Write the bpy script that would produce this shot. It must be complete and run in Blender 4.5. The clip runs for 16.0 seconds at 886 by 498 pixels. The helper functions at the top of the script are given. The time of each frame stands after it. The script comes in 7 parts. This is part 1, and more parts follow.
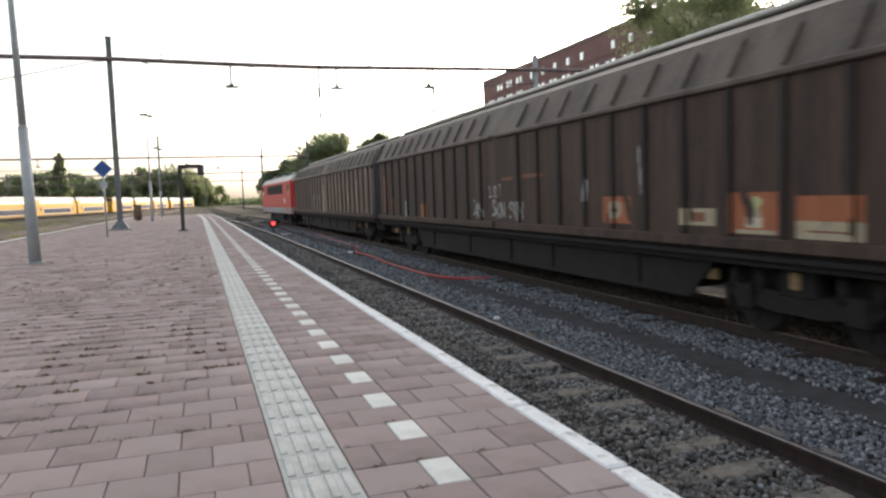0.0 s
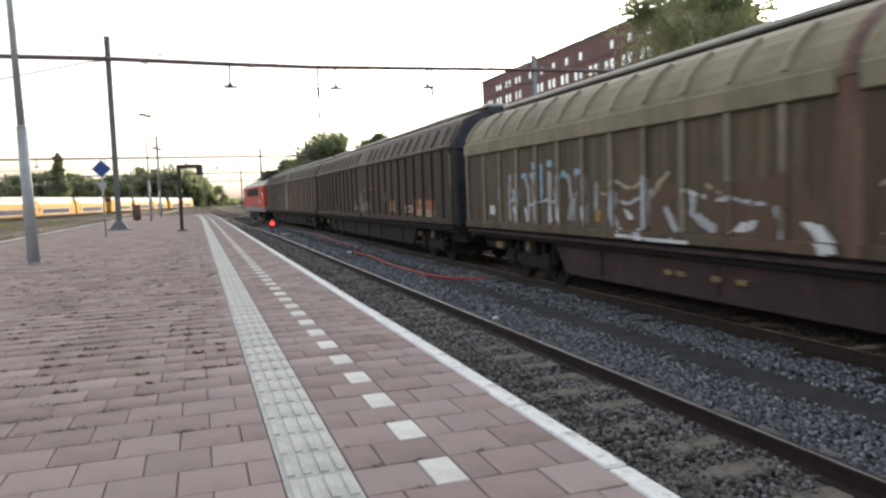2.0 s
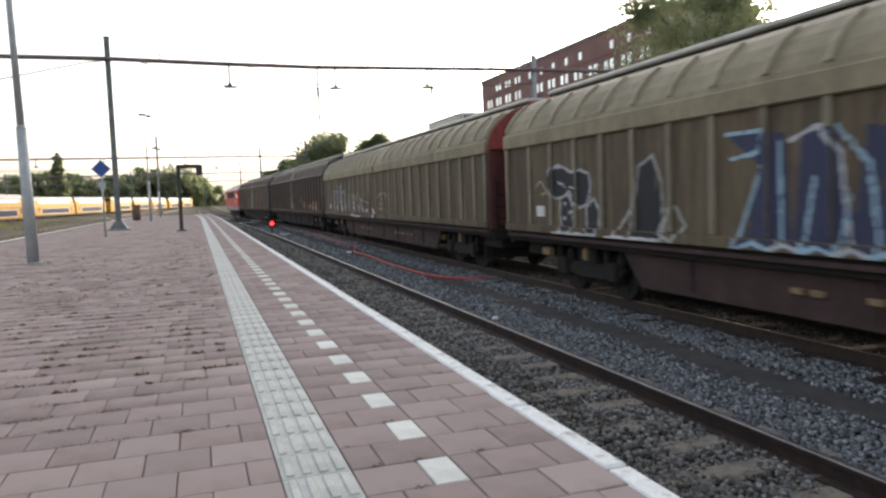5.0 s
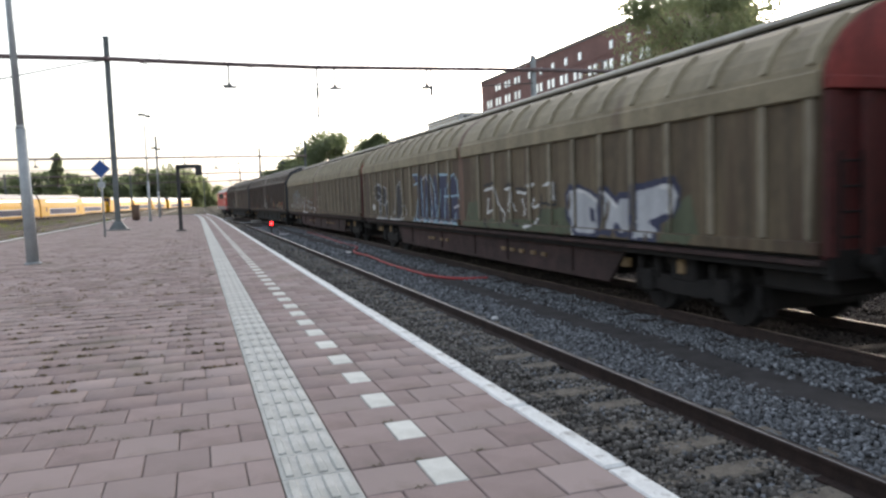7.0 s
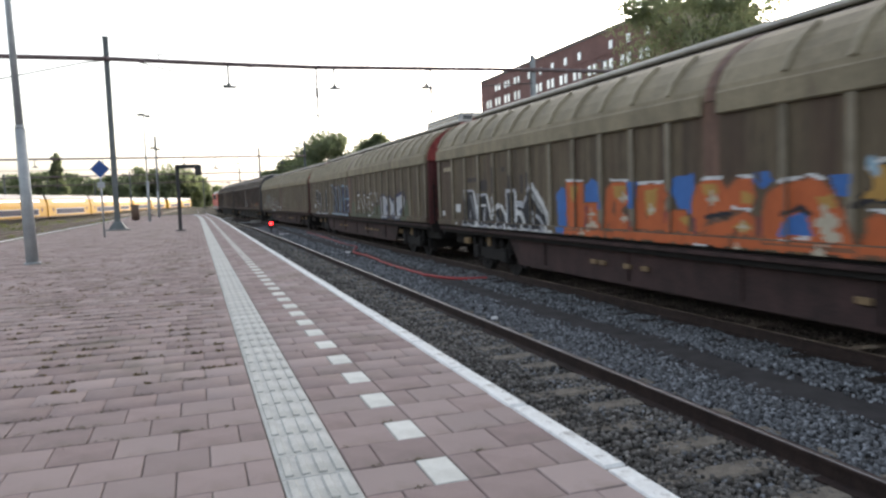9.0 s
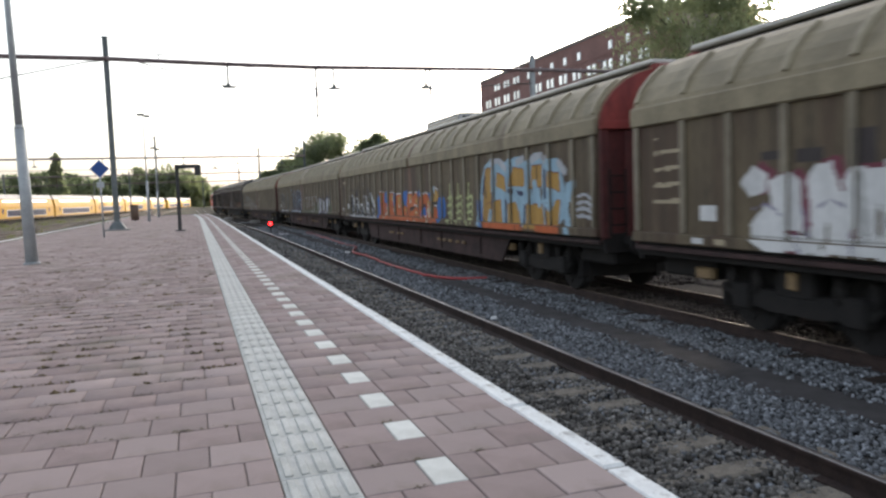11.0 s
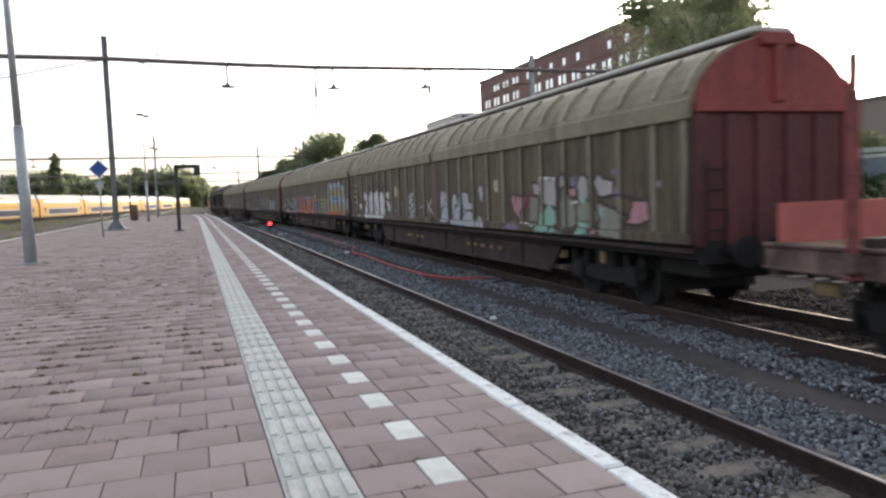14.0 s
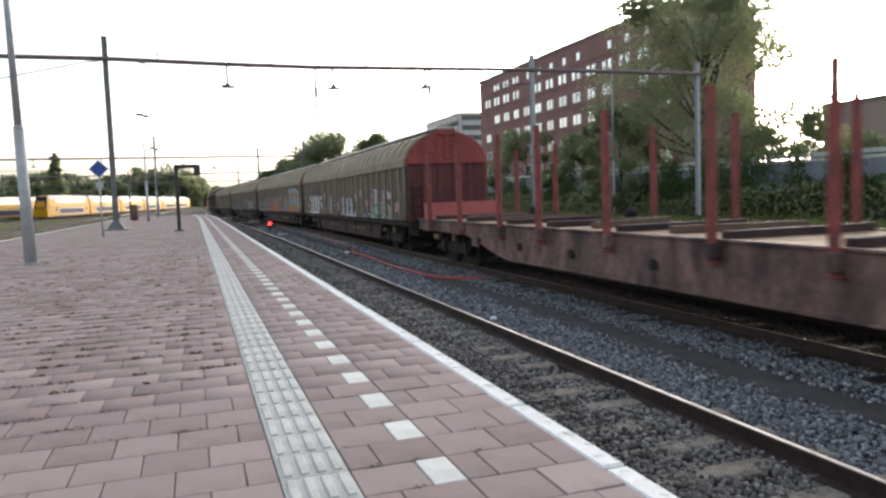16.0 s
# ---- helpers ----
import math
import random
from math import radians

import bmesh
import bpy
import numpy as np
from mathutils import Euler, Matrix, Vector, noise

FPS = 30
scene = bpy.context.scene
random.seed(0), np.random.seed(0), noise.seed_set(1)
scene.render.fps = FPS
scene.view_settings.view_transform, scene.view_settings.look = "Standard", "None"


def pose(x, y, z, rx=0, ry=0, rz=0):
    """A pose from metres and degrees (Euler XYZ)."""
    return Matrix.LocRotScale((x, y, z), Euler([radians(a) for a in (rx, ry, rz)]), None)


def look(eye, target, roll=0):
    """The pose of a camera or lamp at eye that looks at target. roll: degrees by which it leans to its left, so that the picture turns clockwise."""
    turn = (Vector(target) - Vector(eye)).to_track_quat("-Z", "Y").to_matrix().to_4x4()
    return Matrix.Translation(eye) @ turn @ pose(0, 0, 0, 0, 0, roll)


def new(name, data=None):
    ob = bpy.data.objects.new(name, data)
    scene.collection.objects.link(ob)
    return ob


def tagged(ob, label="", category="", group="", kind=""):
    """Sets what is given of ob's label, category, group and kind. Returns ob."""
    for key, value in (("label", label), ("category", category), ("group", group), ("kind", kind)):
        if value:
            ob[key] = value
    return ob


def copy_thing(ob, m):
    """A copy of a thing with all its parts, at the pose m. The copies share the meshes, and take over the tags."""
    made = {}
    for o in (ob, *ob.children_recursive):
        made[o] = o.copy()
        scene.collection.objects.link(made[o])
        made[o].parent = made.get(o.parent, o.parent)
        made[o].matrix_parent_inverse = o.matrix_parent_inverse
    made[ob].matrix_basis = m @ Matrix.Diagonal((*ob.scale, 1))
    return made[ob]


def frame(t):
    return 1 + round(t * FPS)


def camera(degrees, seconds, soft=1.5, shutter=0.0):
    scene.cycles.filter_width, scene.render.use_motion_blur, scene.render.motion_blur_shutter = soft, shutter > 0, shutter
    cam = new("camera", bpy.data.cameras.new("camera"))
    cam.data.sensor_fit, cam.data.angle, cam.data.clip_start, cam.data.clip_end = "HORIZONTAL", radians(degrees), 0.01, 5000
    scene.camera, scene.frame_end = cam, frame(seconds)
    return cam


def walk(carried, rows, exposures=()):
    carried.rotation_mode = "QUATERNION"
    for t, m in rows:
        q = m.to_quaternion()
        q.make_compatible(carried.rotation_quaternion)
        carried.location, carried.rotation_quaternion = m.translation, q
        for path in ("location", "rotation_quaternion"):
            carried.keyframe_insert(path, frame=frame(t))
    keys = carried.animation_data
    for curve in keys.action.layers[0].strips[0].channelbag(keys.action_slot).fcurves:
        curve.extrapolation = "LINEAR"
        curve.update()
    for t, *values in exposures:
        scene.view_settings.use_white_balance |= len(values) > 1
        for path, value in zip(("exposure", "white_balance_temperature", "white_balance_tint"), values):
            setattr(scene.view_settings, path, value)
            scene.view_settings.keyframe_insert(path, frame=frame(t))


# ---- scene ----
# World: y runs along the tracks, x to the right, z = 0 on the platform. Rail tops lie at RAIL.
RAIL = -0.8
EYE = (-0.944, -2.992, 1.185)
YAW, PITCH, ROLL = 18.34, -4.22, -2.08
cam = camera(61.49, 16.0, soft=2.5, shutter=0.5)


def aim(yaw):
    a, b = radians(yaw), radians(PITCH)
    return look(EYE, (EYE[0] + math.sin(a) * math.cos(b), EYE[1] + math.cos(a) * math.cos(b), EYE[2] + math.sin(b)), ROLL)


walk(cam, [(t, aim(YAW - off)) for t, off in
           ((0, 0.26), (0.5, 0.2), (2, 0.183), (4, 0.17), (7, 0.12), (9, 0.085), (12, 0.025), (13, 0.0), (16, 0.0))],
     exposures=[(0, 2.15, 6720, 12), (4.2, 2.15, 6720, 12), (6.3, 2.13, 6400, 12), (16, 2.13, 6400, 12)])

# ---- light: a low, veiled evening sun behind the trees, under a bright hazy sky ----
SUN_AZ, SUN_EL = 43.0, 8.0
world = bpy.data.worlds.new("evening_sky")
scene.world = world
world.use_nodes = True
wn, wl = world.node_tree.nodes, world.node_tree.links
sky = wn.new("ShaderNodeTexSky")
sky.sky_type = "NISHITA"
sky.sun_disc = False
sky.sun_elevation = radians(SUN_EL)
sky.sun_rotation = radians(SUN_AZ)
sky.air_density, sky.dust_density, sky.ozone_density = 1.0, 4.0, 1.5
veil = wn.new("ShaderNodeHueSaturation")      # thin evening cloud takes the colour out of the sky
veil.inputs["Saturation"].default_value = 0.42
wl.new(sky.outputs[0], veil.inputs["Color"])
wl.new(veil.outputs[0], wn["Background"].inputs[0])
wn["Background"].inputs[1].default_value = 0.15
sun_data = bpy.data.lights.new("sun", "SUN")
sun_data.energy, sun_data.angle, sun_data.color = 0.5, radians(10), (1.0, 0.86, 0.68)
sun = new("sun", sun_data)
sun.matrix_world = look((0, 0, 60), (-math.sin(radians(SUN_AZ)) * 100, -math.cos(radians(SUN_AZ)) * 100, 60 - 100 * math.tan(radians(SUN_EL))))


# ---- materials ----
def mat(name, col, col2=None, rough=0.8, metal=0.0, scale=6.0, fine=60.0, amount=0.5, bump=0.15, streak=1.0,
        island=0.0, rand=0.0, alt=None, dirt=None, dirt_at=0.6, dirt_scale=2.0, emit=0.0, spec=0.4):
    """A surface with two scales of noise between two colours, optional vertical streaks, dirt patches and per-piece variation."""
    m = bpy.data.materials.new(name)
    m.use_nodes = True
    n, l = m.node_tree.nodes, m.node_tree.links
    b = n["Principled BSDF"]
    b.inputs["Roughness"].default_value, b.inputs["Metallic"].default_value = rough, metal
    b.inputs["Specular IOR Level"].default_value = spec
    col2 = col2 or tuple(c * 0.6 for c in col)
    tc, mp = n.new("ShaderNodeTexCoord"), n.new("ShaderNodeMapping")
    l.new(tc.outputs["Object"], mp.inputs[0])
    mp.inputs["Scale"].default_value = (1, 1, streak)

    def noisy(s, detail):
        t = n.new("ShaderNodeTexNoise")
        t.inputs["Scale"].default_value, t.inputs["Detail"].default_value, t.inputs["Roughness"].default_value = s, detail, 0.65
        l.new(mp.outputs[0], t.inputs["Vector"])
        return t

    def mixed(fac, a, c):
        x = n.new("ShaderNodeMix")
        x.data_type = "RGBA"
        for sock, v in ((x.inputs[0], fac), (x.inputs[6], a), (x.inputs[7], c)):
            if isinstance(v, (int, float)):
                sock.default_value = v
            elif isinstance(v, tuple):
                sock.default_value = (*v, 1)
            else:
                l.new(v, sock)
        return x.outputs[2]

    big, small = noisy(scale, 5), noisy(fine, 3)
    add = n.new("ShaderNodeMath")
    add.operation = "MULTIPLY_ADD"
    l.new(small.outputs[0], add.inputs[0])
    add.inputs[1].default_value = 0.7
    l.new(big.outputs[0], add.inputs[2])
    ramp = n.new("ShaderNodeMapRange")
    ramp.inputs[1].default_value, ramp.inputs[2].default_value = 0.85 - 0.18, 0.85 + 0.18
    l.new(add.outputs[0], ramp.inputs[0])
    fac = n.new("ShaderNodeMath")
    fac.operation = "MULTIPLY"
    l.new(ramp.outputs[0], fac.inputs[0])
    fac.inputs[1].default_value = amount * 2 if amount < 0.5 else 1.0
    out = mixed(fac.outputs[0], col, col2)
    if alt:
        src = n.new("ShaderNodeNewGeometry" if island else "ShaderNodeObjectInfo")
        pick = n.new("ShaderNodeMath")
        pick.operation = "FRACT"
        times = n.new("ShaderNodeMath")
        times.operation = "MULTIPLY"
        times.inputs[1].default_value = 7.31
        l.new(src.outputs["Random Per Island" if island else "Random"], times.inputs[0])
        l.new(times.outputs[0], pick.inputs[0])
        out = mixed(pick.outputs[0], out, alt)
    if dirt:
        d = noisy(dirt_scale, 6)
        dr = n.new("ShaderNodeMapRange")
        dr.inputs[1].default_value, dr.inputs[2].default_value = dirt_at, dirt_at + 0.15
        l.new(d.outputs[0], dr.inputs[0])
        out = mixed(dr.outputs[0], out, dirt)
    for k, node, sock in ((island, "ShaderNodeNewGeometry", "Random Per Island"), (rand, "ShaderNodeObjectInfo", "Random")):
        if k:
            g, hs, mr = n.new(node), n.new("ShaderNodeHueSaturation"), n.new("ShaderNodeMapRange")
            mr.inputs[3].default_value, mr.inputs[4].default_value = 1 - k, 1 + k
            l.new(g.outputs[sock], mr.inputs[0])
            l.new(mr.outputs[0], hs.inputs["Value"])
            l.new(out, hs.inputs["Color"])
            out = hs.outputs[0]
    l.new(out, b.inputs["Base Color"])
    if bump:
        bp = n.new("ShaderNodeBump")
        bp.inputs["Strength"].default_value, bp.inputs["Distance"].default_value = bump, 0.02
        l.new(add.outputs[0], bp.inputs["Height"])
        l.new(bp.outputs[0], b.inputs["Normal"])
    if emit:
        b.inputs["Emission Color"].default_value = (*col, 1)
        b.inputs["Emission Strength"].default_value = emit
    return m


def leafy(m, col):
    """Adds light shining through thin leaves."""
    n, l = m.node_tree.nodes, m.node_tree.links
    tr, mx = n.new("ShaderNodeBsdfTranslucent"), n.new("ShaderNodeMixShader")
    tr.inputs[0].default_value = (*col, 1)
    mx.inputs[0].default_value = 0.64
    l.new(n["Principled BSDF"].outputs[0], mx.inputs[1])
    l.new(tr.outputs[0], mx.inputs[2])
    l.new(mx.outputs[0], n["Material Output"].inputs[0])
    return m


def glass_mat(name, col):
    m = mat(name, col, rough=0.08, bump=0, amount=0.2, spec=0.8)
    return m


PAVER = mat("pink_concrete_paver", (0.298, 0.226, 0.214), (0.205, 0.154, 0.146), 0.9, scale=3, fine=220, bump=0.25, rand=0.11, alt=(0.312, 0.25, 0.237), dirt=(0.21, 0.17, 0.145), dirt_at=0.56, dirt_scale=1.1, spec=0.2)
PAVER_S = mat("pink_concrete_paving", (0.298, 0.226, 0.214), (0.205, 0.154, 0.146), 0.9, scale=3, fine=220, bump=0.25, island=0.11, alt=(0.312, 0.25, 0.237), dirt=(0.20, 0.165, 0.14), dirt_at=0.52, dirt_scale=0.9, spec=0.2)
WHITE_T = mat("white_paver", (0.66, 0.66, 0.62), (0.5, 0.5, 0.46), 0.85, scale=5, fine=150, bump=0.15, rand=0.06)
TACT = mat("tactile_white", (0.55, 0.55, 0.52), (0.38, 0.38, 0.35), 0.8, scale=4, fine=120, bump=0.2, rand=0.07, dirt=(0.33, 0.32, 0.28), dirt_at=0.62)
PAINT_W = mat("worn_white_paint", (0.78, 0.79, 0.78), (0.6, 0.6, 0.58), 0.8, scale=6, fine=100, bump=0.3, dirt=(0.27, 0.25, 0.23), dirt_at=0.53, dirt_scale=9)
CONC = mat("grey_concrete", (0.3, 0.29, 0.27), (0.16, 0.15, 0.14), 0.92, scale=2, fine=60, bump=0.3)
SAND = mat("joint_sand", (0.21, 0.175, 0.145), (0.12, 0.10, 0.08), 0.95, scale=3, fine=100, bump=0.3)
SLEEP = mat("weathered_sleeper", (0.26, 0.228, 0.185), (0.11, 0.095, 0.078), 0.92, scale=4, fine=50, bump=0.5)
# dark copy of the sleeper, with the train's shade in its colour
SLEEP_D = mat("shaded_dark_sleeper", (0.06, 0.047, 0.04), (0.03, 0.024, 0.021), 0.92, scale=4, fine=50, bump=0.5, spec=0.1)
RAILM = mat("rusty_rail", (0.05, 0.031, 0.026), (0.024, 0.016, 0.014), 0.75, 0.2, scale=4, fine=60)
RAILTOP_D = mat("dull_rail_head", (0.20, 0.17, 0.15), (0.10, 0.085, 0.075), 0.58, 0.7, scale=2, fine=30, bump=0.03)
RAILTOP_2 = mat("oily_running_rail_head", (0.24, 0.19, 0.15), (0.13, 0.10, 0.08), 0.5, 0.9, scale=2, fine=30, bump=0.03)
RAILTOP = mat("polished_rail_head", (0.42, 0.40, 0.39), (0.24, 0.225, 0.215), 0.36, 1.0, scale=2, fine=30, bump=0.03)
STONE = mat("ballast_stone", (0.095, 0.097, 0.10), (0.045, 0.046, 0.048), 0.85, scale=5, fine=60, island=0.55, alt=(0.225, 0.238, 0.255), bump=0.3, spec=0.15)
STONE_B = mat("stained_ballast_stone", (0.10, 0.09, 0.08), (0.05, 0.045, 0.04), 0.9, scale=5, fine=60, island=0.55, alt=(0.215, 0.205, 0.19), bump=0.3, spec=0.15)
# stones and bed below: darkened for the shade under and behind the train
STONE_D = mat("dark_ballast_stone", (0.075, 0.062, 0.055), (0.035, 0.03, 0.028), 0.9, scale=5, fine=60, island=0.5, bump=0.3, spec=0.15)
BED = mat("ballast_bed", (0.06, 0.055, 0.05), (0.028, 0.025, 0.023), 0.95, scale=14, fine=45, bump=0.3, spec=0.02)
PATH = mat("dark_cinder_path", (0.085, 0.08, 0.08), (0.05, 0.047, 0.047), 0.95, scale=2, fine=80, bump=0.4, spec=0.08)
GROUND = mat("yard_ground", (0.15, 0.125, 0.095), (0.07, 0.065, 0.05), 0.95, scale=0.25, fine=8, bump=0.6, dirt=(0.07, 0.09, 0.035), dirt_at=0.56, dirt_scale=0.06, spec=0.05)
STEEL = mat("galvanised_steel", (0.38, 0.40, 0.41), (0.28, 0.30, 0.31), 0.6, 0.25, scale=3, fine=40, bump=0.08)
MASTM = mat("dark_mast_steel", (0.15, 0.165, 0.17), (0.09, 0.10, 0.10), 0.6, 0.4, scale=3, fine=40, bump=0.08)
BEAMM = mat("brown_beam_steel", (0.20, 0.15, 0.15), (0.12, 0.09, 0.09), 0.6, 0.2, scale=3, fine=40, bump=0.08)
BLACK = mat("black_paint", (0.018, 0.018, 0.02), (0.03, 0.03, 0.03), 0.5, 0.0, scale=4, fine=50, bump=0.05)
WIRE = mat("wire_copper_dark", (0.09, 0.085, 0.08), (0.06, 0.055, 0.05), 0.5, 0.6, bump=0)
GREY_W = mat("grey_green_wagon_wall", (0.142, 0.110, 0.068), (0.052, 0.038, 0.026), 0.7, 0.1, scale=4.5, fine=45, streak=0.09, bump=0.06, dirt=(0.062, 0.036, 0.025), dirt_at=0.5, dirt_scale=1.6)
# roof colour raised above the wall's to include the glare over it
GREY_R = mat("glare_lifted_grey_green_roof", (0.265, 0.225, 0.15), (0.155, 0.13, 0.086), 0.65, 0.1, scale=2.0, fine=30, streak=0.4, bump=0.05, dirt=(0.10, 0.07, 0.05), dirt_at=0.64, dirt_scale=1.1)
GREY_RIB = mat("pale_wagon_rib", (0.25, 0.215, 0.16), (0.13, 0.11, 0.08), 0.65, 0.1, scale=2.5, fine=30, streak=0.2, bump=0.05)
# paler than the roof: the light on the rib edges is in this colour
ROOF_RIB = mat("lit_edge_roof_rib", (0.34, 0.30, 0.215), (0.22, 0.19, 0.135), 0.65, 0.1, scale=2.5, fine=30, streak=0.2, bump=0.05)
RIDGE = mat("aluminium_ridge", (0.46, 0.45, 0.42), (0.3, 0.29, 0.27), 0.45, 0.5, scale=2, fine=30, bump=0.04)
DARK_W = mat("soot_brown_wagon_wall", (0.078, 0.047, 0.034), (0.026, 0.017, 0.014), 0.7, 0.1, scale=4.5, fine=45, streak=0.09, bump=0.06, dirt=(0.13, 0.07, 0.042), dirt_at=0.62, dirt_scale=1.6)
DARK_R = mat("soot_brown_wagon_roof", (0.125, 0.098, 0.078), (0.06, 0.047, 0.038), 0.65, 0.1, scale=2, fine=30, streak=0.4, bump=0.05)
# near-black brown puts the shade of wall grooves into the raised ribs
DARK_RIB = mat("groove_shade_brown_rib", (0.032, 0.023, 0.019), (0.014, 0.011, 0.010), 0.7, 0.1, scale=2.5, fine=30, streak=0.2, bump=0.05)
BROWN_W = mat("faded_brown_wagon_wall", (0.23, 0.165, 0.13), (0.085, 0.06, 0.05), 0.7, 0.1, scale=4.5, fine=45, streak=0.09, bump=0.06)
UNDER = mat("grimy_underframe", (0.062, 0.034, 0.033), (0.024, 0.016, 0.015), 0.85, 0.1, scale=2, fine=30, bump=0.1)
UNDER_K = mat("sooty_running_gear", (0.020, 0.017, 0.016), (0.011, 0.010, 0.010), 0.85, 0.2, scale=4, fine=30, bump=0.1)
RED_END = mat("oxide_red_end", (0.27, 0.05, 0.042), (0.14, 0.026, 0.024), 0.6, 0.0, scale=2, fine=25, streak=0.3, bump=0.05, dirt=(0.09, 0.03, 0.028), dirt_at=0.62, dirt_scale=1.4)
FADED = mat("faded_red_brown_post", (0.165, 0.095, 0.068), (0.075, 0.042, 0.032), 0.7, 0.0, scale=3, fine=30, streak=0.2, bump=0.05)
# gable red taken darker: shade of the gap between wagons, held in the colour
RED_DK = mat("shaded_red_end_wall", (0.11, 0.026, 0.025), (0.05, 0.015, 0.015), 0.65, 0.0, scale=2, fine=25, streak=0.3, bump=0.05)
PINKRED = mat("faded_red_board", (0.42, 0.115, 0.10), (0.30, 0.08, 0.07), 0.7, 0.0, scale=2, fine=25, bump=0.05, dirt=(0.16, 0.05, 0.045), dirt_at=0.66)
STAKE = mat("worn_red_stake", (0.25, 0.052, 0.048), (0.10, 0.03, 0.028), 0.65, 0.1, scale=4, fine=30, bump=0.06)
FLAT_S = mat("rusty_maroon_side_beam", (0.22, 0.135, 0.115), (0.055, 0.032, 0.029), 0.75, 0.1, scale=2.2, fine=25, streak=0.5, bump=0.08, dirt=(0.04, 0.026, 0.025), dirt_at=0.49, dirt_scale=1.7)
BEARER = mat("weathered_brown_bearer", (0.14, 0.092, 0.066), (0.07, 0.048, 0.036), 0.85, scale=3, fine=40, bump=0.3)
DECK = mat("worn_timber_deck", (0.29, 0.185, 0.11), (0.17, 0.105, 0.065), 0.85, scale=3, fine=40, bump=0.2, rand=0.15)
BLUEK = mat("blue_black_end", (0.05, 0.06, 0.075), (0.028, 0.03, 0.036), 0.65, 0.1, scale=2, fine=25, bump=0.05)
LOCO_R = mat("locomotive_red", (0.55, 0.05, 0.04), (0.40, 0.035, 0.03), 0.5, 0.0, scale=2, fine=25, bump=0.03)
LOCO_G = mat("locomotive_grey_skirt", (0.30, 0.31, 0.33), (0.2, 0.2, 0.22), 0.6, 0.0, scale=2, fine=25, bump=0.03)
CREAM = mat("cream_roof", (0.55, 0.53, 0.48), (0.42, 0.40, 0.36), 0.6, 0.0, scale=2, fine=25, bump=0.03)
WINDOW = glass_mat("dark_window_glass", (0.03, 0.035, 0.045))
YELLOW = mat("train_yellow", (0.40, 0.215, 0.006), (0.33, 0.175, 0.005), 0.6, 0.0, scale=1, fine=12, bump=0.02, spec=0.12)
TBLUE = mat("train_blue", (0.014, 0.018, 0.045), (0.01, 0.013, 0.035), 0.7, 0.0, scale=1, fine=12, bump=0.02, spec=0.1)
TROOF = mat("train_grey_roof", (0.34, 0.34, 0.34), (0.26, 0.26, 0.26), 0.6, 0.0, scale=1, fine=12, bump=0.02)
SIGNB = mat("sign_blue", (0.02, 0.075, 0.27), (0.018, 0.06, 0.22), 0.5, 0.0, bump=0)
SIGNW = mat("sign_white", (0.75, 0.75, 0.75), (0.66, 0.66, 0.66), 0.5, 0.0, bump=0)
REDLAMP = mat("lit_red_lamp", (1.0, 0.012, 0.012), (1.0, 0.012, 0.012), 0.4, bump=0, emit=5.0)
HOSE = mat("red_hose_rubber", (0.38, 0.05, 0.05), (0.24, 0.035, 0.035), 0.6, bump=0.05)
# brick red lightened: the haze before the building is mixed into it
BRICK = mat("hazed_dark_red_brick", (0.26, 0.148, 0.132), (0.19, 0.108, 0.096), 0.9, scale=0.5, fine=9, bump=0.2)
BEIGE = mat("beige_end_wall", (0.36, 0.30, 0.25), (0.27, 0.22, 0.18), 0.9, scale=0.3, fine=6, bump=0.15)
FRAME_W = mat("white_window_frame", (0.78, 0.79, 0.8), (0.68, 0.69, 0.7), 0.5, bump=0)
PANE = mat("sky_reflecting_pane", (0.85, 0.86, 0.87), (0.7, 0.71, 0.72), 0.08, 0.9, bump=0, rand=0.3)
PALE_B = mat("pale_render_wall", (0.5, 0.5, 0.5), (0.42, 0.42, 0.42), 0.9, scale=0.3, fine=6, bump=0.1)
TAUPE = mat("taupe_hall_wall", (0.36, 0.30, 0.26), (0.29, 0.24, 0.21), 0.9, scale=0.3, fine=6, bump=0.1)
BARK = mat("tree_bark", (0.10, 0.08, 0.06), (0.05, 0.04, 0.032), 0.95, scale=6, fine=40, streak=0.3, bump=0.5)
# leaf green lifted to take in the glare around the low sun
LEAF = leafy(mat("leaf_green", (0.12, 0.13, 0.088), (0.08, 0.09, 0.06), 0.75, scale=1, fine=10, island=0.45, bump=0), (0.36, 0.40, 0.21))
# paler, greyer green with the distance haze painted in
LEAF_D = leafy(mat("hazed_far_leaf_green", (0.135, 0.15, 0.10), (0.095, 0.11, 0.07), 0.8, scale=0.4, fine=5, island=0.35, bump=0), (0.28, 0.33, 0.17))
IVY = leafy(mat("ivy_leaf", (0.07, 0.095, 0.045), (0.042, 0.06, 0.028), 0.7, scale=1, fine=10, island=0.45, bump=0), (0.16, 0.23, 0.09))
NOISEB = mat("blue_grey_barrier_panel", (0.19, 0.215, 0.24), (0.12, 0.14, 0.16), 0.7, scale=1, fine=15, bump=0.1, rand=0.15)
CAPM = mat("pale_barrier_cap", (0.47, 0.48, 0.44), (0.27, 0.29, 0.26), 0.7, scale=1, fine=15, bump=0.1)
GRASS = leafy(mat("grass_blade", (0.10, 0.12, 0.04), (0.06, 0.075, 0.025), 0.85, scale=1, fine=10, island=0.4, bump=0), (0.2, 0.22, 0.08))
TUFT = mat("dry_weed", (0.21, 0.155, 0.085), (0.12, 0.095, 0.055), 0.95, scale=2, fine=10, island=0.45, bump=0)
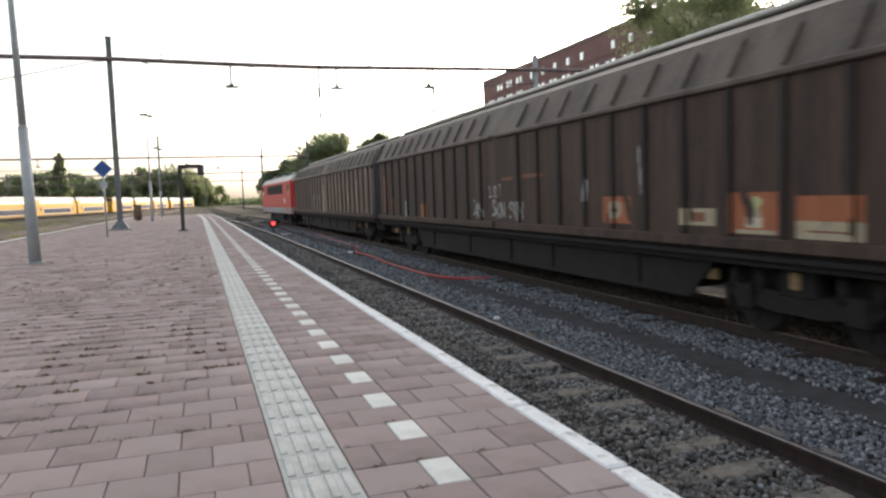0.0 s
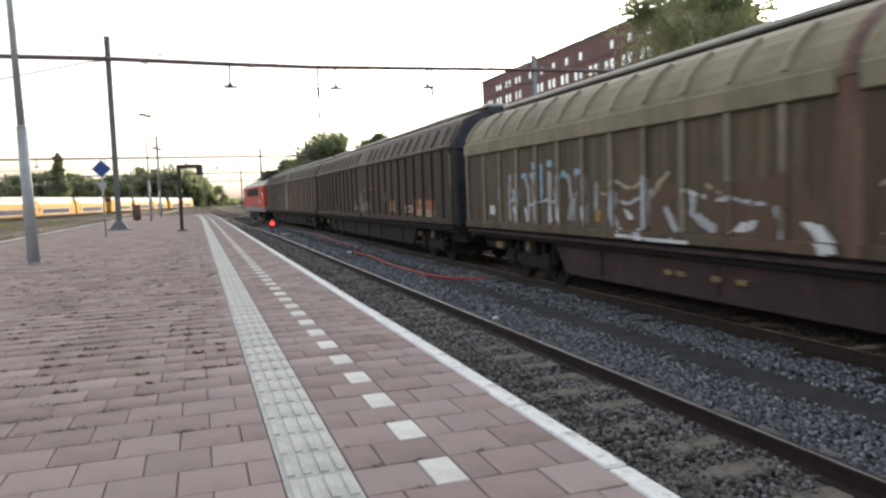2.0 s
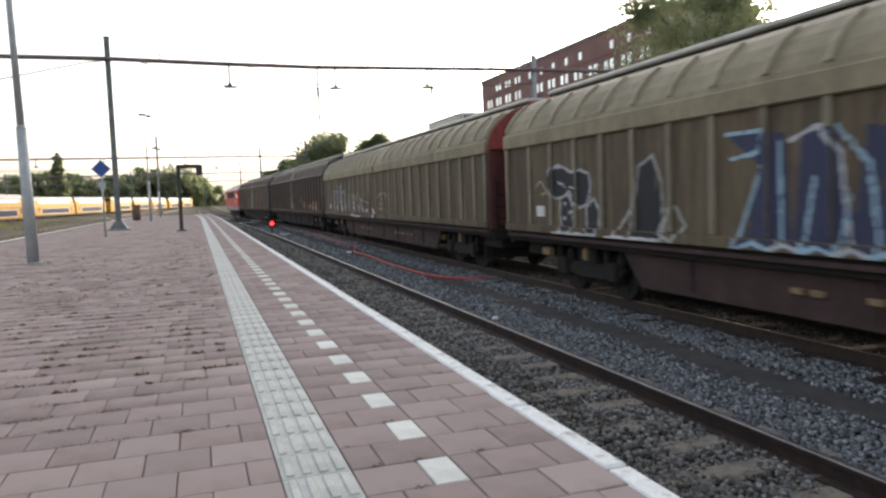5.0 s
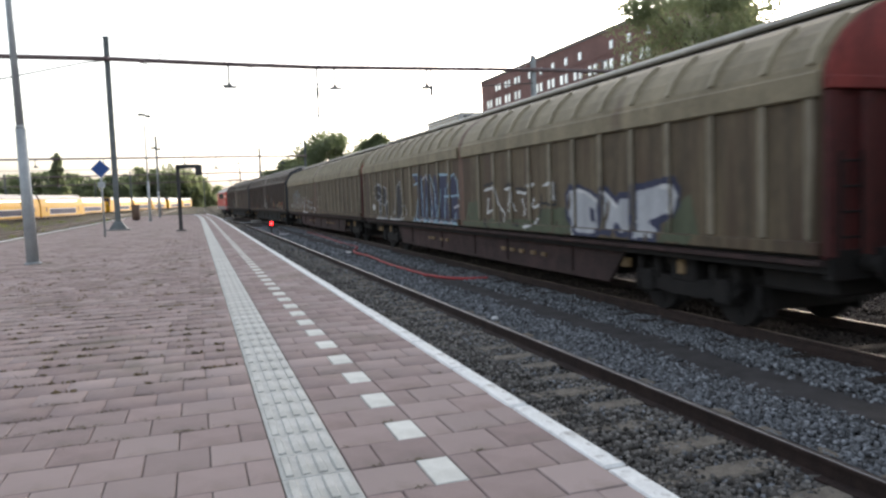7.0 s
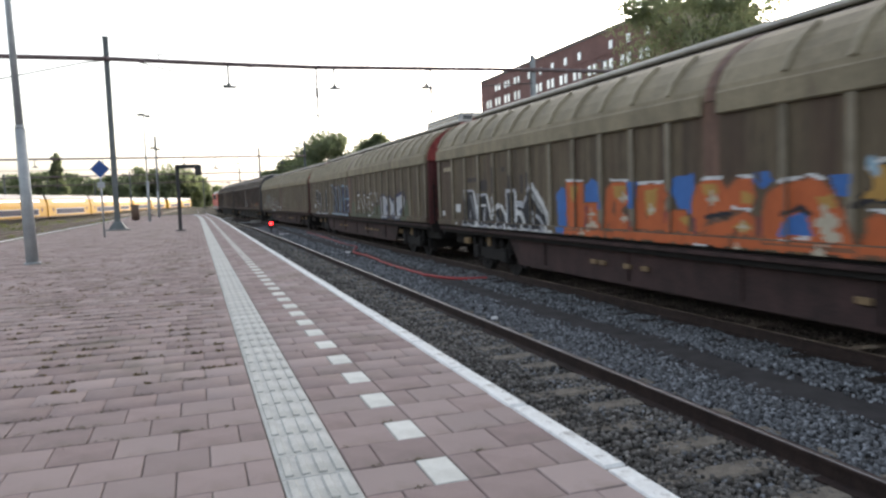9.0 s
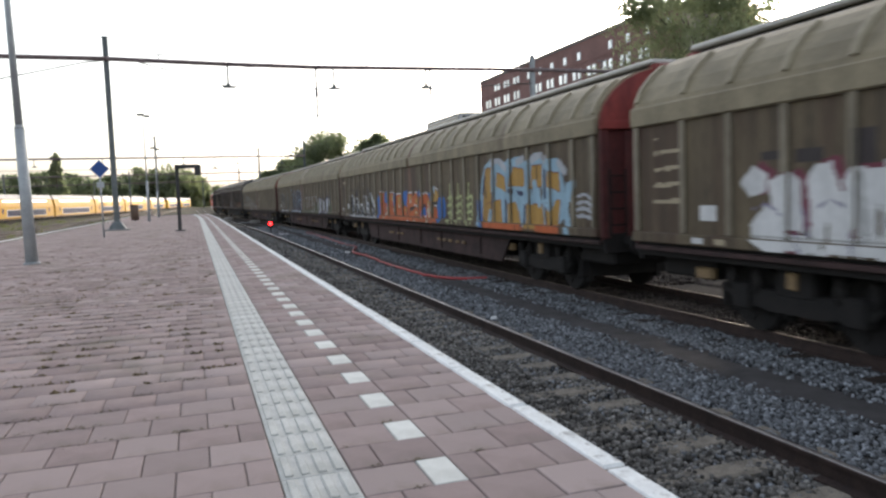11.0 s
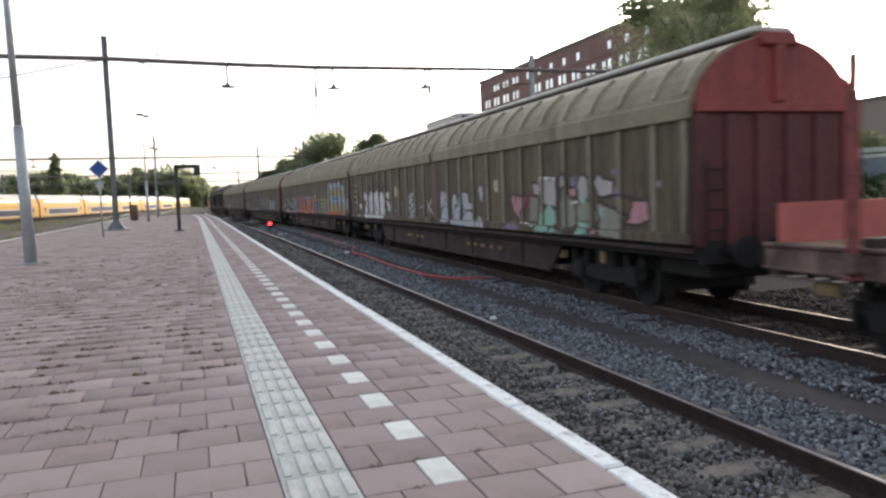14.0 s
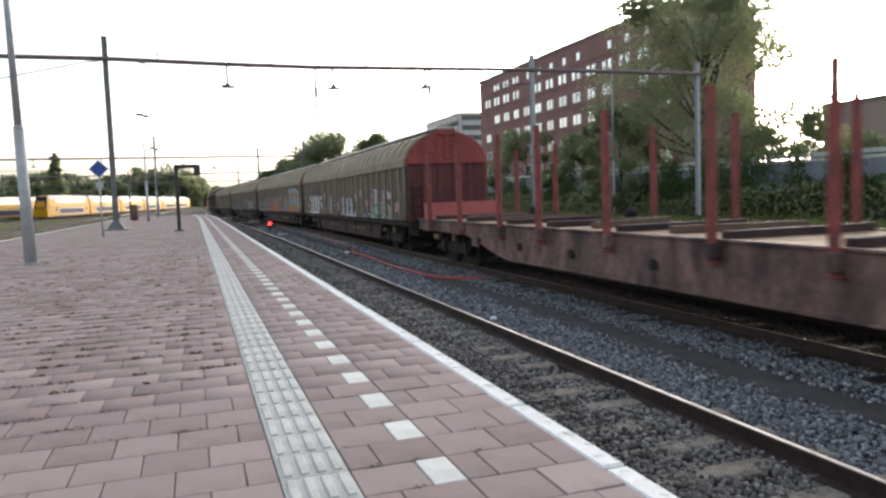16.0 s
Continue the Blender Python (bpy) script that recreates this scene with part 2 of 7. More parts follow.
MOSS = mat("joint_moss", (0.12, 0.095, 0.06), (0.07, 0.055, 0.035), 0.95, scale=2, fine=10, island=0.4, bump=0)
OCHRE = mat("ochre_gear_box", (0.26, 0.175, 0.09), (0.14, 0.095, 0.055), 0.7, scale=5, fine=30, bump=0.05)
COL = {}
for key, c in dict(white=(0.62, 0.62, 0.62), silver=(0.42, 0.43, 0.46), grey=(0.36, 0.36, 0.35), black=(0.02, 0.02, 0.026), blue=(0.05, 0.15, 0.42),
                   pale_blue=(0.28, 0.42, 0.52), orange=(0.48, 0.115, 0.035), gold=(0.42, 0.24, 0.06), yellow=(0.5, 0.40, 0.12), green=(0.085, 0.098, 0.06),
                   lime=(0.42, 0.45, 0.22), pink=(0.46, 0.22, 0.25), mint=(0.25, 0.42, 0.34), cream=(0.50, 0.44, 0.34), maroon=(0.16, 0.04, 0.06),
                   rust=(0.20, 0.085, 0.045), navy=(0.035, 0.04, 0.085), placard=(0.33, 0.11, 0.05), bone=(0.38, 0.32, 0.22), lilac=(0.2, 0.18, 0.27), soot=(0.045, 0.036, 0.036), stain=(0.12, 0.072, 0.048), taupe=(0.24, 0.235, 0.195), pale_mauve=(0.40, 0.355, 0.34)).items():
    COL[key] = mat("spray_paint_" + key, c, tuple(v * 0.72 for v in c), 0.7, scale=3, fine=25, streak=0.3, bump=0.02)


# ---- mesh helpers ----
def part(name, bm, material, parent=None, label=""):
    """Links a bmesh as one mesh object, under a thing or a part if given."""
    me = bpy.data.meshes.new(name)
    bm.normal_update()
    bm.to_mesh(me)
    bm.free()
    for m in (material if isinstance(material, (list, tuple)) else [material]):
        me.materials.append(m)
    ob = new(name, me)
    ob.parent = parent
    if label:
        ob["label"] = label
    return ob


def share(name, me, parent, m):
    """One more object on a mesh that other pieces use."""
    ob = new(name, me)
    ob.parent = parent
    ob.matrix_basis = m
    return ob


def from_arrays(name, verts, quads, material, parent=None, label=""):
    me = bpy.data.meshes.new(name)
    verts, quads = np.asarray(verts, np.float32), np.asarray(quads, np.int32)
    k = quads.shape[1]
    me.vertices.add(len(verts))
    me.vertices.foreach_set("co", verts.ravel())
    me.loops.add(quads.size)
    me.loops.foreach_set("vertex_index", quads.ravel())
    me.polygons.add(len(quads))
    me.polygons.foreach_set("loop_start", np.arange(0, quads.size, k, dtype=np.int32))
    me.update(calc_edges=True)
    me.validate()
    me.materials.append(material)
    ob = new(name, me)
    ob.parent = parent
    if label:
        ob["label"] = label
    return ob


def bx(bm, x0, x1, y0, y1, z0, z1, bevel=0.0, mi=0):
    g = bmesh.ops.create_cube(bm, size=1, matrix=Matrix.Translation(((x0 + x1) / 2, (y0 + y1) / 2, (z0 + z1) / 2)) @ Matrix.Diagonal((abs(x1 - x0), abs(y1 - y0), abs(z1 - z0), 1)))
    fs = {f for v in g["verts"] for f in v.link_faces}
    for f in fs:
        f.material_index = mi
    if bevel:
        bmesh.ops.bevel(bm, geom=list({e for f in fs for e in f.edges}), offset=bevel, segments=1, affect="EDGES")
    return bm


def box(*a, **k):
    return bx(bmesh.new(), *a, **k)


def rod(bm, a, b, r0, r1=None, n=8, mi=0):
    a, b = Vector(a), Vector(b)
    d = b - a
    g = bmesh.ops.create_cone(bm, cap_ends=True, segments=n, radius1=r0, radius2=r0 if r1 is None else r1, depth=d.length,
                              matrix=Matrix.Translation((a + b) / 2) @ d.to_track_quat("Z", "Y").to_matrix().to_4x4())
    for f in {f for v in g["verts"] for f in v.link_faces}:
        f.material_index = mi
        f.smooth = len(f.verts) == 4 and n > 6
    return bm


def extrude_profile(bm, pts, y0, y1, mi=0, caps=True, smooth=False):
    """A profile of (x, z) points swept from y0 to y1."""
    a = [bm.verts.new((x, y0, z)) for x, z in pts]
    b = [bm.verts.new((x, y1, z)) for x, z in pts]
    n = len(pts)
    for i in range(n):
        f = bm.faces.new((a[i], a[(i + 1) % n], b[(i + 1) % n], b[i]))
        f.material_index, f.smooth = mi, smooth
    if caps:
        bm.faces.new(a[::-1]).material_index = mi
        bm.faces.new(b).material_index = mi
    return bm


def side_plate(bm, pts, x0, x1, mi=0):
    """A plate with an outline of (y, z) points, between x0 and x1."""
    a = [bm.verts.new((x0, y, z)) for y, z in pts]
    b = [bm.verts.new((x1, y, z)) for y, z in pts]
    n = len(pts)
    for i in range(n):
        bm.faces.new((a[i], a[(i + 1) % n], b[(i + 1) % n], b[i])).material_index = mi
    bm.faces.new(a[::-1]).material_index = mi
    bm.faces.new(b).material_index = mi
    return bm


def thing(name, label, category, m=None, group="", kind=""):
    ob = new(name)
    ob.empty_display_size = 0.2
    if m is not None:
        ob.matrix_basis = m
    return tagged(ob, label, category, group, kind)


def tube(name, pts, r, material, parent=None, label=""):
    cu = bpy.data.curves.new(name, "CURVE")
    cu.dimensions, cu.bevel_depth, cu.bevel_resolution = "3D", r, 2
    s = cu.splines.new("POLY")
    s.points.add(len(pts) - 1)
    for q, p in zip(s.points, pts):
        q.co = (*p, 1)
    cu.materials.append(material)
    ob = new(name, cu)
    ob.parent = parent
    if label:
        ob["label"] = label
    return ob


rng = np.random.default_rng(7)

# ---- ground ----
gb = bmesh.new()
bmesh.ops.create_grid(gb, x_segments=2, y_segments=2, size=2500)
ground = tagged(part("ground", gb, GROUND), "brown gravelly railway yard ground with weeds", "ground", kind="structure")
ground.location = (0, 900, -1.06)

# ---- train path: straight, then a shift to the left over the points ----
TRACK = 7.0


def shift(y):
    u = min(max((y - 33) / 104, 0), 1)
    return -3.5 * u * u * (3 - 2 * u)


def on_track(y):
    """Pose on the running track, at the rail tops, heading along it."""
    slope = (shift(y + 4) - shift(y - 4)) / 8
    return pose(TRACK + shift(y), y, RAIL, 0, 0, -math.degrees(math.atan(slope)))


# ---- tracks ----
RAIL_PROFILE = [(-0.075, -0.17), (0.075, -0.17), (0.075, -0.155), (0.012, -0.135), (0.012, -0.04), (0.036, -0.03), (0.036, -0.002), (-0.036, -0.002), (-0.036, -0.03), (-0.012, -0.04), (-0.012, -0.135), (-0.075, -0.155)]


def rail_along(track, pts, head=None):
    """A rail swept along ground points, with its polished head."""
    bm = bmesh.new()
    rings, heads = [], []
    shine = 0.42 if head is RAILTOP_2 else 0.75      # how much of the head the wheels keep bright
    for i, (x, y) in enumerate(pts):
        x0, y0 = pts[max(i - 1, 0)]
        x1, y1 = pts[min(i + 1, len(pts) - 1)]
        d = Vector((x1 - x0, y1 - y0)).normalized()
        side = Vector((d.y, -d.x))
        rings.append([bm.verts.new((x + side.x * px, y + side.y * px, pz)) for px, pz in RAIL_PROFILE])
        heads.append([bm.verts.new((x + side.x * px * shine, y + side.y * px * shine, pz)) for px, pz in ((-0.028, -0.003), (0.028, -0.003), (0.022, 0.0025), (-0.022, 0.0025))])
    for ring, mi in ((rings, 0), (heads, 1)):
        for a, b in zip(ring, ring[1:]):
            for k in range(len(a)):
                bm.faces.new((a[k], a[(k + 1) % len(a)], b[(k + 1) % len(a)], b[k])).material_index = mi
    return part("rail", bm, [RAILM, head or RAILTOP], track)


def track_line(name, label, xs, y0, y1, near=None, step=10, sleeper_mat=SLEEP, pitch=0.62):
    """xs: the centre line's x as a function of y."""
    t = thing(name, label, "railway track", pose(0, 0, RAIL), kind="structure")
    for s in (-0.753, 0.753):
        n = max(2, int((y1 - y0) / step) + 1)
        rail_along(t, [(xs(y) + s, y) for y in np.linspace(y0, y1, n)], {"track_1": RAILTOP, "track_2": RAILTOP_2}.get(name, RAILTOP_D))
    sb = box(-1.25, 1.25, -0.115, 0.115, -0.36, -0.16, bevel=0.02)
    first = part("sleeper", sb, sleeper_mat, t)
    ys = np.arange(y0 + 0.43, min(y1, y0 + 110), pitch)
    first.matrix_basis = pose(xs(ys[0]), ys[0], 0)
    for y in ys[1:170]:
        share("sleeper", first.data, t, pose(xs(y), y, random.uniform(-0.008, 0.004), 0, 0, random.uniform(-0.5, 0.5)))
    return t


T1 = 2.5
track_line("track_1", "empty track with rusty rails on half-buried sleepers", lambda y: T1 + shift(y) * 0.6, -2.6, 320)
track_line("track_2", "running track under the goods train, sleepers coloured dark for its shade", lambda y: TRACK + shift(y), -3.0, 360, sleeper_mat=SLEEP_D)
track_line("track_3", "far siding with rusty rails beyond the goods train", lambda y: 13.0, -3.0, 300)
track_line("track_4", "rusty track on the other side of the platform", lambda y: -11.2 + 0.02 * (y - 30), 18, 300)
track_line("track_5", "second rusty track on the other side of the platform", lambda y: -15.6 + 0.0 * y, 25, 300)

# ---- ballast: a shaped bed and loose stones ----
def bed(name, label, xs, z, y0, y1, material):
    bm = bmesh.new()
    extrude_profile(bm, [(xs[0], -1.2), (xs[0], z[0])] + list(zip(xs[1:-1], z[1:-1])) + [(xs[-1], z[-1]), (xs[-1], -1.2)], y0, y1)
    return tagged(part(name, bm, material), label, "ballast", kind="structure")


bed("ballast_bed", "dark grey ballast bed of the platform track", (0.80, 1.6, 3.3, 3.6, 4.5), (-1.03, -1.012, -1.012, -1.0, -1.01), -4, 90, BED)
bed("ballast_bed", "ballast bed under the goods train, coloured dark for its shade", (5.45, 5.8, 8.2, 9.6), (-1.0, -0.985, -0.985, -1.04), -4, 90, BED)
bed("siding_bed", "ballast of the sidings, coloured dark for shade beyond the train", (9.6, 9.7, 17.0, 18.0), (-1.055, -1.0, -1.0, -1.055), -4, 110, BED)
bed("walkway", "dark cinder walkway between the tracks", (4.5, 4.55, 5.4, 5.45), (-1.02, -1.0, -1.0, -1.02), -4, 90, PATH)

ROCK = np.array([(-1, -1, -1), (1, -1, -1), (1, 1, -1), (-1, 1, -1), (-1, -1, 1), (1, -1, 1), (1, 1, 1), (-1, 1, 1)], float)
ROCK_Q = np.array([(0, 3, 2, 1), (4, 5, 6, 7), (0, 1, 5, 4), (1, 2, 6, 5), (2, 3, 7, 6), (3, 0, 4, 7)])


def stones(name, label, x0, x1, y0, y1, density, size, z, material):
    n = int((x1 - x0) * (y1 - y0) * density)
    v = ROCK[None] * rng.uniform(0.55, 1.0, (n, 8, 3)) * (rng.uniform(0.5, 1.0, (n, 1, 3)) * size)
    a, b = rng.uniform(0, 6.28, (2, n))
    ca, sa, cb, sb = np.cos(a), np.sin(a), np.cos(b), np.sin(b)
    x, y, w = v[..., 0].copy(), v[..., 1].copy(), v[..., 2].copy()
    y, w = cb[:, None] * y - sb[:, None] * w, sb[:, None] * y + cb[:, None] * w
    x, y = ca[:, None] * x - sa[:, None] * y, sa[:, None] * x + ca[:, None] * y
    px, py = rng.uniform(x0, x1, n), rng.uniform(y0, y1, n)
    pz = z + rng.uniform(-0.012, 0.02, n) + 0.019 * np.sin(px * 4.1 + 1.3 * np.sin(py * 1.7)) * np.sin(py * 2.9 + px)
    v = np.stack([x + px[:, None], y + py[:, None], w + pz[:, None]], -1).reshape(-1, 3)
    q = (ROCK_Q[None] + 8 * np.arange(n)[:, None, None]).reshape(-1, 4)
    return tagged(from_arrays(name, v, q, material), label, "ballast", kind="stuff")


for y0, y1, dens, size in ((-1, 9, 800, 0.026), (9, 24, 300, 0.034), (24, 60, 75, 0.055)):
    stones("ballast_stones", "brownish stained ballast stones in the platform track", 1.9, 3.3, y0, y1, dens * 0.85, size * 1.05, -0.988, STONE_B)
    stones("ballast_stones", "stained ballast stones over the sleeper ends", 1.9, 2.58, y0, y1, dens * 0.6, size, -0.96, STONE_B)
    stones("ballast_stones", "grey ballast stones between the sleepers", 1.9, 3.3, y0, y1, dens * 0.22, size, -0.988, STONE)
    stones("ballast_stones", "blue-grey ballast stones beside the platform track", 3.3, 4.5, y0, y1, dens * 1.2, size, -0.985, STONE)
    stones("ballast_stones", "blue-grey ballast stones beside the running track", 5.4, 6.25, y0, y1, dens * 1.2, size, -0.985, STONE)
    stones("ballast_stones", "stray ballast stones on the walkway's edge", 4.48, 4.72, y0, y1, dens * 0.35, size, -1.0, STONE)
    stones("ballast_stones", "stray ballast stones on the walkway's edge", 5.2, 5.42, y0, y1, dens * 0.35, size, -1.0, STONE)
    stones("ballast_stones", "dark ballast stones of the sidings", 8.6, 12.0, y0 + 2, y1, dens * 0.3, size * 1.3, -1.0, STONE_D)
    stones("ballast_stones", "ballast stones under the goods train, coloured dark for its shade", 6.25, 8.6, y0, y1, dens * 0.5, size, -0.98, STONE_D)

# ---- platform ----
EDGE, P_LEFT, P_END, P_START = 0.76, -8.6, 80.0, -3.6
ROW = 0.30


def bend(y):
    """The platform follows the tracks to the left at its far end."""
    return -0.00065 * np.maximum(y - 50, 0) ** 2


platform = thing("platform", "long island platform of pink pavers with white edge lines", "platform", kind="structure")
bm = bmesh.new()
far_edge = [(EDGE - 0.02 + bend(y), y) for y in (P_START, 50, 56, 62, 68, 74, P_END)]
a = [bm.verts.new((x, y, -0.012)) for x, y in [(P_LEFT, P_START)] + far_edge + [(-7.2, P_END)]]
b = [bm.verts.new((v.co.x, v.co.y, -1.2)) for v in a]
bm.faces.new(a)
for i in range(len(a)):
    bm.faces.new((b[i], b[(i + 1) % len(b)], a[(i + 1) % len(a)], a[i]))
part("base", bm, SAND, platform, "sandy joints and concrete core")
part("side_wall", box(EDGE - 0.12, EDGE - 0.012, P_START, 50, -1.2, -0.10), CONC, platform)


def tile_mesh(name, w, l, material, bevel=0.004):
    bm = bmesh.new()
    z0 = [bm.verts.new((sx * w / 2, sy * l / 2, -0.03)) for sx, sy in ((-1, -1), (1, -1), (1, 1), (-1, 1))]
    z1 = [bm.verts.new((sx * w / 2, sy * l / 2, -bevel)) for sx, sy in ((-1, -1), (1, -1), (1, 1), (-1, 1))]
    z2 = [bm.verts.new((sx * (w / 2 - bevel), sy * (l / 2 - bevel), 0)) for sx, sy in ((-1, -1), (1, -1), (1, 1), (-1, 1))]
    for lo, hi in ((z0, z1), (z1, z2)):
        for i in range(4):
            bm.faces.new((lo[i], lo[(i + 1) % 4], hi[(i + 1) % 4], hi[i]))
    bm.faces.new(z2)
    me = bpy.data.meshes.new(name)
    bm.to_mesh(me)
    bm.free()
    me.materials.append(material)
    return me


def tactile_mesh(name):
    bm = bmesh.new()
    bx(bm, -0.146, 0.146, -0.147, 0.147, -0.03, 0.0, bevel=0.003)
    for i in range(4):
        x = -0.1095 + i * 0.073
        bx(bm, x - 0.019, x + 0.019, -0.125, 0.125, -0.002, 0.009, bevel=0.004)
    me = bpy.data.meshes.new(name)
    bm.to_mesh(me)
    bm.free()
    me.materials.append(TACT)
    return me


GAP = 0.005
joined = []          # (x, y, w) of pavers in the joined rest
near_tiles = []
STRIP0, STRIP1 = -0.667, -0.367
k0, k1 = int((P_START) / ROW) + 1, int(P_END / ROW) - 1
for k in range(k0, k1):
    y = k * ROW
    white_row = k % 2 == 0
    cells = []
    if white_row:
        cells += [(STRIP1, -0.075), (0.075, 0.212), (0.212, 0.49), (0.49, 0.64)]
    else:
        cells += [(STRIP1, -0.22), (-0.22, 0.075), (0.075, 0.375), (0.375, 0.64)]
    x = STRIP0 - (0.278 if white_row else 0.13)
    cells.append((x, STRIP0))
    limit = P_LEFT + 0.45 + (1.4 * y / P_END if y > 0 else 0)
    while x - 0.291 > limit:
        cells.append((x - 0.291, x))
        x -= 0.291
    for c0, c1 in cells:
        cx, w = (c0 + c1) / 2, c1 - c0
        if y < 1.75 and cx > -2.9 - 0.3 * max(y, 0) and y > -1.4 and len(near_tiles) < 290:
            near_tiles.append((cx, y, w))
        else:
            joined.append((cx, y, w))
jv, jq = [], []
J = np.array(joined)
n = len(J)
hw, hl = (J[:, 2] - GAP) / 2, (ROW - GAP) / 2
# moss-widened joints in a patch further along
corner = np.array([(-1, -1), (1, -1), (1, 1), (-1, 1)], float)
bev = 0.004
tilt = rng.normal(0, 0.0035, (n, 2))
lift = rng.normal(0, 0.0012, n)
lay = []
for zz, inset in ((-0.03, 0.0), (-bev, 0.0), (0.0, bev)):
    cxs = J[:, 0:1] + corner[None, :, 0] * (hw[:, None] - inset)
    cys = J[:, 1:2] + corner[None, :, 1] * (hl - inset)
    czs = zz + lift[:, None] + (corner[None, :, 0] * hw[:, None]) * tilt[:, 0:1] + (corner[None, :, 1] * hl) * tilt[:, 1:2]
    lay.append(np.stack([cxs, cys, czs], -1))
V = np.concatenate(lay, 1).reshape(-1, 3)
V[:, 0] += bend(V[:, 1])
tq = [(8, 9, 10, 11)] + [(s + i, s + (i + 1) % 4, s + 4 + (i + 1) % 4, s + 4 + i) for s in (0, 4) for i in range(4)]
Q = (np.array(tq)[None] + 12 * np.arange(n)[:, None, None]).reshape(-1, 4)
tagged(from_arrays("paving", V, Q, PAVER_S, platform, "pink concrete pavers with dark joints"), kind="stuff")
mesh_by_w = {}
for cx, y, w in near_tiles:
    key = round(w, 3)
    if key not in mesh_by_w:
        mesh_by_w[key] = tile_mesh("paver", w - GAP, ROW - GAP, PAVER)
    share("paver", mesh_by_w[key], platform, pose(cx, y, random.gauss(0, 0.0012), random.gauss(0, 0.2), random.gauss(0, 0.2), 0))
wm, tm = tile_mesh("white_paver", 0.15 - GAP, ROW - GAP, WHITE_T), tactile_mesh("tactile_tile")
flat_t = tile_mesh("tactile_tile", 0.294, 0.294, TACT)
for k in range(k0, k1):
    if k % 2 == 0:
        share("white_paver", wm, platform, pose(bend(k * ROW), k * ROW, 0.001, 0, random.gauss(0, 0.15), 0))
    share("tactile_tile", tm if k * ROW < 30 else flat_t, platform, pose((STRIP0 + STRIP1) / 2 + bend(k * ROW), k * ROW, 0.001, random.gauss(0, 0.15), 0, random.gauss(0, 0.15)))
cop = box(-0.06, 0.06, -0.49, 0.49, -0.16, 0.004, bevel=0.014)
c0 = part("coping_block", cop, PAINT_W, platform, "white-painted worn concrete edge block")
c0.matrix_basis = pose(EDGE - 0.06, -2.765, 0)
for i in range(1, 83):
    share("coping_block", c0.data, platform, pose(EDGE - 0.06 + bend(i - 2.765) + random.gauss(0, 0.002), -2.765 + i, random.gauss(0, 0.0015), 0, 0, random.gauss(0, 0.08) + math.degrees(0.0013 * max(i - 52.8, 0))))
# far edge of the island, with its own white line
side = math.atan2(1.4, P_END - P_START)
for i in range(0, 84):
    y = -3.25 + i
    share("coping_block", c0.data, platform, pose(P_LEFT + 0.06 + 1.4 * (y - P_START) / (P_END - P_START), y, 0, 0, 0, -math.degrees(side)))


# ---- covered goods wagons ----
HALF = 11.67          # half the body's length
RIBS = [HALF - u for u in [0.1] + [1.24 + 0.95 * i for i in range(11)] + [12.97 + 0.95 * i for i in range(11)] + [23.2]]
WALL = 1.40           # half width at the wall


def arch(n=14, w=1.42, z0=3.07, top=4.06):
    """Round roof outline from one eave to the other."""
    out = []
    for i in range(n + 1):
        a = math.pi * (1 - i / n)
        c, s = math.cos(a), math.sin(a)
        out.append((w * math.copysign(abs(c) ** 0.97, c), z0 + (top - z0) * abs(s) ** 1.1))
    return out


def cant(w=1.42, z0=3.27):
    """Folded roof outline: steep flank, then a low pitch."""
    return [(-w, z0), (-1.03, 3.97), (-0.5, 4.19), (0, 4.25), (0.5, 4.19), (1.03, 3.97), (w, z0)]


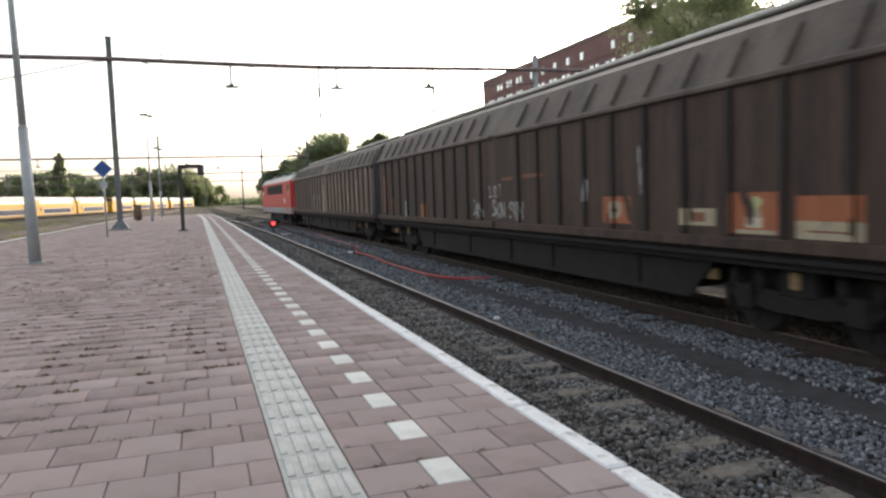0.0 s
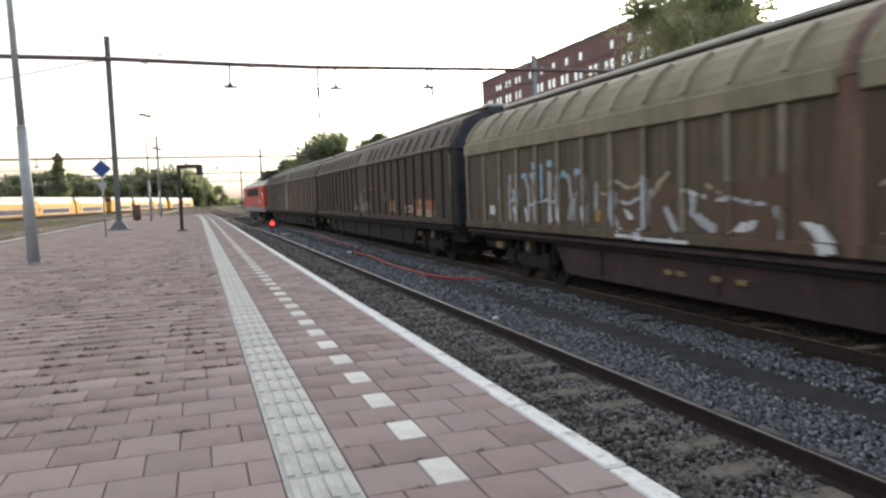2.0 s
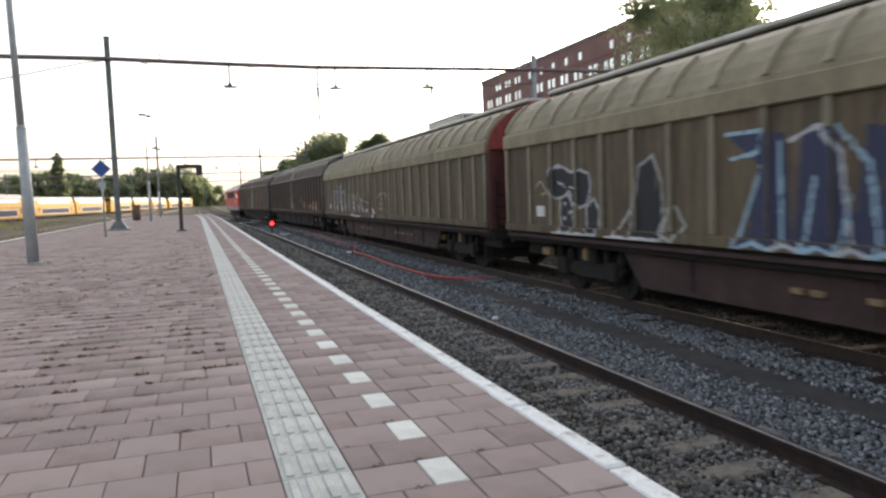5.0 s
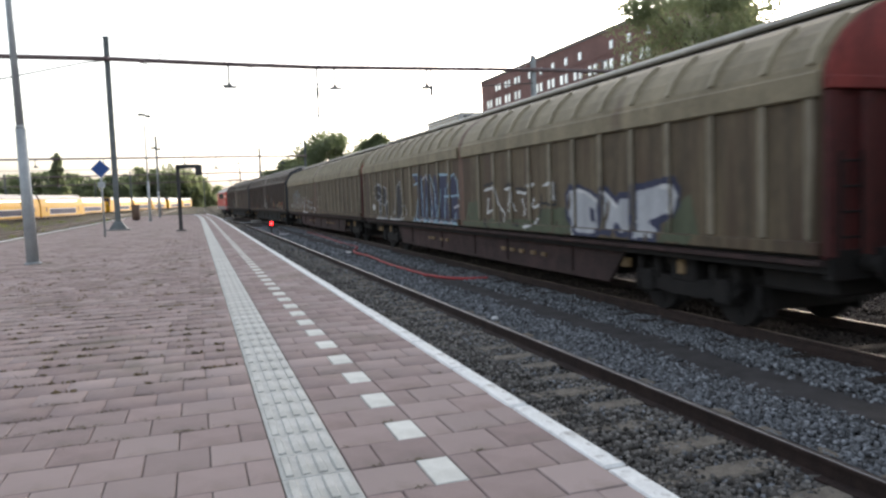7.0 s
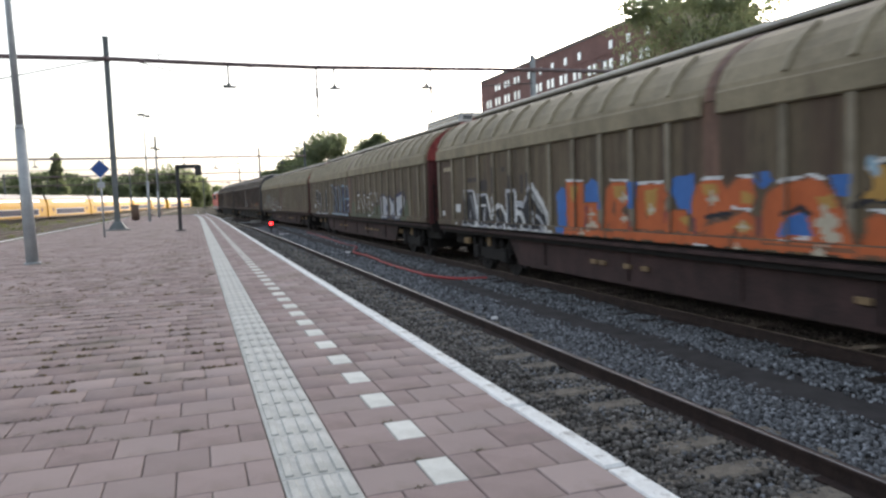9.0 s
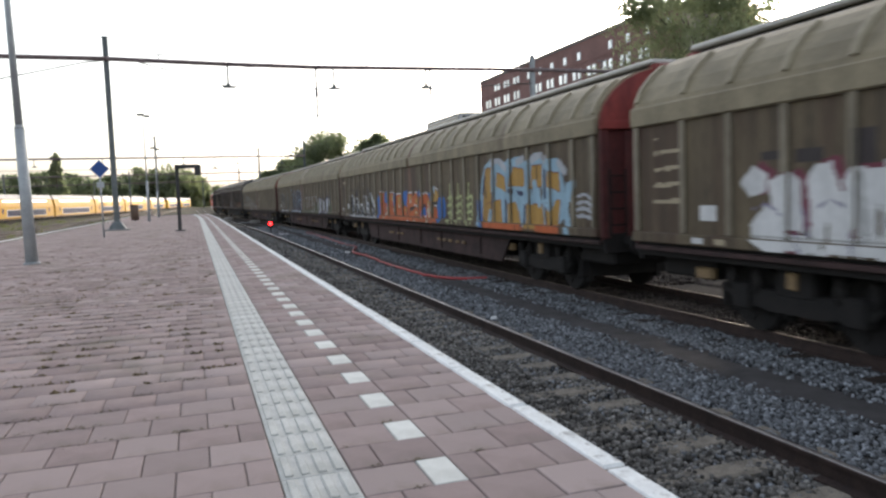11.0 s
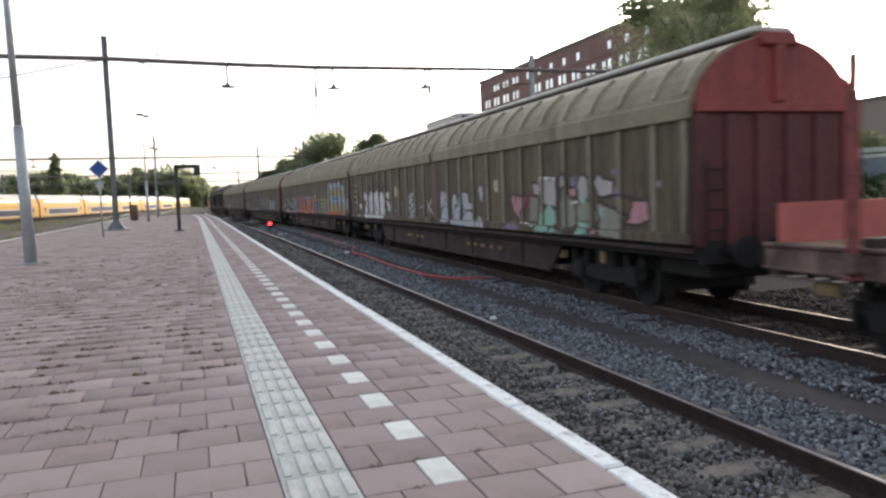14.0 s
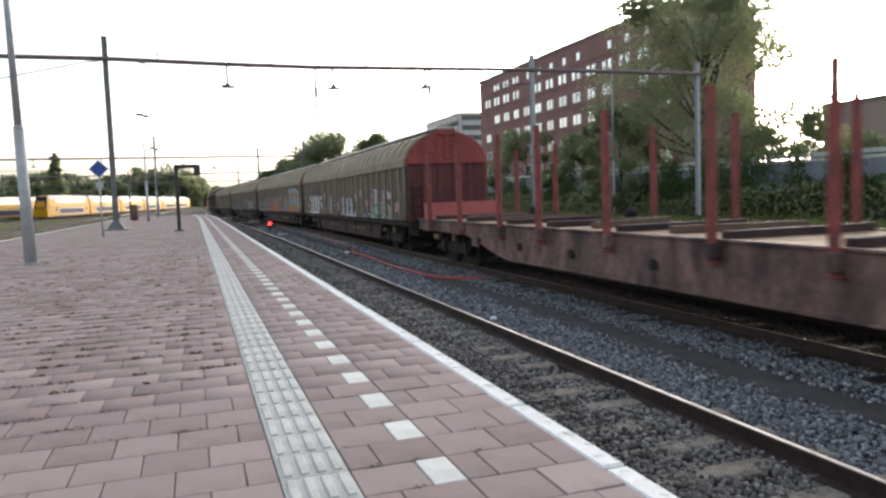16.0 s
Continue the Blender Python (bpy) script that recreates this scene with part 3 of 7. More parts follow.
def bogie(wagon, y, ochre):
    bg = bmesh.new()
    for s in (-1, 1):
        side_plate(bg, [(-1.25, 0.55), (-1.1, 0.42), (-0.35, 0.34), (0.35, 0.34), (1.1, 0.42), (1.25, 0.55), (1.1, 0.66), (0.35, 0.6), (-0.35, 0.6), (-1.1, 0.66)], s * 1.0 - 0.06, s * 1.0 + 0.06)
        for w in (-0.9, 0.9):
            bx(bg, s * 1.0 - 0.13, s * 1.0 + 0.13, w - 0.16, w + 0.16, 0.32, 0.66, bevel=0.03)
            for q in (-0.24, 0.24):
                rod(bg, (s * 1.02, w + q, 0.56), (s * 1.02, w + q, 0.86), 0.075, n=8)
        bx(bg, s * 0.98 - 0.1, s * 0.98 + 0.1, -0.3, 0.3, 0.55, 0.92, bevel=0.03)
    bx(bg, -1.0, 1.0, -0.22, 0.22, 0.5, 0.88)
    for q in (-1.42, -0.38, 0.38, 1.42):
        bx(bg, -0.95, 0.95, q - 0.05, q + 0.05, 0.28, 0.62, bevel=0.02)
        for s in (-0.75, 0.75):
            bx(bg, s - 0.05, s + 0.05, q - 0.07, q + 0.07, 0.2, 0.7)
    bx(bg, -0.3, 0.3, -1.4, 1.4, 0.35, 0.9)
    b = part("bogie", bg, UNDER_K, wagon, "sooty two-axle bogie")
    b.matrix_basis = pose(0, y, 0)
    if ochre:
        ob = box(-1.1, -0.98, 1.5, 1.85, 0.64, 0.8, bevel=0.02)
        o = part("brake_box", ob, OCHRE, b, "ochre brake gear box")
        part("brake_box", box(-1.13, -1.0, -0.08, 0.08, 0.66, 0.88, bevel=0.02), OCHRE, b, "ochre load-sensing box")
    for w in (-0.9, 0.9):
        wb = bmesh.new()
        for s in (-1, 1):
            rod(wb, (s * 0.69, 0, 0), (s * 0.82, 0, 0), 0.45, n=22)
            rod(wb, (s * 0.66, 0, 0), (s * 0.70, 0, 0), 0.48, n=22)
            rod(wb, (s * 0.80, 0, 0), (s * 0.86, 0, 0), 0.16, n=10)
            for k in range(5):
                c, sn = math.cos(k * 1.257), math.sin(k * 1.257)
                bx(wb, s * 0.825 - 0.012, s * 0.825 + 0.012, c * 0.27 - 0.05, c * 0.27 + 0.05, sn * 0.27 - 0.05, sn * 0.27 + 0.05)
        rod(wb, (-0.9, 0, 0), (0.9, 0, 0), 0.08, n=8)
        ws = part("wheelset", wb, UNDER_K, b, "dark steel wheels on an axle")
        ws.matrix_basis = pose(0, w, 0.45)
    return b


def buffers(wagon, y, d, mat_beam):
    bm = bmesh.new()
    bx(bm, -1.3, 1.3, y - 0.12 * d, y, 0.86, 1.2, bevel=0.01)
    part("buffer_beam", bm, mat_beam, wagon)
    for s in (-0.87, 0.87):
        bm = bmesh.new()
        rod(bm, (s, y, 1.05), (s, y + 0.38 * d, 1.05), 0.1, 0.085, n=12)
        rod(bm, (s, y + 0.38 * d, 1.05), (s, y + 0.45 * d, 1.05), 0.22, n=16)
        part("buffer", bm, UNDER_K, wagon, "round sprung buffer")
    bm = bmesh.new()
    rod(bm, (0, y, 1.0), (0, y + 0.5 * d, 0.9), 0.045)
    rod(bm, (0.3, y, 0.95), (0.34, y + 0.3 * d, 0.6), 0.03)
    part("coupling", bm, UNDER_K, wagon, "screw coupling and brake hose")


def covered_wagon(label, outline, wall_m, roof_m, rib_m, ridge_m, end_m, end_dk, under_m, round_roof, ribs=RIBS):
    w = thing("covered_wagon", label, "goods wagon", group="goods train")
    z_sill, z_eave = 1.15, outline[0][1]
    part("floor_body", box(-1.36, 1.36, -HALF + 0.05, HALF - 0.05, 1.10, z_eave - 0.02), UNDER_K, w)
    for d in (-1, 1):
        for y0, y1 in ((-HALF, -0.16), (0.16, HALF)):
            wb = bmesh.new()
            bx(wb, d * 1.36, d * WALL, y0, y1, z_sill, z_eave - (0.16 if round_roof else 0.05))
            wp = part("sliding_wall", wb, wall_m, w, "")
            for r in ribs:
                if y0 - 0.01 <= r <= y1 + 0.01:
                    rb = bx(bmesh.new(), d * WALL, d * (WALL + 0.05), r - 0.055, r + 0.055, z_sill + 0.16, z_eave - (0.17 if round_roof else 0.07), bevel=0.014)
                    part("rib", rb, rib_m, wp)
            part("lower_rail", box(d * (WALL - 0.01), d * (WALL + 0.065), y0, y1, z_sill, z_sill + 0.15, bevel=0.01), wall_m, wp)
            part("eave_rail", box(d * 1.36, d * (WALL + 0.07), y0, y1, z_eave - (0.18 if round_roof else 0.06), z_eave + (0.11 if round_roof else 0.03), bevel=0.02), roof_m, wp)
            # drain line and lock bar near the wall's end
            lb = bmesh.new()
            ye = y0 + 0.1 if y0 < -1 else y1 - 0.1
            rod(lb, (d * (WALL + 0.03), ye, z_sill + 0.15), (d * (WALL + 0.03), ye, z_eave - 0.2), 0.025)
            part("lock_bar", lb, GREY_RIB, wp, "pale worn lock bar")
        part("centre_post", box(d * 1.34, d * (WALL + 0.0025), -0.155, 0.155, z_sill, z_eave), FADED if round_roof else wall_m, w, "")
        # underframe rail and deep belly plate
        part("sole_bar", box(d * 1.18, d * 1.32, -HALF - 0.05, HALF + 0.05, 0.93, z_sill - 0.01, bevel=0.01), UNDER_K, w)
        part("step_rail", box(d * 1.3, d * 1.42, -HALF, HALF, 1.02, 1.09, bevel=0.01), under_m, w)
        pl = bmesh.new()
        side_plate(pl, [(-7.35, 0.93), (-6.8, 0.36), (6.8, 0.36), (7.35, 0.93)], d * 1.13, d * 1.18)
        belly = part("belly_plate", pl, under_m, w, "grimy deep side girder")
        for y in (-5.5, -2.4, -0.3, 2.4, 5.5):
            part("stiffener", box(d * 1.18, d * 1.215, y - 0.03, y + 0.03, 0.44, 0.93), under_m, belly)
        # ochre plates painted in place of sunlight coming through holes in the girder
        for u in () if not round_roof else (8.2, 8.5, 9.3, 9.8, 13.9, 14.4, 14.9, 15.5, 16.0):
            part("brake_lever", box(d * 1.19, d * 1.24, HALF - u - 0.1, HALF - u + 0.1, 0.64, 0.72, bevel=0.01), OCHRE, belly, "small ochre plate standing for light through a girder hole")
    for y0, y1 in ((-HALF, -0.1), (0.1, HALF)):
        rb = bmesh.new()
        extrude_profile(rb, outline, y0, y1, smooth=False)
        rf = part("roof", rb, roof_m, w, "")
        for r in ribs:
            if not (y0 < r < y1):
                continue
            for s in (-1, 1):
                sb = bmesh.new()
                if round_roof:
                    flank = outline[1:5] if s < 0 else outline[-5:-1][::-1]
                    for o0, o1 in zip(flank, flank[1:]):
                        c = Vector((0, 2.9))
                        q = [Vector(o0), Vector(o1), Vector(o1) + (Vector(o1) - c).normalized() * 0.05, Vector(o0) + (Vector(o0) - c).normalized() * 0.05]
                        extrude_profile(sb, [tuple(v) for v in q], r - 0.04, r + 0.04)
                else:
                    extrude_profile(sb, [(s * 1.39, 3.34), (s * 1.13, 3.82), (s * 1.165, 3.85), (s * 1.43, 3.36)], r - 0.022, r + 0.022)
                bmesh.ops.recalc_face_normals(sb, faces=sb.faces)
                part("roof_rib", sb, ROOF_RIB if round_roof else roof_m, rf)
    part("brake_gear", box(-0.85, 0.85, -6.6, 6.6, 0.45, 0.9, bevel=0.03), UNDER_K, w, "dark brake gear under the floor")
    peak = outline[len(outline) // 2][1]
    part("ridge", box(-0.34, 0.34, -HALF - 0.02, HALF + 0.02, peak + 0.03, peak + 0.13, bevel=0.03), ridge_m, w, "pale metal roof ridge rail")
    part("ridge_web", box(-0.2, 0.2, -HALF, HALF, peak - 0.03, peak + 0.03), UNDER_K, w)
    part("centre_band", extrude_profile(bmesh.new(), [(x * 1.004, z + 0.006) for x, z in outline], -0.11, 0.11), FADED if round_roof else roof_m, w)
    for d in (-1, 1):
        y = d * HALF
        eb = bmesh.new()
        extrude_profile(eb, [(x * 0.97, z - 0.02) for x, z in outline], y - 0.02 * d, y + 0.07 * d)
        bmesh.ops.recalc_face_normals(eb, faces=eb.faces)
        part("end_gable", eb, end_m, w, "")
        part("end_band", box(-1.38, 1.38, y, y + 0.1 * d, z_eave - 0.09, z_eave + 0.05, bevel=0.01), end_m, w)
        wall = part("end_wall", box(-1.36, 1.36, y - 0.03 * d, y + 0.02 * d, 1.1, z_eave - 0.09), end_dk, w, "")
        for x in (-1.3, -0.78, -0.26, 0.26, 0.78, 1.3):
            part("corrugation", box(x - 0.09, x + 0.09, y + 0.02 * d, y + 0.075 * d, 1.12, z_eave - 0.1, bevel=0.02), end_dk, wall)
        part("end_post", box(-0.09, 0.09, y + 0.07 * d, y + 0.15 * d, z_eave + 0.05, outline[len(outline) // 2][1] - 0.1, bevel=0.01), end_m, w)
        part("ridge_bracket", box(-0.3, 0.3, y - 0.1 * d, y + 0.16 * d, outline[len(outline) // 2][1] - 0.16, outline[len(outline) // 2][1] + 0.03, bevel=0.02), end_m, w)
        lad = bmesh.new()
        for x in (-1.25, -0.95):
            rod(lad, (x, y + 0.13 * d, 1.2), (x, y + 0.13 * d, 2.3), 0.015, n=6)
        for k in range(4):
            rod(lad, (-1.25, y + 0.13 * d, 1.35 + k * 0.28), (-0.95, y + 0.13 * d, 1.35 + k * 0.28), 0.013, n=6)
        part("end_ladder", lad, UNDER_K, w)
        buffers(w, y + 0.06 * d, d, UNDER_K)
        bogie(w, d * 8.75, True)
        part("headstock", box(-1.0, 1.0, d * 10.3, d * 11.5, 0.62, 1.0, bevel=0.04), UNDER_K, w, "dark headstock framing")
    return w


# ---- painted marks on wagon walls, laid over panels and ribs ----
def seg_dist(Y, Z, pts):
    best = np.full(Y.shape, 9.0)
    for (a, b), (c, d) in zip(pts, pts[1:]):
        vx, vz = c - a, d - b
        t = np.clip(((Y - a) * vx + (Z - b) * vz) / (vx * vx + vz * vz + 1e-9), 0, 1)
        best = np.minimum(best, np.hypot(Y - a - t * vx, Z - b - t * vz))
    return best


GLYPH = {"O": [[(0.1, 0.2), (0.1, 0.8), (0.3, 1), (0.6, 1), (0.8, 0.8), (0.8, 0.2), (0.6, 0), (0.3, 0), (0.1, 0.2)]],
         "N": [[(0, 0), (0, 1), (0.75, 0), (0.75, 1)]], "S": [[(0.75, 0.9), (0.2, 1), (0.05, 0.72), (0.65, 0.42), (0.7, 0.12), (0.05, 0)]], "I": [[(0.1, 0), (0.1, 1)]],
         "T": [[(0.4, 0), (0.4, 1)], [(0, 1), (0.8, 1)]], "K": [[(0, 0), (0, 1)], [(0.7, 1), (0.05, 0.5), (0.75, 0)]],
         "C": [[(0.75, 0.9), (0.4, 1), (0.05, 0.7), (0.05, 0.3), (0.4, 0), (0.75, 0.1)]], "U": [[(0, 1), (0, 0.2), (0.35, 0), (0.7, 0.2), (0.7, 1)]],
         "B": [[(0, 0), (0, 1), (0.5, 1), (0.65, 0.75), (0.5, 0.52), (0.7, 0.25), (0.5, 0), (0, 0)], [(0, 0.52), (0.5, 0.52)]]}


class Spray:
    """Collects paint on a wall; u runs from the wagon's front end, z from the rail tops."""

    def __init__(self, u0, u1, z0, z1, cell=0.026):
        self.cell = cell
        self.u, self.z = np.meshgrid(np.arange(u0, u1, cell), np.arange(z0, z1, cell), indexing="ij")
        self.c = np.full(self.u.shape, -1, int)
        self.names = []
        g = np.random.default_rng(int(u0 * 100 + z1 * 10))
        self.g = g
        self.fuzz = sum(g.uniform(0.2, 1) * np.sin(self.u * g.uniform(-25, 25) + self.z * g.uniform(-25, 25) + g.uniform(0, 6)) for _ in range(8)) * 0.0035

    def lay(self, mask, name):
        if name not in self.names:
            self.names.append(name)
        self.c[mask] = self.names.index(name)

    def stroke(self, pts, r, fill, line=None, lw=0.05):
        d = seg_dist(self.u, self.z, pts) + self.fuzz
        if line:
            self.lay((d >= r - 0.01) & (d < r + lw), line)
        self.lay(d < r, fill)

    def blob(self, u, z, ru, rz, fill, line=None, lw=0.05):
        d = np.hypot((self.u - u) / ru, (self.z - z) / rz) - 1 + self.fuzz / ru * 2
        if line:
            self.lay((d < lw / min(ru, rz)), line)
        self.lay(d < 0, fill)

    def poly(self, pts, fill, line=None, lw=0.05):
        inside = np.zeros(self.u.shape, bool)
        for (a, b), (c, d) in zip(pts, pts[1:] + pts[:1]):
            if b != d:
                inside ^= ((b > self.z) != (d > self.z)) & (self.u < (c - a) * (self.z - b) / (d - b) + a)
        d = np.where(inside, -1, 1) * seg_dist(self.u, self.z, pts + pts[:1]) + self.fuzz
        if line:
            self.lay((d >= -0.04) & (d < lw - 0.03), line)
        self.lay(d < (-0.03 if line else 0), fill)

    def rect(self, u0, u1, z0, z1, fill):
        self.lay((self.u > u0) & (self.u < u1) & (self.z > z0) & (self.z < z1), fill)

    def word(self, text, u, z, w, h, r, fill, line=None, lw=0.05, step=None, wob=0.05):
        for ch in text:
            strokes = GLYPH.get(ch, [])
            dz, k = self.g.uniform(-wob, wob), self.g.uniform(0.95, 1.08)
            pp = [[(u + a * w + 0.08 * (b - 0.5) * w, z + dz + b * h * k) for a, b in st] for st in strokes]
            d = np.minimum.reduce([seg_dist(self.u, self.z, q) for q in pp]) + self.fuzz if pp else None
            if d is not None:
                if line:
                    self.lay((d >= r) & (d < r + lw), line)
                self.lay(d < r, fill)
            u += step or w * 1.08

    def wear(self, amount):
        n = sum(np.sin(self.u * self.g.uniform(-30, 30) + self.z * self.g.uniform(-9, 9) + self.g.uniform(0, 6)) for _ in range(9)) / 3
        self.c[n > 1.5 - amount] = -1

    def done(self, wagon, label, ribs=RIBS, scale=1.035, shift_u=0.15):
        idx = np.argwhere(self.c >= 0)
        uu, zz, cc = self.u[tuple(idx.T)], self.z[tuple(idx.T)], self.c[tuple(idx.T)]
        y = HALF - (scale * uu + shift_u)
        depth = np.full(len(y), WALL + 0.004)
        near = np.min(np.abs(y[:, None] - np.array(ribs)[None]), 1) < 0.058
        depth[near] = WALL + 0.054
        depth[zz < 1.30] = WALL + 0.069
        h = self.cell / 2
        v = np.stack([np.stack([-depth, y + sy * h * 1.06, zz + sz * h * 1.03], -1) for sy, sz in ((1, -1), (-1, -1), (-1, 1), (1, 1))], 1).reshape(-1, 3)
        q = np.arange(4 * len(y)).reshape(-1, 4)
        ob = from_arrays("graffiti", v, q, COL[self.names[0]], wagon, label)
        for nme in self.names[1:]:
            ob.data.materials.append(COL[nme])
        ob.data.polygons.foreach_set("material_index", cc.astype(np.int32))
        return ob


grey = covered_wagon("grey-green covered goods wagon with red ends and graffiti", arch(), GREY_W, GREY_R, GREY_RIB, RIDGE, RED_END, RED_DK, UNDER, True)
dark = covered_wagon("soot-brown covered goods wagon with folded roof", cant(), DARK_W, DARK_R, DARK_RIB, RIDGE, BLUEK, BLUEK, UNDER_K, False)
wagon3, wagon4, wagon5, wagon6 = grey, copy_thing(grey, pose(0, 0, 0)), copy_thing(grey, pose(0, 0, 0)), copy_thing(grey, pose(0, 0, 0))
wagon2 = dark
wagon1 = copy_thing(dark, pose(0, 0, 0))
for o in wagon1.children:
    if o.name.startswith("sliding_wall"):
        o.data = o.data.copy()
        o.data.materials[0] = BROWN_W
tagged(wagon1, "faded brown covered goods wagon behind the locomotive")
tagged(wagon3, "grey-green covered goods wagon with rusty orange and white graffiti")
tagged(wagon4, "grey-green covered goods wagon with silver and black graffiti letters")
tagged(wagon5, "grey-green covered goods wagon with orange and blue graffiti")
tagged(wagon6, "grey-green covered goods wagon with white and pastel graffiti")

# first wagon: pale scrawl and stripes
s = Spray(6, 22, 1.2, 2.7)
s.word("TIBI", 7.4, 1.35, 0.55, 0.75, 0.05, "grey", step=0.8)
s.word("CUII", 7.6, 2.0, 0.4, 0.25, 0.03, "grey", step=0.7)
s.rect(10.9, 11.2, 1.2, 2.7, "bone")
for k in range(9):
    s.rect(12.2 + k, 12.32 + k, 1.35, 2.7, "bone" if k % 2 else "rust")
s.rect(17.5, 17.9, 1.9, 2.2, "bone")
s.wear(0.5)
s.done(wagon1, "faded pale scrawls and streaks")
# second wagon: placards and scrawls
s = Spray(0.3, 22.7, 1.18, 2.75)
s.rect(15.9, 16.75, 1.40, 1.84, "placard"); s.blob(16.3, 1.62, 0.17, 0.16, "bone"); s.blob(16.3, 1.62, 0.05, 0.05, "black")
s.rect(18.05, 18.8, 1.42, 1.66, "bone"); s.rect(18.25, 18.6, 1.48, 1.6, "rust")
s.rect(19.1, 19.98, 1.34, 1.88, "placard"); s.blob(19.5, 1.58, 0.13, 0.15, "bone"); s.rect(19.38, 19.66, 1.42, 1.56, "cream"); s.blob(19.56, 1.74, 0.1, 0.08, "lime")
s.rect(19.2, 19.9, 1.36, 1.39, "bone")
s.rect(20.2, 21.15, 1.54, 1.82, "placard"); s.rect(20.2, 21.15, 1.32, 1.52, "bone"); s.rect(20.35, 21.0, 1.40, 1.44, "rust")
s.rect(0.25, 0.75, 1.4, 2.7, "rust"); s.rect(1.4, 1.9, 1.35, 1.9, "rust"); s.rect(5.0, 5.6, 1.3, 1.72, "placard"); s.rect(3.2, 3.5, 1.3, 1.8, "grey")
s.rect(12.6, 13.6, 2.26, 2.34, "rust"); s.rect(11.5, 12.1, 2.24, 2.30, "rust")
s.stroke([(15.3, 1.8), (15.35, 2.1)], 0.05, "grey"); s.stroke([(17.0, 2.6), (17.05, 1.9)], 0.02, "grey")
for u in (9.6, 10.9, 11.9):
    s.word("SKN", u, 1.4, 0.24, 0.34, 0.022, "grey", step=0.26)
s.word("SOT", 10.7, 1.85, 0.2, 0.25, 0.018, "grey", step=0.3)
for k in range(4):
    s.stroke([(22.0, 1.94 - k * 0.16), (22.2, 1.98 - k * 0.16), (22.3, 1.92 - k * 0.16), (22.5, 1.96 - k * 0.16)], 0.02, "green")
s.wear(0.4)
s.done(wagon2, "orange and cream placards, thin pale scrawls", scale=1.0, shift_u=0.55)
# third wagon: worn upright pale strokes, then rusty shapes with white edges
s = Spray(0.6, 16.5, 1.17, 2.7)
s.poly([(6.65, 1.91), (7.37, 1.92), (7.99, 2.00), (8.40, 1.87), (8.45, 1.39), (7.99, 1.25), (6.74, 1.35)], "stain")
s.poly([(7.98, 2.12), (8.69, 2.01), (8.75, 1.37), (8.05, 1.39)], "stain")
s.poly([(9.48, 1.99), (10.56, 2.04), (10.92, 2.18), (11.35, 1.44), (11.24, 1.17), (9.89, 1.19), (9.16, 1.38)], "stain")
s.poly([(12.13, 1.43), (12.27, 1.54), (12.44, 1.55), (12.60, 1.48), (12.64, 1.23), (12.18, 1.27)], "stain")
s.poly([(12.72, 1.45), (12.84, 1.55), (12.95, 1.56), (13.10, 1.43), (13.03, 1.30)], "stain")
s.stroke([(2.72, 2.31), (2.67, 1.93), (2.68, 1.39)], 0.05, "grey", "lilac", 0.015)
s.stroke([(3.10, 2.30), (3.19, 1.92), (3.06, 1.40)], 0.05, "grey", "lilac", 0.015)
s.stroke([(3.50, 2.31), (3.66, 2.00), (3.64, 1.41)], 0.05, "grey", "lilac", 0.015)
s.stroke([(4.97, 2.22), (4.88, 1.85), (4.92, 1.45)], 0.05, "grey", "lilac", 0.015)
s.stroke([(5.69, 2.26), (5.62, 1.89), (5.56, 1.46)], 0.05, "grey", "lilac", 0.015)
s.stroke([(6.01, 2.21), (6.08, 1.88), (6.05, 1.42)], 0.05, "grey", "lilac", 0.015)
s.stroke([(3.91, 2.26), (3.97, 1.42)], 0.075, "grey", "pink", 0.012)
s.stroke([(4.64, 2.27), (4.61, 1.40)], 0.075, "grey", "pink", 0.012)
s.stroke([(5.07, 2.21), (5.23, 2.30), (5.40, 2.20)], 0.05, "pale_blue")
s.stroke([(5.43, 2.20), (5.52, 1.81), (5.41, 1.46)], 0.045, "grey")
s.stroke([(2.86, 2.02), (2.97, 1.87), (2.82, 1.78)], 0.045, "silver")
s.stroke([(5.69, 2.32), (5.83, 2.29)], 0.05, "pale_blue")
s.stroke([(3.35, 2.29), (3.55, 2.32)], 0.045, "pale_blue")
s.stroke([(4.28, 2.46), (4.26, 1.86)], 0.055, "pale_blue")
s.rect(3.87, 4.06, 2.41, 2.55, "pale_blue")
s.rect(4.54, 4.75, 2.42, 2.55, "pale_blue")
s.stroke([(3.79, 2.29), (4.04, 2.32)], 0.05, "pale_blue")
s.stroke([(2.90, 1.62), (2.99, 1.37)], 0.045, "white")
s.stroke([(3.48, 1.62), (3.56, 1.38)], 0.045, "white")
s.stroke([(3.94, 1.62), (4.01, 1.40)], 0.045, "white")
s.stroke([(4.61, 1.63), (4.67, 1.41)], 0.045, "white")
s.stroke([(4.99, 1.63), (5.05, 1.42)], 0.045, "white")
s.stroke([(5.97, 1.64), (6.02, 1.45)], 0.045, "white")
s.stroke([(2.09, 1.73), (2.17, 1.98), (2.38, 2.15)], 0.02, "silver")
s.stroke([(3.73, 1.69), (4.51, 1.80), (4.86, 1.75)], 0.025, "silver")
s.stroke([(5.45, 1.85), (5.75, 1.92)], 0.02, "bone")
s.stroke([(6.43, 2.02), (6.39, 1.66)], 0.06, "grey")
s.poly([(6.40, 1.59), (6.55, 1.63), (6.53, 1.42), (6.36, 1.43)], "gold")
s.stroke([(6.86, 2.02), (6.98, 2.09), (7.16, 2.07), (7.37, 1.98), (7.61, 1.98), (7.83, 2.08)], 0.025, "bone")
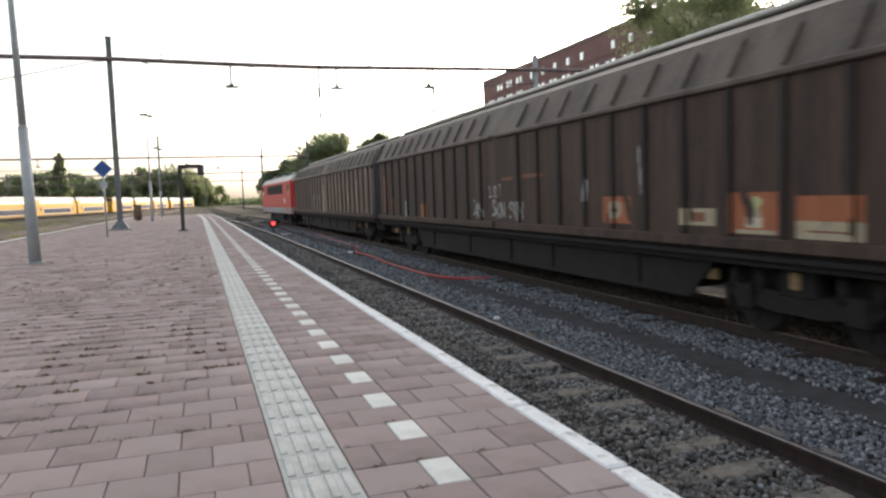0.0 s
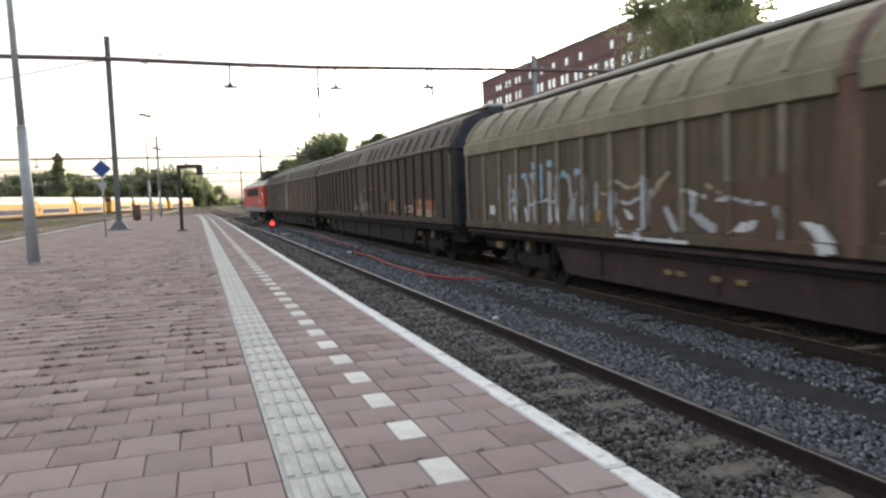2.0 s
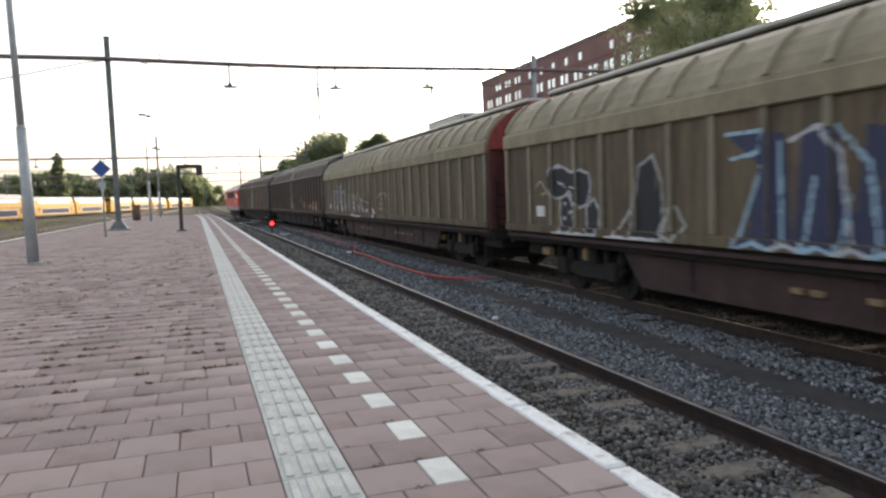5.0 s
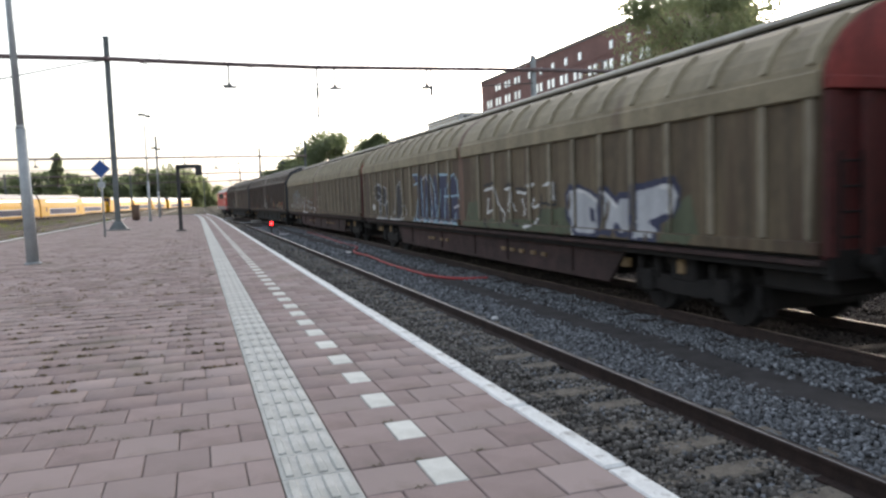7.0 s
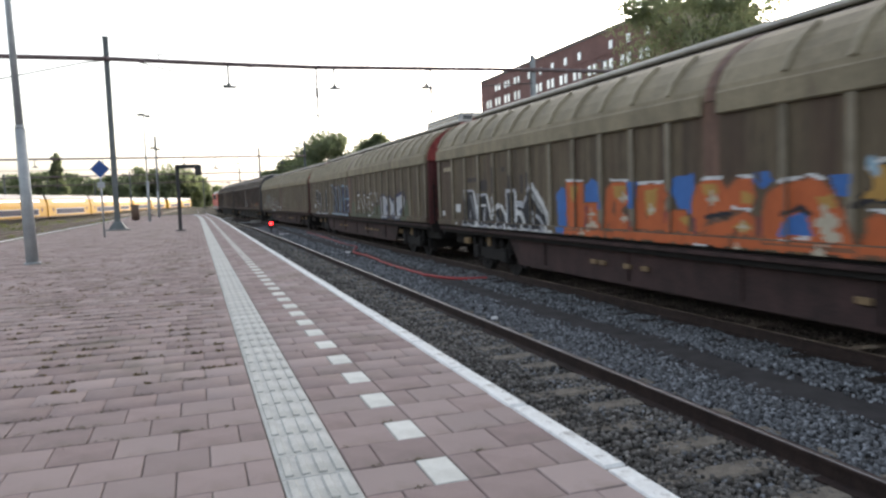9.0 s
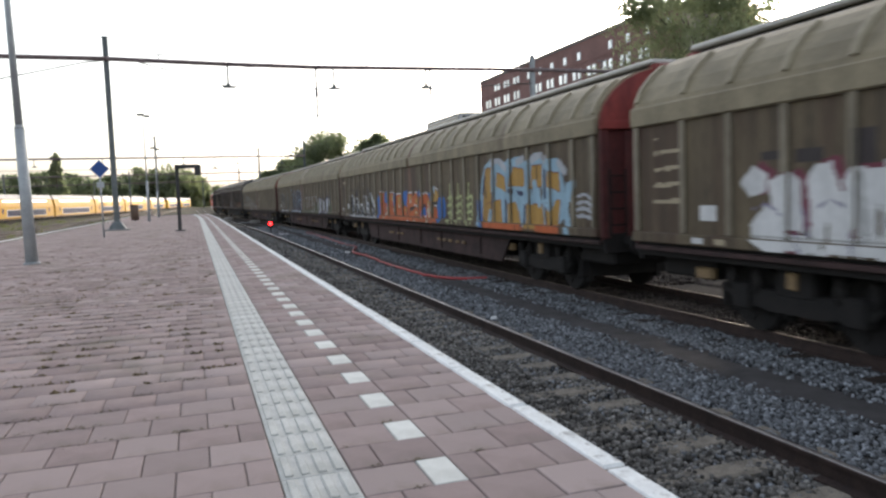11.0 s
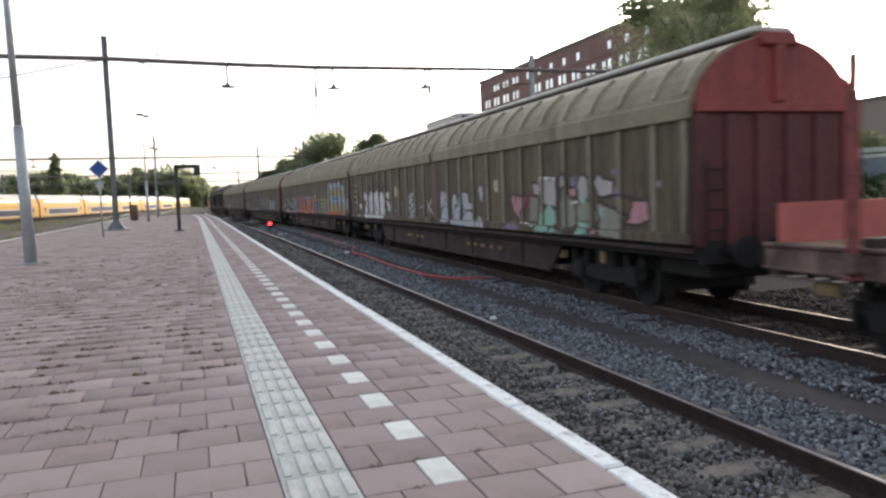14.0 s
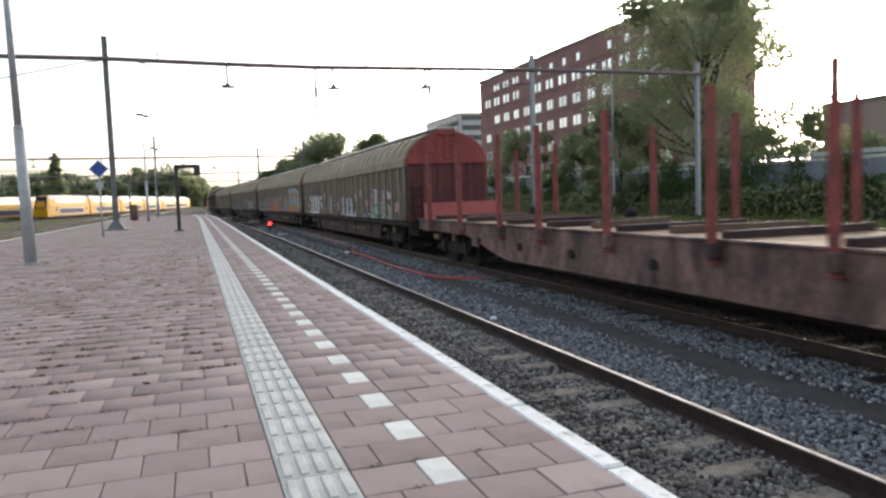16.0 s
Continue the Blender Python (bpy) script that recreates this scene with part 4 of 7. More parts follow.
s.stroke([(7.07, 1.76), (7.45, 1.73), (7.73, 1.82)], 0.028, "silver")
s.stroke([(6.50, 1.92), (6.79, 1.86)], 0.02, "bone")
s.stroke([(6.99, 1.87), (6.93, 1.56), (7.04, 1.40)], 0.07, "silver")
s.poly([(7.30, 1.64), (7.47, 1.58), (7.59, 1.50), (7.45, 1.45), (7.35, 1.51)], "white")
s.stroke([(7.89, 2.09), (7.93, 1.73), (7.90, 1.42)], 0.07, "silver")
s.stroke([(7.80, 1.92), (8.06, 1.92)], 0.03, "silver")
s.poly([(7.06, 1.36), (7.24, 1.34), (7.20, 1.26), (7.09, 1.28)], "silver")
s.poly([(7.61, 1.33), (7.88, 1.37), (7.77, 1.20), (7.52, 1.19)], "silver")
s.stroke([(8.02, 1.88), (8.20, 2.02), (8.40, 2.13)], 0.025, "bone")
s.rect(1.50, 1.80, 1.48, 1.67, "white")
s.stroke([(3.64, 1.37), (4.20, 1.25)], 0.02, "rust")
s.stroke([(8.08, 1.83), (8.31, 2.06), (8.49, 2.18)], 0.03, "bone")
s.stroke([(8.63, 1.36), (8.42, 1.64)], 0.06, "silver")
s.stroke([(9.04, 1.80), (9.04, 1.62), (9.24, 1.49), (9.46, 1.40)], 0.07, "silver")
s.stroke([(8.89, 1.91), (9.29, 1.82)], 0.03, "white")
s.stroke([(9.55, 1.77), (9.84, 1.80), (10.11, 1.75), (10.41, 1.72)], 0.025, "silver")
s.poly([(9.78, 1.34), (10.01, 1.49), (10.30, 1.53), (10.19, 1.39)], "white")
s.stroke([(10.65, 1.64), (10.69, 1.35)], 0.07, "silver")
s.stroke([(9.33, 1.99), (9.62, 1.86)], 0.02, "bone")
s.poly([(11.00, 1.52), (11.27, 1.50), (11.54, 1.25), (11.56, 1.17), (11.33, 1.17), (11.19, 1.35)], "white")
s.stroke([(11.95, 1.88), (12.18, 1.98), (12.64, 2.10), (13.24, 2.07), (13.34, 1.96), (13.21, 1.82)], 0.018, "cream")
s.stroke([(12.64, 1.98), (12.41, 1.57)], 0.02, "cream")
s.stroke([(12.09, 1.43), (12.35, 1.55), (12.56, 1.49)], 0.018, "cream")
s.stroke([(12.68, 1.48), (12.92, 1.56), (13.14, 1.43)], 0.018, "cream")
s.stroke([(7.14, 1.22), (7.94, 1.19), (8.99, 1.19)], 0.025, "white")
s.wear(0.55)
s.done(wagon3, "worn white, pale blue and rusty orange graffiti", scale=1.0, shift_u=0.0)
# fourth wagon: black bubble letters, blue letters, white-edged letters and silver block letters
s = Spray(0.6, 22.3, 1.17, 2.7)
s.rect(1.51, 1.86, 1.47, 1.67, "white")
s.stroke([(1.49, 2.06), (1.67, 2.16), (1.77, 2.15), (1.96, 1.94), (1.77, 1.91)], 0.018, "bone")
s.rect(-1.81, -1.52, 1.48, 1.52, "bone")
s.poly([(5.16, 2.31), (5.56, 2.46), (5.78, 2.05), (5.83, 1.17), (4.95, 1.17)], "black", "grey", 0.04)
s.stroke([(6.00, 1.65), (5.69, 1.32), (6.04, 1.17), (6.33, 1.41), (6.10, 1.68)], 0.03, "grey")
s.stroke([(4.43, 1.18), (4.96, 1.64)], 0.03, "grey")
s.stroke([(2.27, 1.17), (3.61, 1.17)], 0.028, "white")
s.stroke([(4.24, 1.17), (5.66, 1.17)], 0.028, "white")
s.poly([(7.24, 2.59), (8.21, 2.57), (8.33, 1.23), (7.45, 1.17), (7.83, 2.17)], "navy")
s.poly([(8.46, 2.51), (8.95, 2.56), (9.29, 1.21), (8.32, 1.17)], "navy")
s.poly([(9.33, 2.52), (9.77, 2.53), (9.87, 1.17), (9.13, 1.18)], "navy")
s.poly([(9.84, 2.50), (10.63, 2.49), (10.69, 1.17), (9.80, 1.17)], "navy")
s.poly([(10.79, 2.42), (11.11, 2.51), (11.34, 2.34), (11.43, 1.17), (10.75, 1.17)], "navy")
s.stroke([(7.19, 2.61), (7.87, 2.61), (7.76, 2.35), (7.30, 2.30)], 0.028, "pale_blue")
s.stroke([(7.83, 2.17), (7.36, 1.17)], 0.028, "pale_blue")
s.stroke([(8.12, 2.45), (8.16, 1.21)], 0.028, "pale_blue")
s.stroke([(8.28, 2.45), (8.71, 2.60), (9.00, 2.28), (9.14, 1.25)], 0.028, "silver")
s.stroke([(8.95, 2.56), (9.37, 2.14), (9.51, 1.19)], 0.028, "pale_blue")
s.stroke([(9.84, 2.53), (10.73, 2.50)], 0.028, "pale_blue")
s.stroke([(9.95, 2.13), (9.73, 1.19)], 0.028, "pale_blue")
s.stroke([(10.37, 2.12), (10.22, 1.18)], 0.028, "pale_blue")
s.stroke([(10.25, 1.91), (11.37, 1.93)], 0.028, "pale_blue")
s.stroke([(10.63, 2.11), (10.88, 2.46), (11.11, 2.51), (11.34, 2.32), (11.43, 1.85)], 0.028, "pale_blue")
s.stroke([(11.04, 1.61), (11.41, 1.66)], 0.028, "silver")
s.stroke([(11.18, 1.46), (11.01, 1.17), (11.46, 1.17)], 0.028, "pale_blue")
s.stroke([(8.65, 2.01), (8.50, 1.23)], 0.028, "pale_blue")
s.stroke([(9.15, 1.80), (8.98, 1.20)], 0.028, "pale_blue")
s.stroke([(7.45, 1.17), (7.73, 1.25), (7.98, 1.17)], 0.03, "pale_blue")
s.stroke([(7.98, 1.17), (8.25, 1.25), (8.49, 1.17)], 0.03, "silver")
s.stroke([(8.49, 1.17), (8.74, 1.24), (8.97, 1.17)], 0.03, "pale_blue")
s.stroke([(8.97, 1.17), (9.21, 1.24), (9.43, 1.17)], 0.03, "silver")
s.stroke([(9.43, 1.17), (9.66, 1.23), (9.87, 1.17)], 0.03, "pale_blue")
s.stroke([(9.87, 1.17), (10.09, 1.22), (10.29, 1.17)], 0.03, "silver")
s.stroke([(10.29, 1.17), (10.49, 1.22), (10.68, 1.17)], 0.03, "pale_blue")
s.stroke([(10.69, 1.17), (10.88, 1.21), (11.07, 1.17)], 0.03, "silver")
s.stroke([(11.07, 1.17), (11.26, 1.21), (11.43, 1.17)], 0.03, "pale_blue")
s.poly([(2.08, 2.21), (2.16, 2.39), (2.46, 2.46), (2.76, 2.39), (3.03, 2.29), (3.32, 2.33), (3.61, 2.27), (3.70, 2.07), (3.63, 1.85), (3.50, 1.69), (3.25, 1.64), (3.03, 1.79), (2.88, 1.97), (2.72, 1.83), (2.33, 1.81), (2.12, 1.94)], "black", "silver", 0.045)
s.poly([(2.55, 1.83), (2.80, 1.91), (2.97, 1.79), (3.09, 1.49), (3.02, 1.21), (2.76, 1.17), (2.59, 1.21), (2.51, 1.54)], "black", "silver", 0.045)
s.poly([(3.53, 1.68), (3.79, 1.82), (3.98, 1.62), (3.92, 1.18), (3.57, 1.17), (3.50, 1.44)], "black", "silver", 0.045)
s.stroke([(2.46, 2.12), (2.67, 2.08), (2.72, 2.02)], 0.02, "silver")
s.stroke([(2.88, 2.03), (3.18, 2.00)], 0.02, "silver")
s.blob(2.72, 1.72, 0.05, 0.04, "silver")
s.blob(2.70, 1.45, 0.05, 0.03, "silver")
s.stroke([(2.33, 2.41), (2.51, 2.41)], 0.02, "silver")
s.stroke([(2.86, 1.54), (2.99, 1.58)], 0.02, "silver")
s.poly([(12.17, 1.75), (12.88, 1.78), (12.96, 1.38), (13.26, 1.29), (13.73, 1.40), (14.25, 1.29), (14.81, 1.40), (16.05, 1.38), (16.41, 1.64), (16.85, 1.62), (17.30, 1.66), (17.67, 1.30), (17.80, 1.17), (15.66, 1.17), (11.86, 1.17)], "green")
s.stroke([(13.26, 2.14), (13.96, 2.20)], 0.03, "black")
s.stroke([(14.21, 1.50), (14.30, 1.23)], 0.03, "black")
s.stroke([(15.13, 2.05), (15.68, 2.01)], 0.03, "black")
s.stroke([(16.35, 1.88), (16.29, 1.47)], 0.03, "black")
s.stroke([(16.41, 1.73), (16.97, 1.70)], 0.03, "black")
s.stroke([(16.96, 2.09), (16.97, 1.70)], 0.03, "black")
s.stroke([(14.55, 2.12), (14.95, 2.13)], 0.03, "black")
s.stroke([(13.26, 1.34), (13.54, 1.17)], 0.03, "black")
s.stroke([(15.03, 1.29), (15.32, 1.25)], 0.03, "black")
s.stroke([(15.79, 1.21), (16.23, 1.39)], 0.03, "black")
s.stroke([(13.29, 2.03), (13.94, 2.10), (14.10, 1.73), (14.45, 1.51), (14.42, 1.33)], 0.028, "white")
s.stroke([(13.53, 1.83), (13.42, 1.49), (13.83, 1.59)], 0.028, "white")
s.stroke([(14.55, 2.04), (14.92, 2.06), (14.90, 1.77), (15.07, 1.58)], 0.028, "white")
s.stroke([(14.75, 1.91), (14.69, 1.56)], 0.028, "white")
s.stroke([(15.20, 1.97), (15.62, 1.94)], 0.028, "white")
s.stroke([(15.43, 1.81), (15.56, 1.61), (15.50, 1.47)], 0.028, "white")
s.stroke([(15.78, 2.09), (16.01, 2.11)], 0.028, "white")
s.stroke([(16.00, 1.81), (15.93, 1.68), (16.00, 1.64), (16.22, 1.69)], 0.028, "white")
s.stroke([(16.44, 2.08), (16.85, 2.12), (16.88, 1.79)], 0.028, "white")
s.stroke([(15.59, 1.24), (15.98, 1.28), (16.17, 1.42)], 0.028, "white")
s.poly([(20.72, 1.60), (20.89, 1.80), (21.06, 1.86), (21.23, 1.30), (21.06, 1.17), (20.27, 1.17)], "green")
s.poly([(16.83, 1.31), (17.34, 1.46), (17.73, 1.17), (16.82, 1.17)], "green")
s.poly([(17.44, 1.87), (17.55, 2.00), (17.90, 1.99), (18.53, 1.80), (18.57, 1.21), (18.38, 1.17), (17.91, 1.17), (17.46, 1.47)], "silver", "navy", 0.11)
s.poly([(18.73, 1.95), (18.85, 1.93), (19.15, 1.72), (19.24, 1.84), (19.53, 1.83), (19.50, 1.25), (19.30, 1.24), (19.11, 1.40), (18.99, 1.26), (18.69, 1.28)], "silver", "navy", 0.1)
s.poly([(19.69, 1.95), (20.18, 2.00), (20.64, 2.05), (20.77, 1.90), (20.72, 1.70), (20.59, 1.57), (20.09, 1.45), (20.29, 1.35), (20.22, 1.17), (19.68, 1.17)], "silver", "navy", 0.11)
s.poly([(18.25, 1.67), (18.42, 1.62), (18.45, 1.39), (18.29, 1.43)], "navy")
s.stroke([(17.83, 1.97), (18.16, 1.92), (18.50, 1.77)], 0.03, "white")
s.stroke([(18.74, 1.91), (18.88, 1.85), (19.13, 1.67)], 0.03, "white")
s.stroke([(20.37, 1.97), (20.62, 1.98), (20.72, 1.83), (20.62, 1.61)], 0.035, "white")
s.stroke([(17.58, 1.56), (17.73, 1.17)], 0.02, "white")
s.wear(0.1)
s.done(wagon4, "silver letters ONF and dark letters with pale outlines", scale=1.0, shift_u=0.0)
# fifth wagon, front: black letters with white edges, orange letters over blue
s = Spray(0.3, 16.6, 1.17, 2.75)
s.rect(2.31, 2.96, 2.24, 2.36, "soot")
s.rect(3.17, 3.65, 2.01, 2.28, "soot")
s.rect(3.91, 4.10, 1.96, 2.55, "soot")
s.rect(4.52, 4.70, 2.44, 2.54, "soot")
s.rect(4.82, 5.12, 1.87, 2.34, "soot")
s.rect(5.52, 5.68, 1.93, 2.33, "soot")
s.rect(5.79, 6.02, 2.05, 2.35, "soot")
s.poly([(2.11, 2.04), (2.69, 2.05), (3.08, 1.39), (3.07, 1.18), (2.05, 1.18)], "black")
s.poly([(3.12, 1.93), (3.54, 1.95), (3.92, 1.38), (3.78, 1.17), (3.15, 1.18)], "black")
s.poly([(3.83, 1.41), (4.04, 1.62), (4.38, 1.67), (4.77, 1.44), (4.77, 1.21), (3.82, 1.18)], "black")
s.poly([(4.76, 2.00), (5.25, 2.00), (5.28, 1.73), (5.64, 1.67), (5.68, 1.22), (4.75, 1.19)], "black")
s.poly([(5.62, 1.67), (6.08, 2.08), (6.77, 1.50), (6.82, 1.20), (5.68, 1.17)], "black")
s.stroke([(2.05, 1.18), (2.15, 2.04), (2.69, 2.04)], 0.03, "silver")
s.stroke([(2.74, 1.98), (3.05, 1.22)], 0.06, "white")
s.stroke([(2.53, 1.91), (2.70, 1.60), (2.87, 1.26)], 0.025, "silver")
s.stroke([(2.48, 1.55), (2.42, 1.28)], 0.025, "silver")
s.stroke([(3.12, 1.22), (3.14, 1.93), (3.54, 1.94)], 0.03, "silver")
s.stroke([(3.16, 1.68), (3.53, 1.68)], 0.025, "white")
s.stroke([(3.60, 1.89), (3.86, 1.38)], 0.05, "white")
s.stroke([(3.44, 1.58), (3.37, 1.24)], 0.035, "silver")
s.stroke([(3.84, 1.81), (3.95, 1.87), (4.06, 1.77), (4.03, 1.58), (3.92, 1.50)], 0.03, "silver")
s.stroke([(3.94, 1.50), (4.16, 1.44), (4.28, 1.20)], 0.03, "silver")
s.stroke([(3.99, 1.53), (4.26, 1.68), (4.51, 1.64), (4.73, 1.43), (4.76, 1.21)], 0.05, "white")
s.stroke([(4.77, 1.30), (4.77, 2.00), (5.24, 2.00)], 0.035, "silver")
s.stroke([(5.25, 1.94), (5.24, 1.37)], 0.055, "white")
s.stroke([(5.34, 1.75), (5.64, 1.73), (5.33, 1.68), (5.64, 1.65)], 0.03, "silver")
s.stroke([(5.30, 1.54), (5.50, 1.53), (5.65, 1.37), (5.68, 1.20)], 0.06, "white")
s.stroke([(5.62, 1.69), (6.08, 2.09)], 0.035, "silver")
s.stroke([(6.08, 2.09), (6.56, 1.72), (6.77, 1.50), (6.81, 1.22)], 0.06, "white")
s.stroke([(6.10, 1.90), (6.33, 1.72), (6.56, 1.55)], 0.035, "grey")
s.stroke([(6.08, 1.53), (6.41, 1.43), (6.63, 1.25)], 0.04, "silver")
s.stroke([(6.10, 1.39), (6.08, 1.23)], 0.05, "silver")
s.stroke([(2.05, 1.18), (2.25, 1.17), (2.46, 1.22), (2.70, 1.17)], 0.022, "silver")
s.stroke([(2.69, 1.18), (2.87, 1.17), (3.07, 1.22), (3.28, 1.17)], 0.022, "white")
s.stroke([(3.27, 1.18), (3.44, 1.17), (3.62, 1.22), (3.81, 1.17)], 0.022, "silver")
s.stroke([(3.80, 1.18), (3.95, 1.17), (4.12, 1.21), (4.29, 1.17)], 0.022, "white")
s.stroke([(4.29, 1.17), (4.42, 1.17), (4.57, 1.21), (4.73, 1.17)], 0.022, "silver")
s.stroke([(4.73, 1.17), (4.86, 1.17), (4.99, 1.21), (5.14, 1.17)], 0.022, "white")
s.stroke([(5.14, 1.17), (5.25, 1.17), (5.38, 1.21), (5.52, 1.17)], 0.022, "silver")
s.stroke([(5.51, 1.17), (5.62, 1.17), (5.74, 1.21), (5.87, 1.17)], 0.022, "white")
s.stroke([(5.86, 1.17), (5.96, 1.17), (6.07, 1.20), (6.19, 1.17)], 0.022, "silver")
s.stroke([(6.19, 1.17), (6.28, 1.17), (6.38, 1.20), (6.49, 1.17)], 0.022, "white")
s.stroke([(6.49, 1.17), (6.57, 1.17), (6.67, 1.20), (6.77, 1.17)], 0.022, "silver")
s.stroke([(6.77, 1.17), (6.85, 1.17), (6.94, 1.20), (7.03, 1.17)], 0.022, "white")
s.rect(1.38, 1.74, 1.49, 1.70, "white")
s.rect(0.27, 0.48, 1.40, 1.53, "white")
s.rect(1.48, 1.62, 1.17, 1.24, "white")
s.rect(0.48, 1.09, 2.60, 2.70, "bone")
s.poly([(7.18, 1.90), (7.39, 2.04), (7.63, 1.95), (7.66, 1.17), (7.26, 1.17)], "blue")
s.poly([(8.31, 2.05), (8.54, 2.16), (8.80, 2.03), (8.87, 1.63), (8.25, 1.73)], "blue")
s.poly([(9.61, 2.09), (9.94, 2.06), (10.02, 1.64), (9.52, 1.68)], "blue")
s.poly([(10.81, 2.11), (11.31, 2.13), (11.29, 1.57), (10.98, 1.65), (10.80, 1.86)], "blue")
s.poly([(12.49, 2.11), (12.70, 2.11), (12.80, 2.01), (12.64, 1.90), (12.44, 1.96)], "blue")
s.poly([(13.61, 2.04), (13.93, 2.05), (13.91, 1.80), (13.73, 1.82)], "blue")
s.poly([(14.43, 1.73), (14.59, 1.88), (15.05, 1.90), (15.19, 1.73), (15.19, 1.40), (15.06, 1.33), (14.59, 1.17), (14.45, 1.25)], "blue")
s.poly([(7.57, 1.29), (8.45, 1.40), (10.18, 1.35), (11.12, 1.33), (12.85, 1.36), (13.80, 1.33), (14.41, 1.27), (14.46, 1.17), (12.84, 1.17), (10.17, 1.17), (7.56, 1.17)], "orange")
s.poly([(7.55, 2.15), (8.23, 2.13), (8.23, 1.75), (8.73, 1.75), (8.73, 1.27), (7.57, 1.23)], "orange", "rust", 0.035)
s.poly([(8.96, 1.98), (9.19, 2.10), (9.61, 2.09), (9.68, 1.73), (9.48, 1.62), (9.69, 1.49), (9.68, 1.28), (8.87, 1.27)], "orange", "rust", 0.035)
s.poly([(9.89, 1.99), (10.03, 2.05), (10.61, 2.04), (10.79, 1.86), (10.64, 1.60), (10.83, 1.65), (11.15, 1.66), (11.20, 1.29), (9.83, 1.30)], "orange", "rust", 0.035)
s.poly([(11.26, 1.31), (11.24, 1.77), (11.36, 2.00), (11.58, 2.08), (11.88, 2.05), (11.99, 1.95), (12.18, 2.08), (12.44, 2.05), (12.53, 1.81), (12.43, 1.66), (11.99, 1.61), (11.61, 1.57), (11.53, 1.31)], "orange", "rust", 0.035)
s.poly([(11.54, 1.45), (11.99, 1.54), (12.30, 1.66), (12.52, 1.57), (12.52, 1.30), (11.47, 1.29)], "orange", "rust", 0.035)
s.poly([(12.58, 1.32), (12.58, 1.62), (12.68, 1.89), (12.96, 1.98), (13.35, 2.05), (13.59, 1.97), (13.82, 1.67), (14.07, 1.21), (12.69, 1.25)], "orange", "rust", 0.035)
s.poly([(14.04, 1.59), (14.25, 1.66), (14.44, 1.55), (14.49, 1.25), (14.46, 1.17), (14.01, 1.17)], "orange", "rust", 0.035)
s.stroke([(8.32, 1.68), (8.25, 1.33)], 0.03, "maroon")
s.stroke([(9.70, 1.62), (9.76, 1.33)], 0.03, "maroon")
s.stroke([(10.70, 1.57), (10.66, 1.36)], 0.03, "maroon")
s.stroke([(11.29, 1.52), (11.31, 1.32)], 0.03, "maroon")
s.stroke([(12.55, 1.55), (12.57, 1.35)], 0.03, "maroon")
s.poly([(13.04, 1.58), (13.28, 1.65), (13.39, 1.37), (12.93, 1.35)], "blue")
s.stroke([(12.97, 1.60), (13.21, 1.69), (13.35, 1.61)], 0.035, "black")
s.stroke([(11.54, 1.55), (12.05, 1.60)], 0.025, "black")
s.stroke([(13.96, 1.70), (14.21, 1.78), (14.44, 1.73)], 0.03, "black")
s.poly([(9.20, 2.01), (9.60, 2.02), (9.56, 1.83), (9.25, 1.81)], "gold")
s.poly([(10.11, 1.92), (10.45, 1.96), (10.38, 1.57), (10.15, 1.55)], "gold")
s.poly([(11.48, 1.98), (11.75, 1.99), (11.81, 1.85), (11.52, 1.85)], "gold")
s.poly([(12.24, 1.89), (12.47, 1.84), (12.43, 1.72), (12.24, 1.73)], "gold")
s.poly([(13.46, 1.80), (13.67, 1.83), (13.72, 1.68), (13.54, 1.65)], "gold")
s.poly([(12.08, 1.42), (12.29, 1.54), (12.43, 1.43), (12.29, 1.35)], "gold")
s.poly([(13.15, 1.17), (13.49, 1.20), (13.44, 1.17), (13.13, 1.17)], "gold")
s.poly([(10.97, 1.52), (11.19, 1.56), (11.16, 1.39)], "gold")
s.poly([(7.69, 2.06), (8.04, 2.03), (7.91, 1.73)], "gold")
s.stroke([(9.52, 1.82), (9.67, 1.80)], 0.0288, "cream")
s.stroke([(9.42, 1.80), (9.62, 1.84)], 0.027, "cream")
s.stroke([(9.52, 1.91), (9.52, 1.74)], 0.027, "cream")
s.stroke([(9.51, 1.49), (9.62, 1.48)], 0.0224, "cream")
s.stroke([(9.43, 1.48), (9.59, 1.51)], 0.021, "cream")
s.stroke([(9.51, 1.57), (9.51, 1.43)], 0.021, "cream")
s.stroke([(10.27, 1.64), (10.37, 1.63)], 0.0224, "cream")
s.stroke([(10.20, 1.63), (10.34, 1.66)], 0.021, "cream")
s.stroke([(10.27, 1.71), (10.27, 1.58)], 0.021, "cream")
s.stroke([(8.46, 1.54), (8.60, 1.53)], 0.0224, "cream")
s.stroke([(8.37, 1.53), (8.55, 1.56)], 0.021, "cream")
s.stroke([(8.47, 1.62), (8.46, 1.48)], 0.021, "cream")
s.stroke([(8.45, 1.36), (8.65, 1.34)], 0.032, "cream")
s.stroke([(8.32, 1.33), (8.58, 1.39)], 0.03, "cream")
s.stroke([(8.46, 1.47), (8.45, 1.26)], 0.03, "cream")
s.stroke([(8.22, 1.20), (8.34, 1.20)], 0.0192, "cream")
s.stroke([(8.14, 1.19), (8.31, 1.22)], 0.018, "cream")
s.stroke([(8.23, 1.27), (8.22, 1.17)], 0.018, "cream")
s.stroke([(11.68, 1.80), (11.79, 1.78)], 0.032, "cream")
s.stroke([(11.60, 1.78), (11.76, 1.82)], 0.03, "cream")
s.stroke([(11.68, 1.89), (11.68, 1.72)], 0.03, "cream")
s.stroke([(12.26, 1.44), (12.34, 1.43)], 0.0256, "cream")
s.stroke([(12.20, 1.43), (12.31, 1.46)], 0.024, "cream")
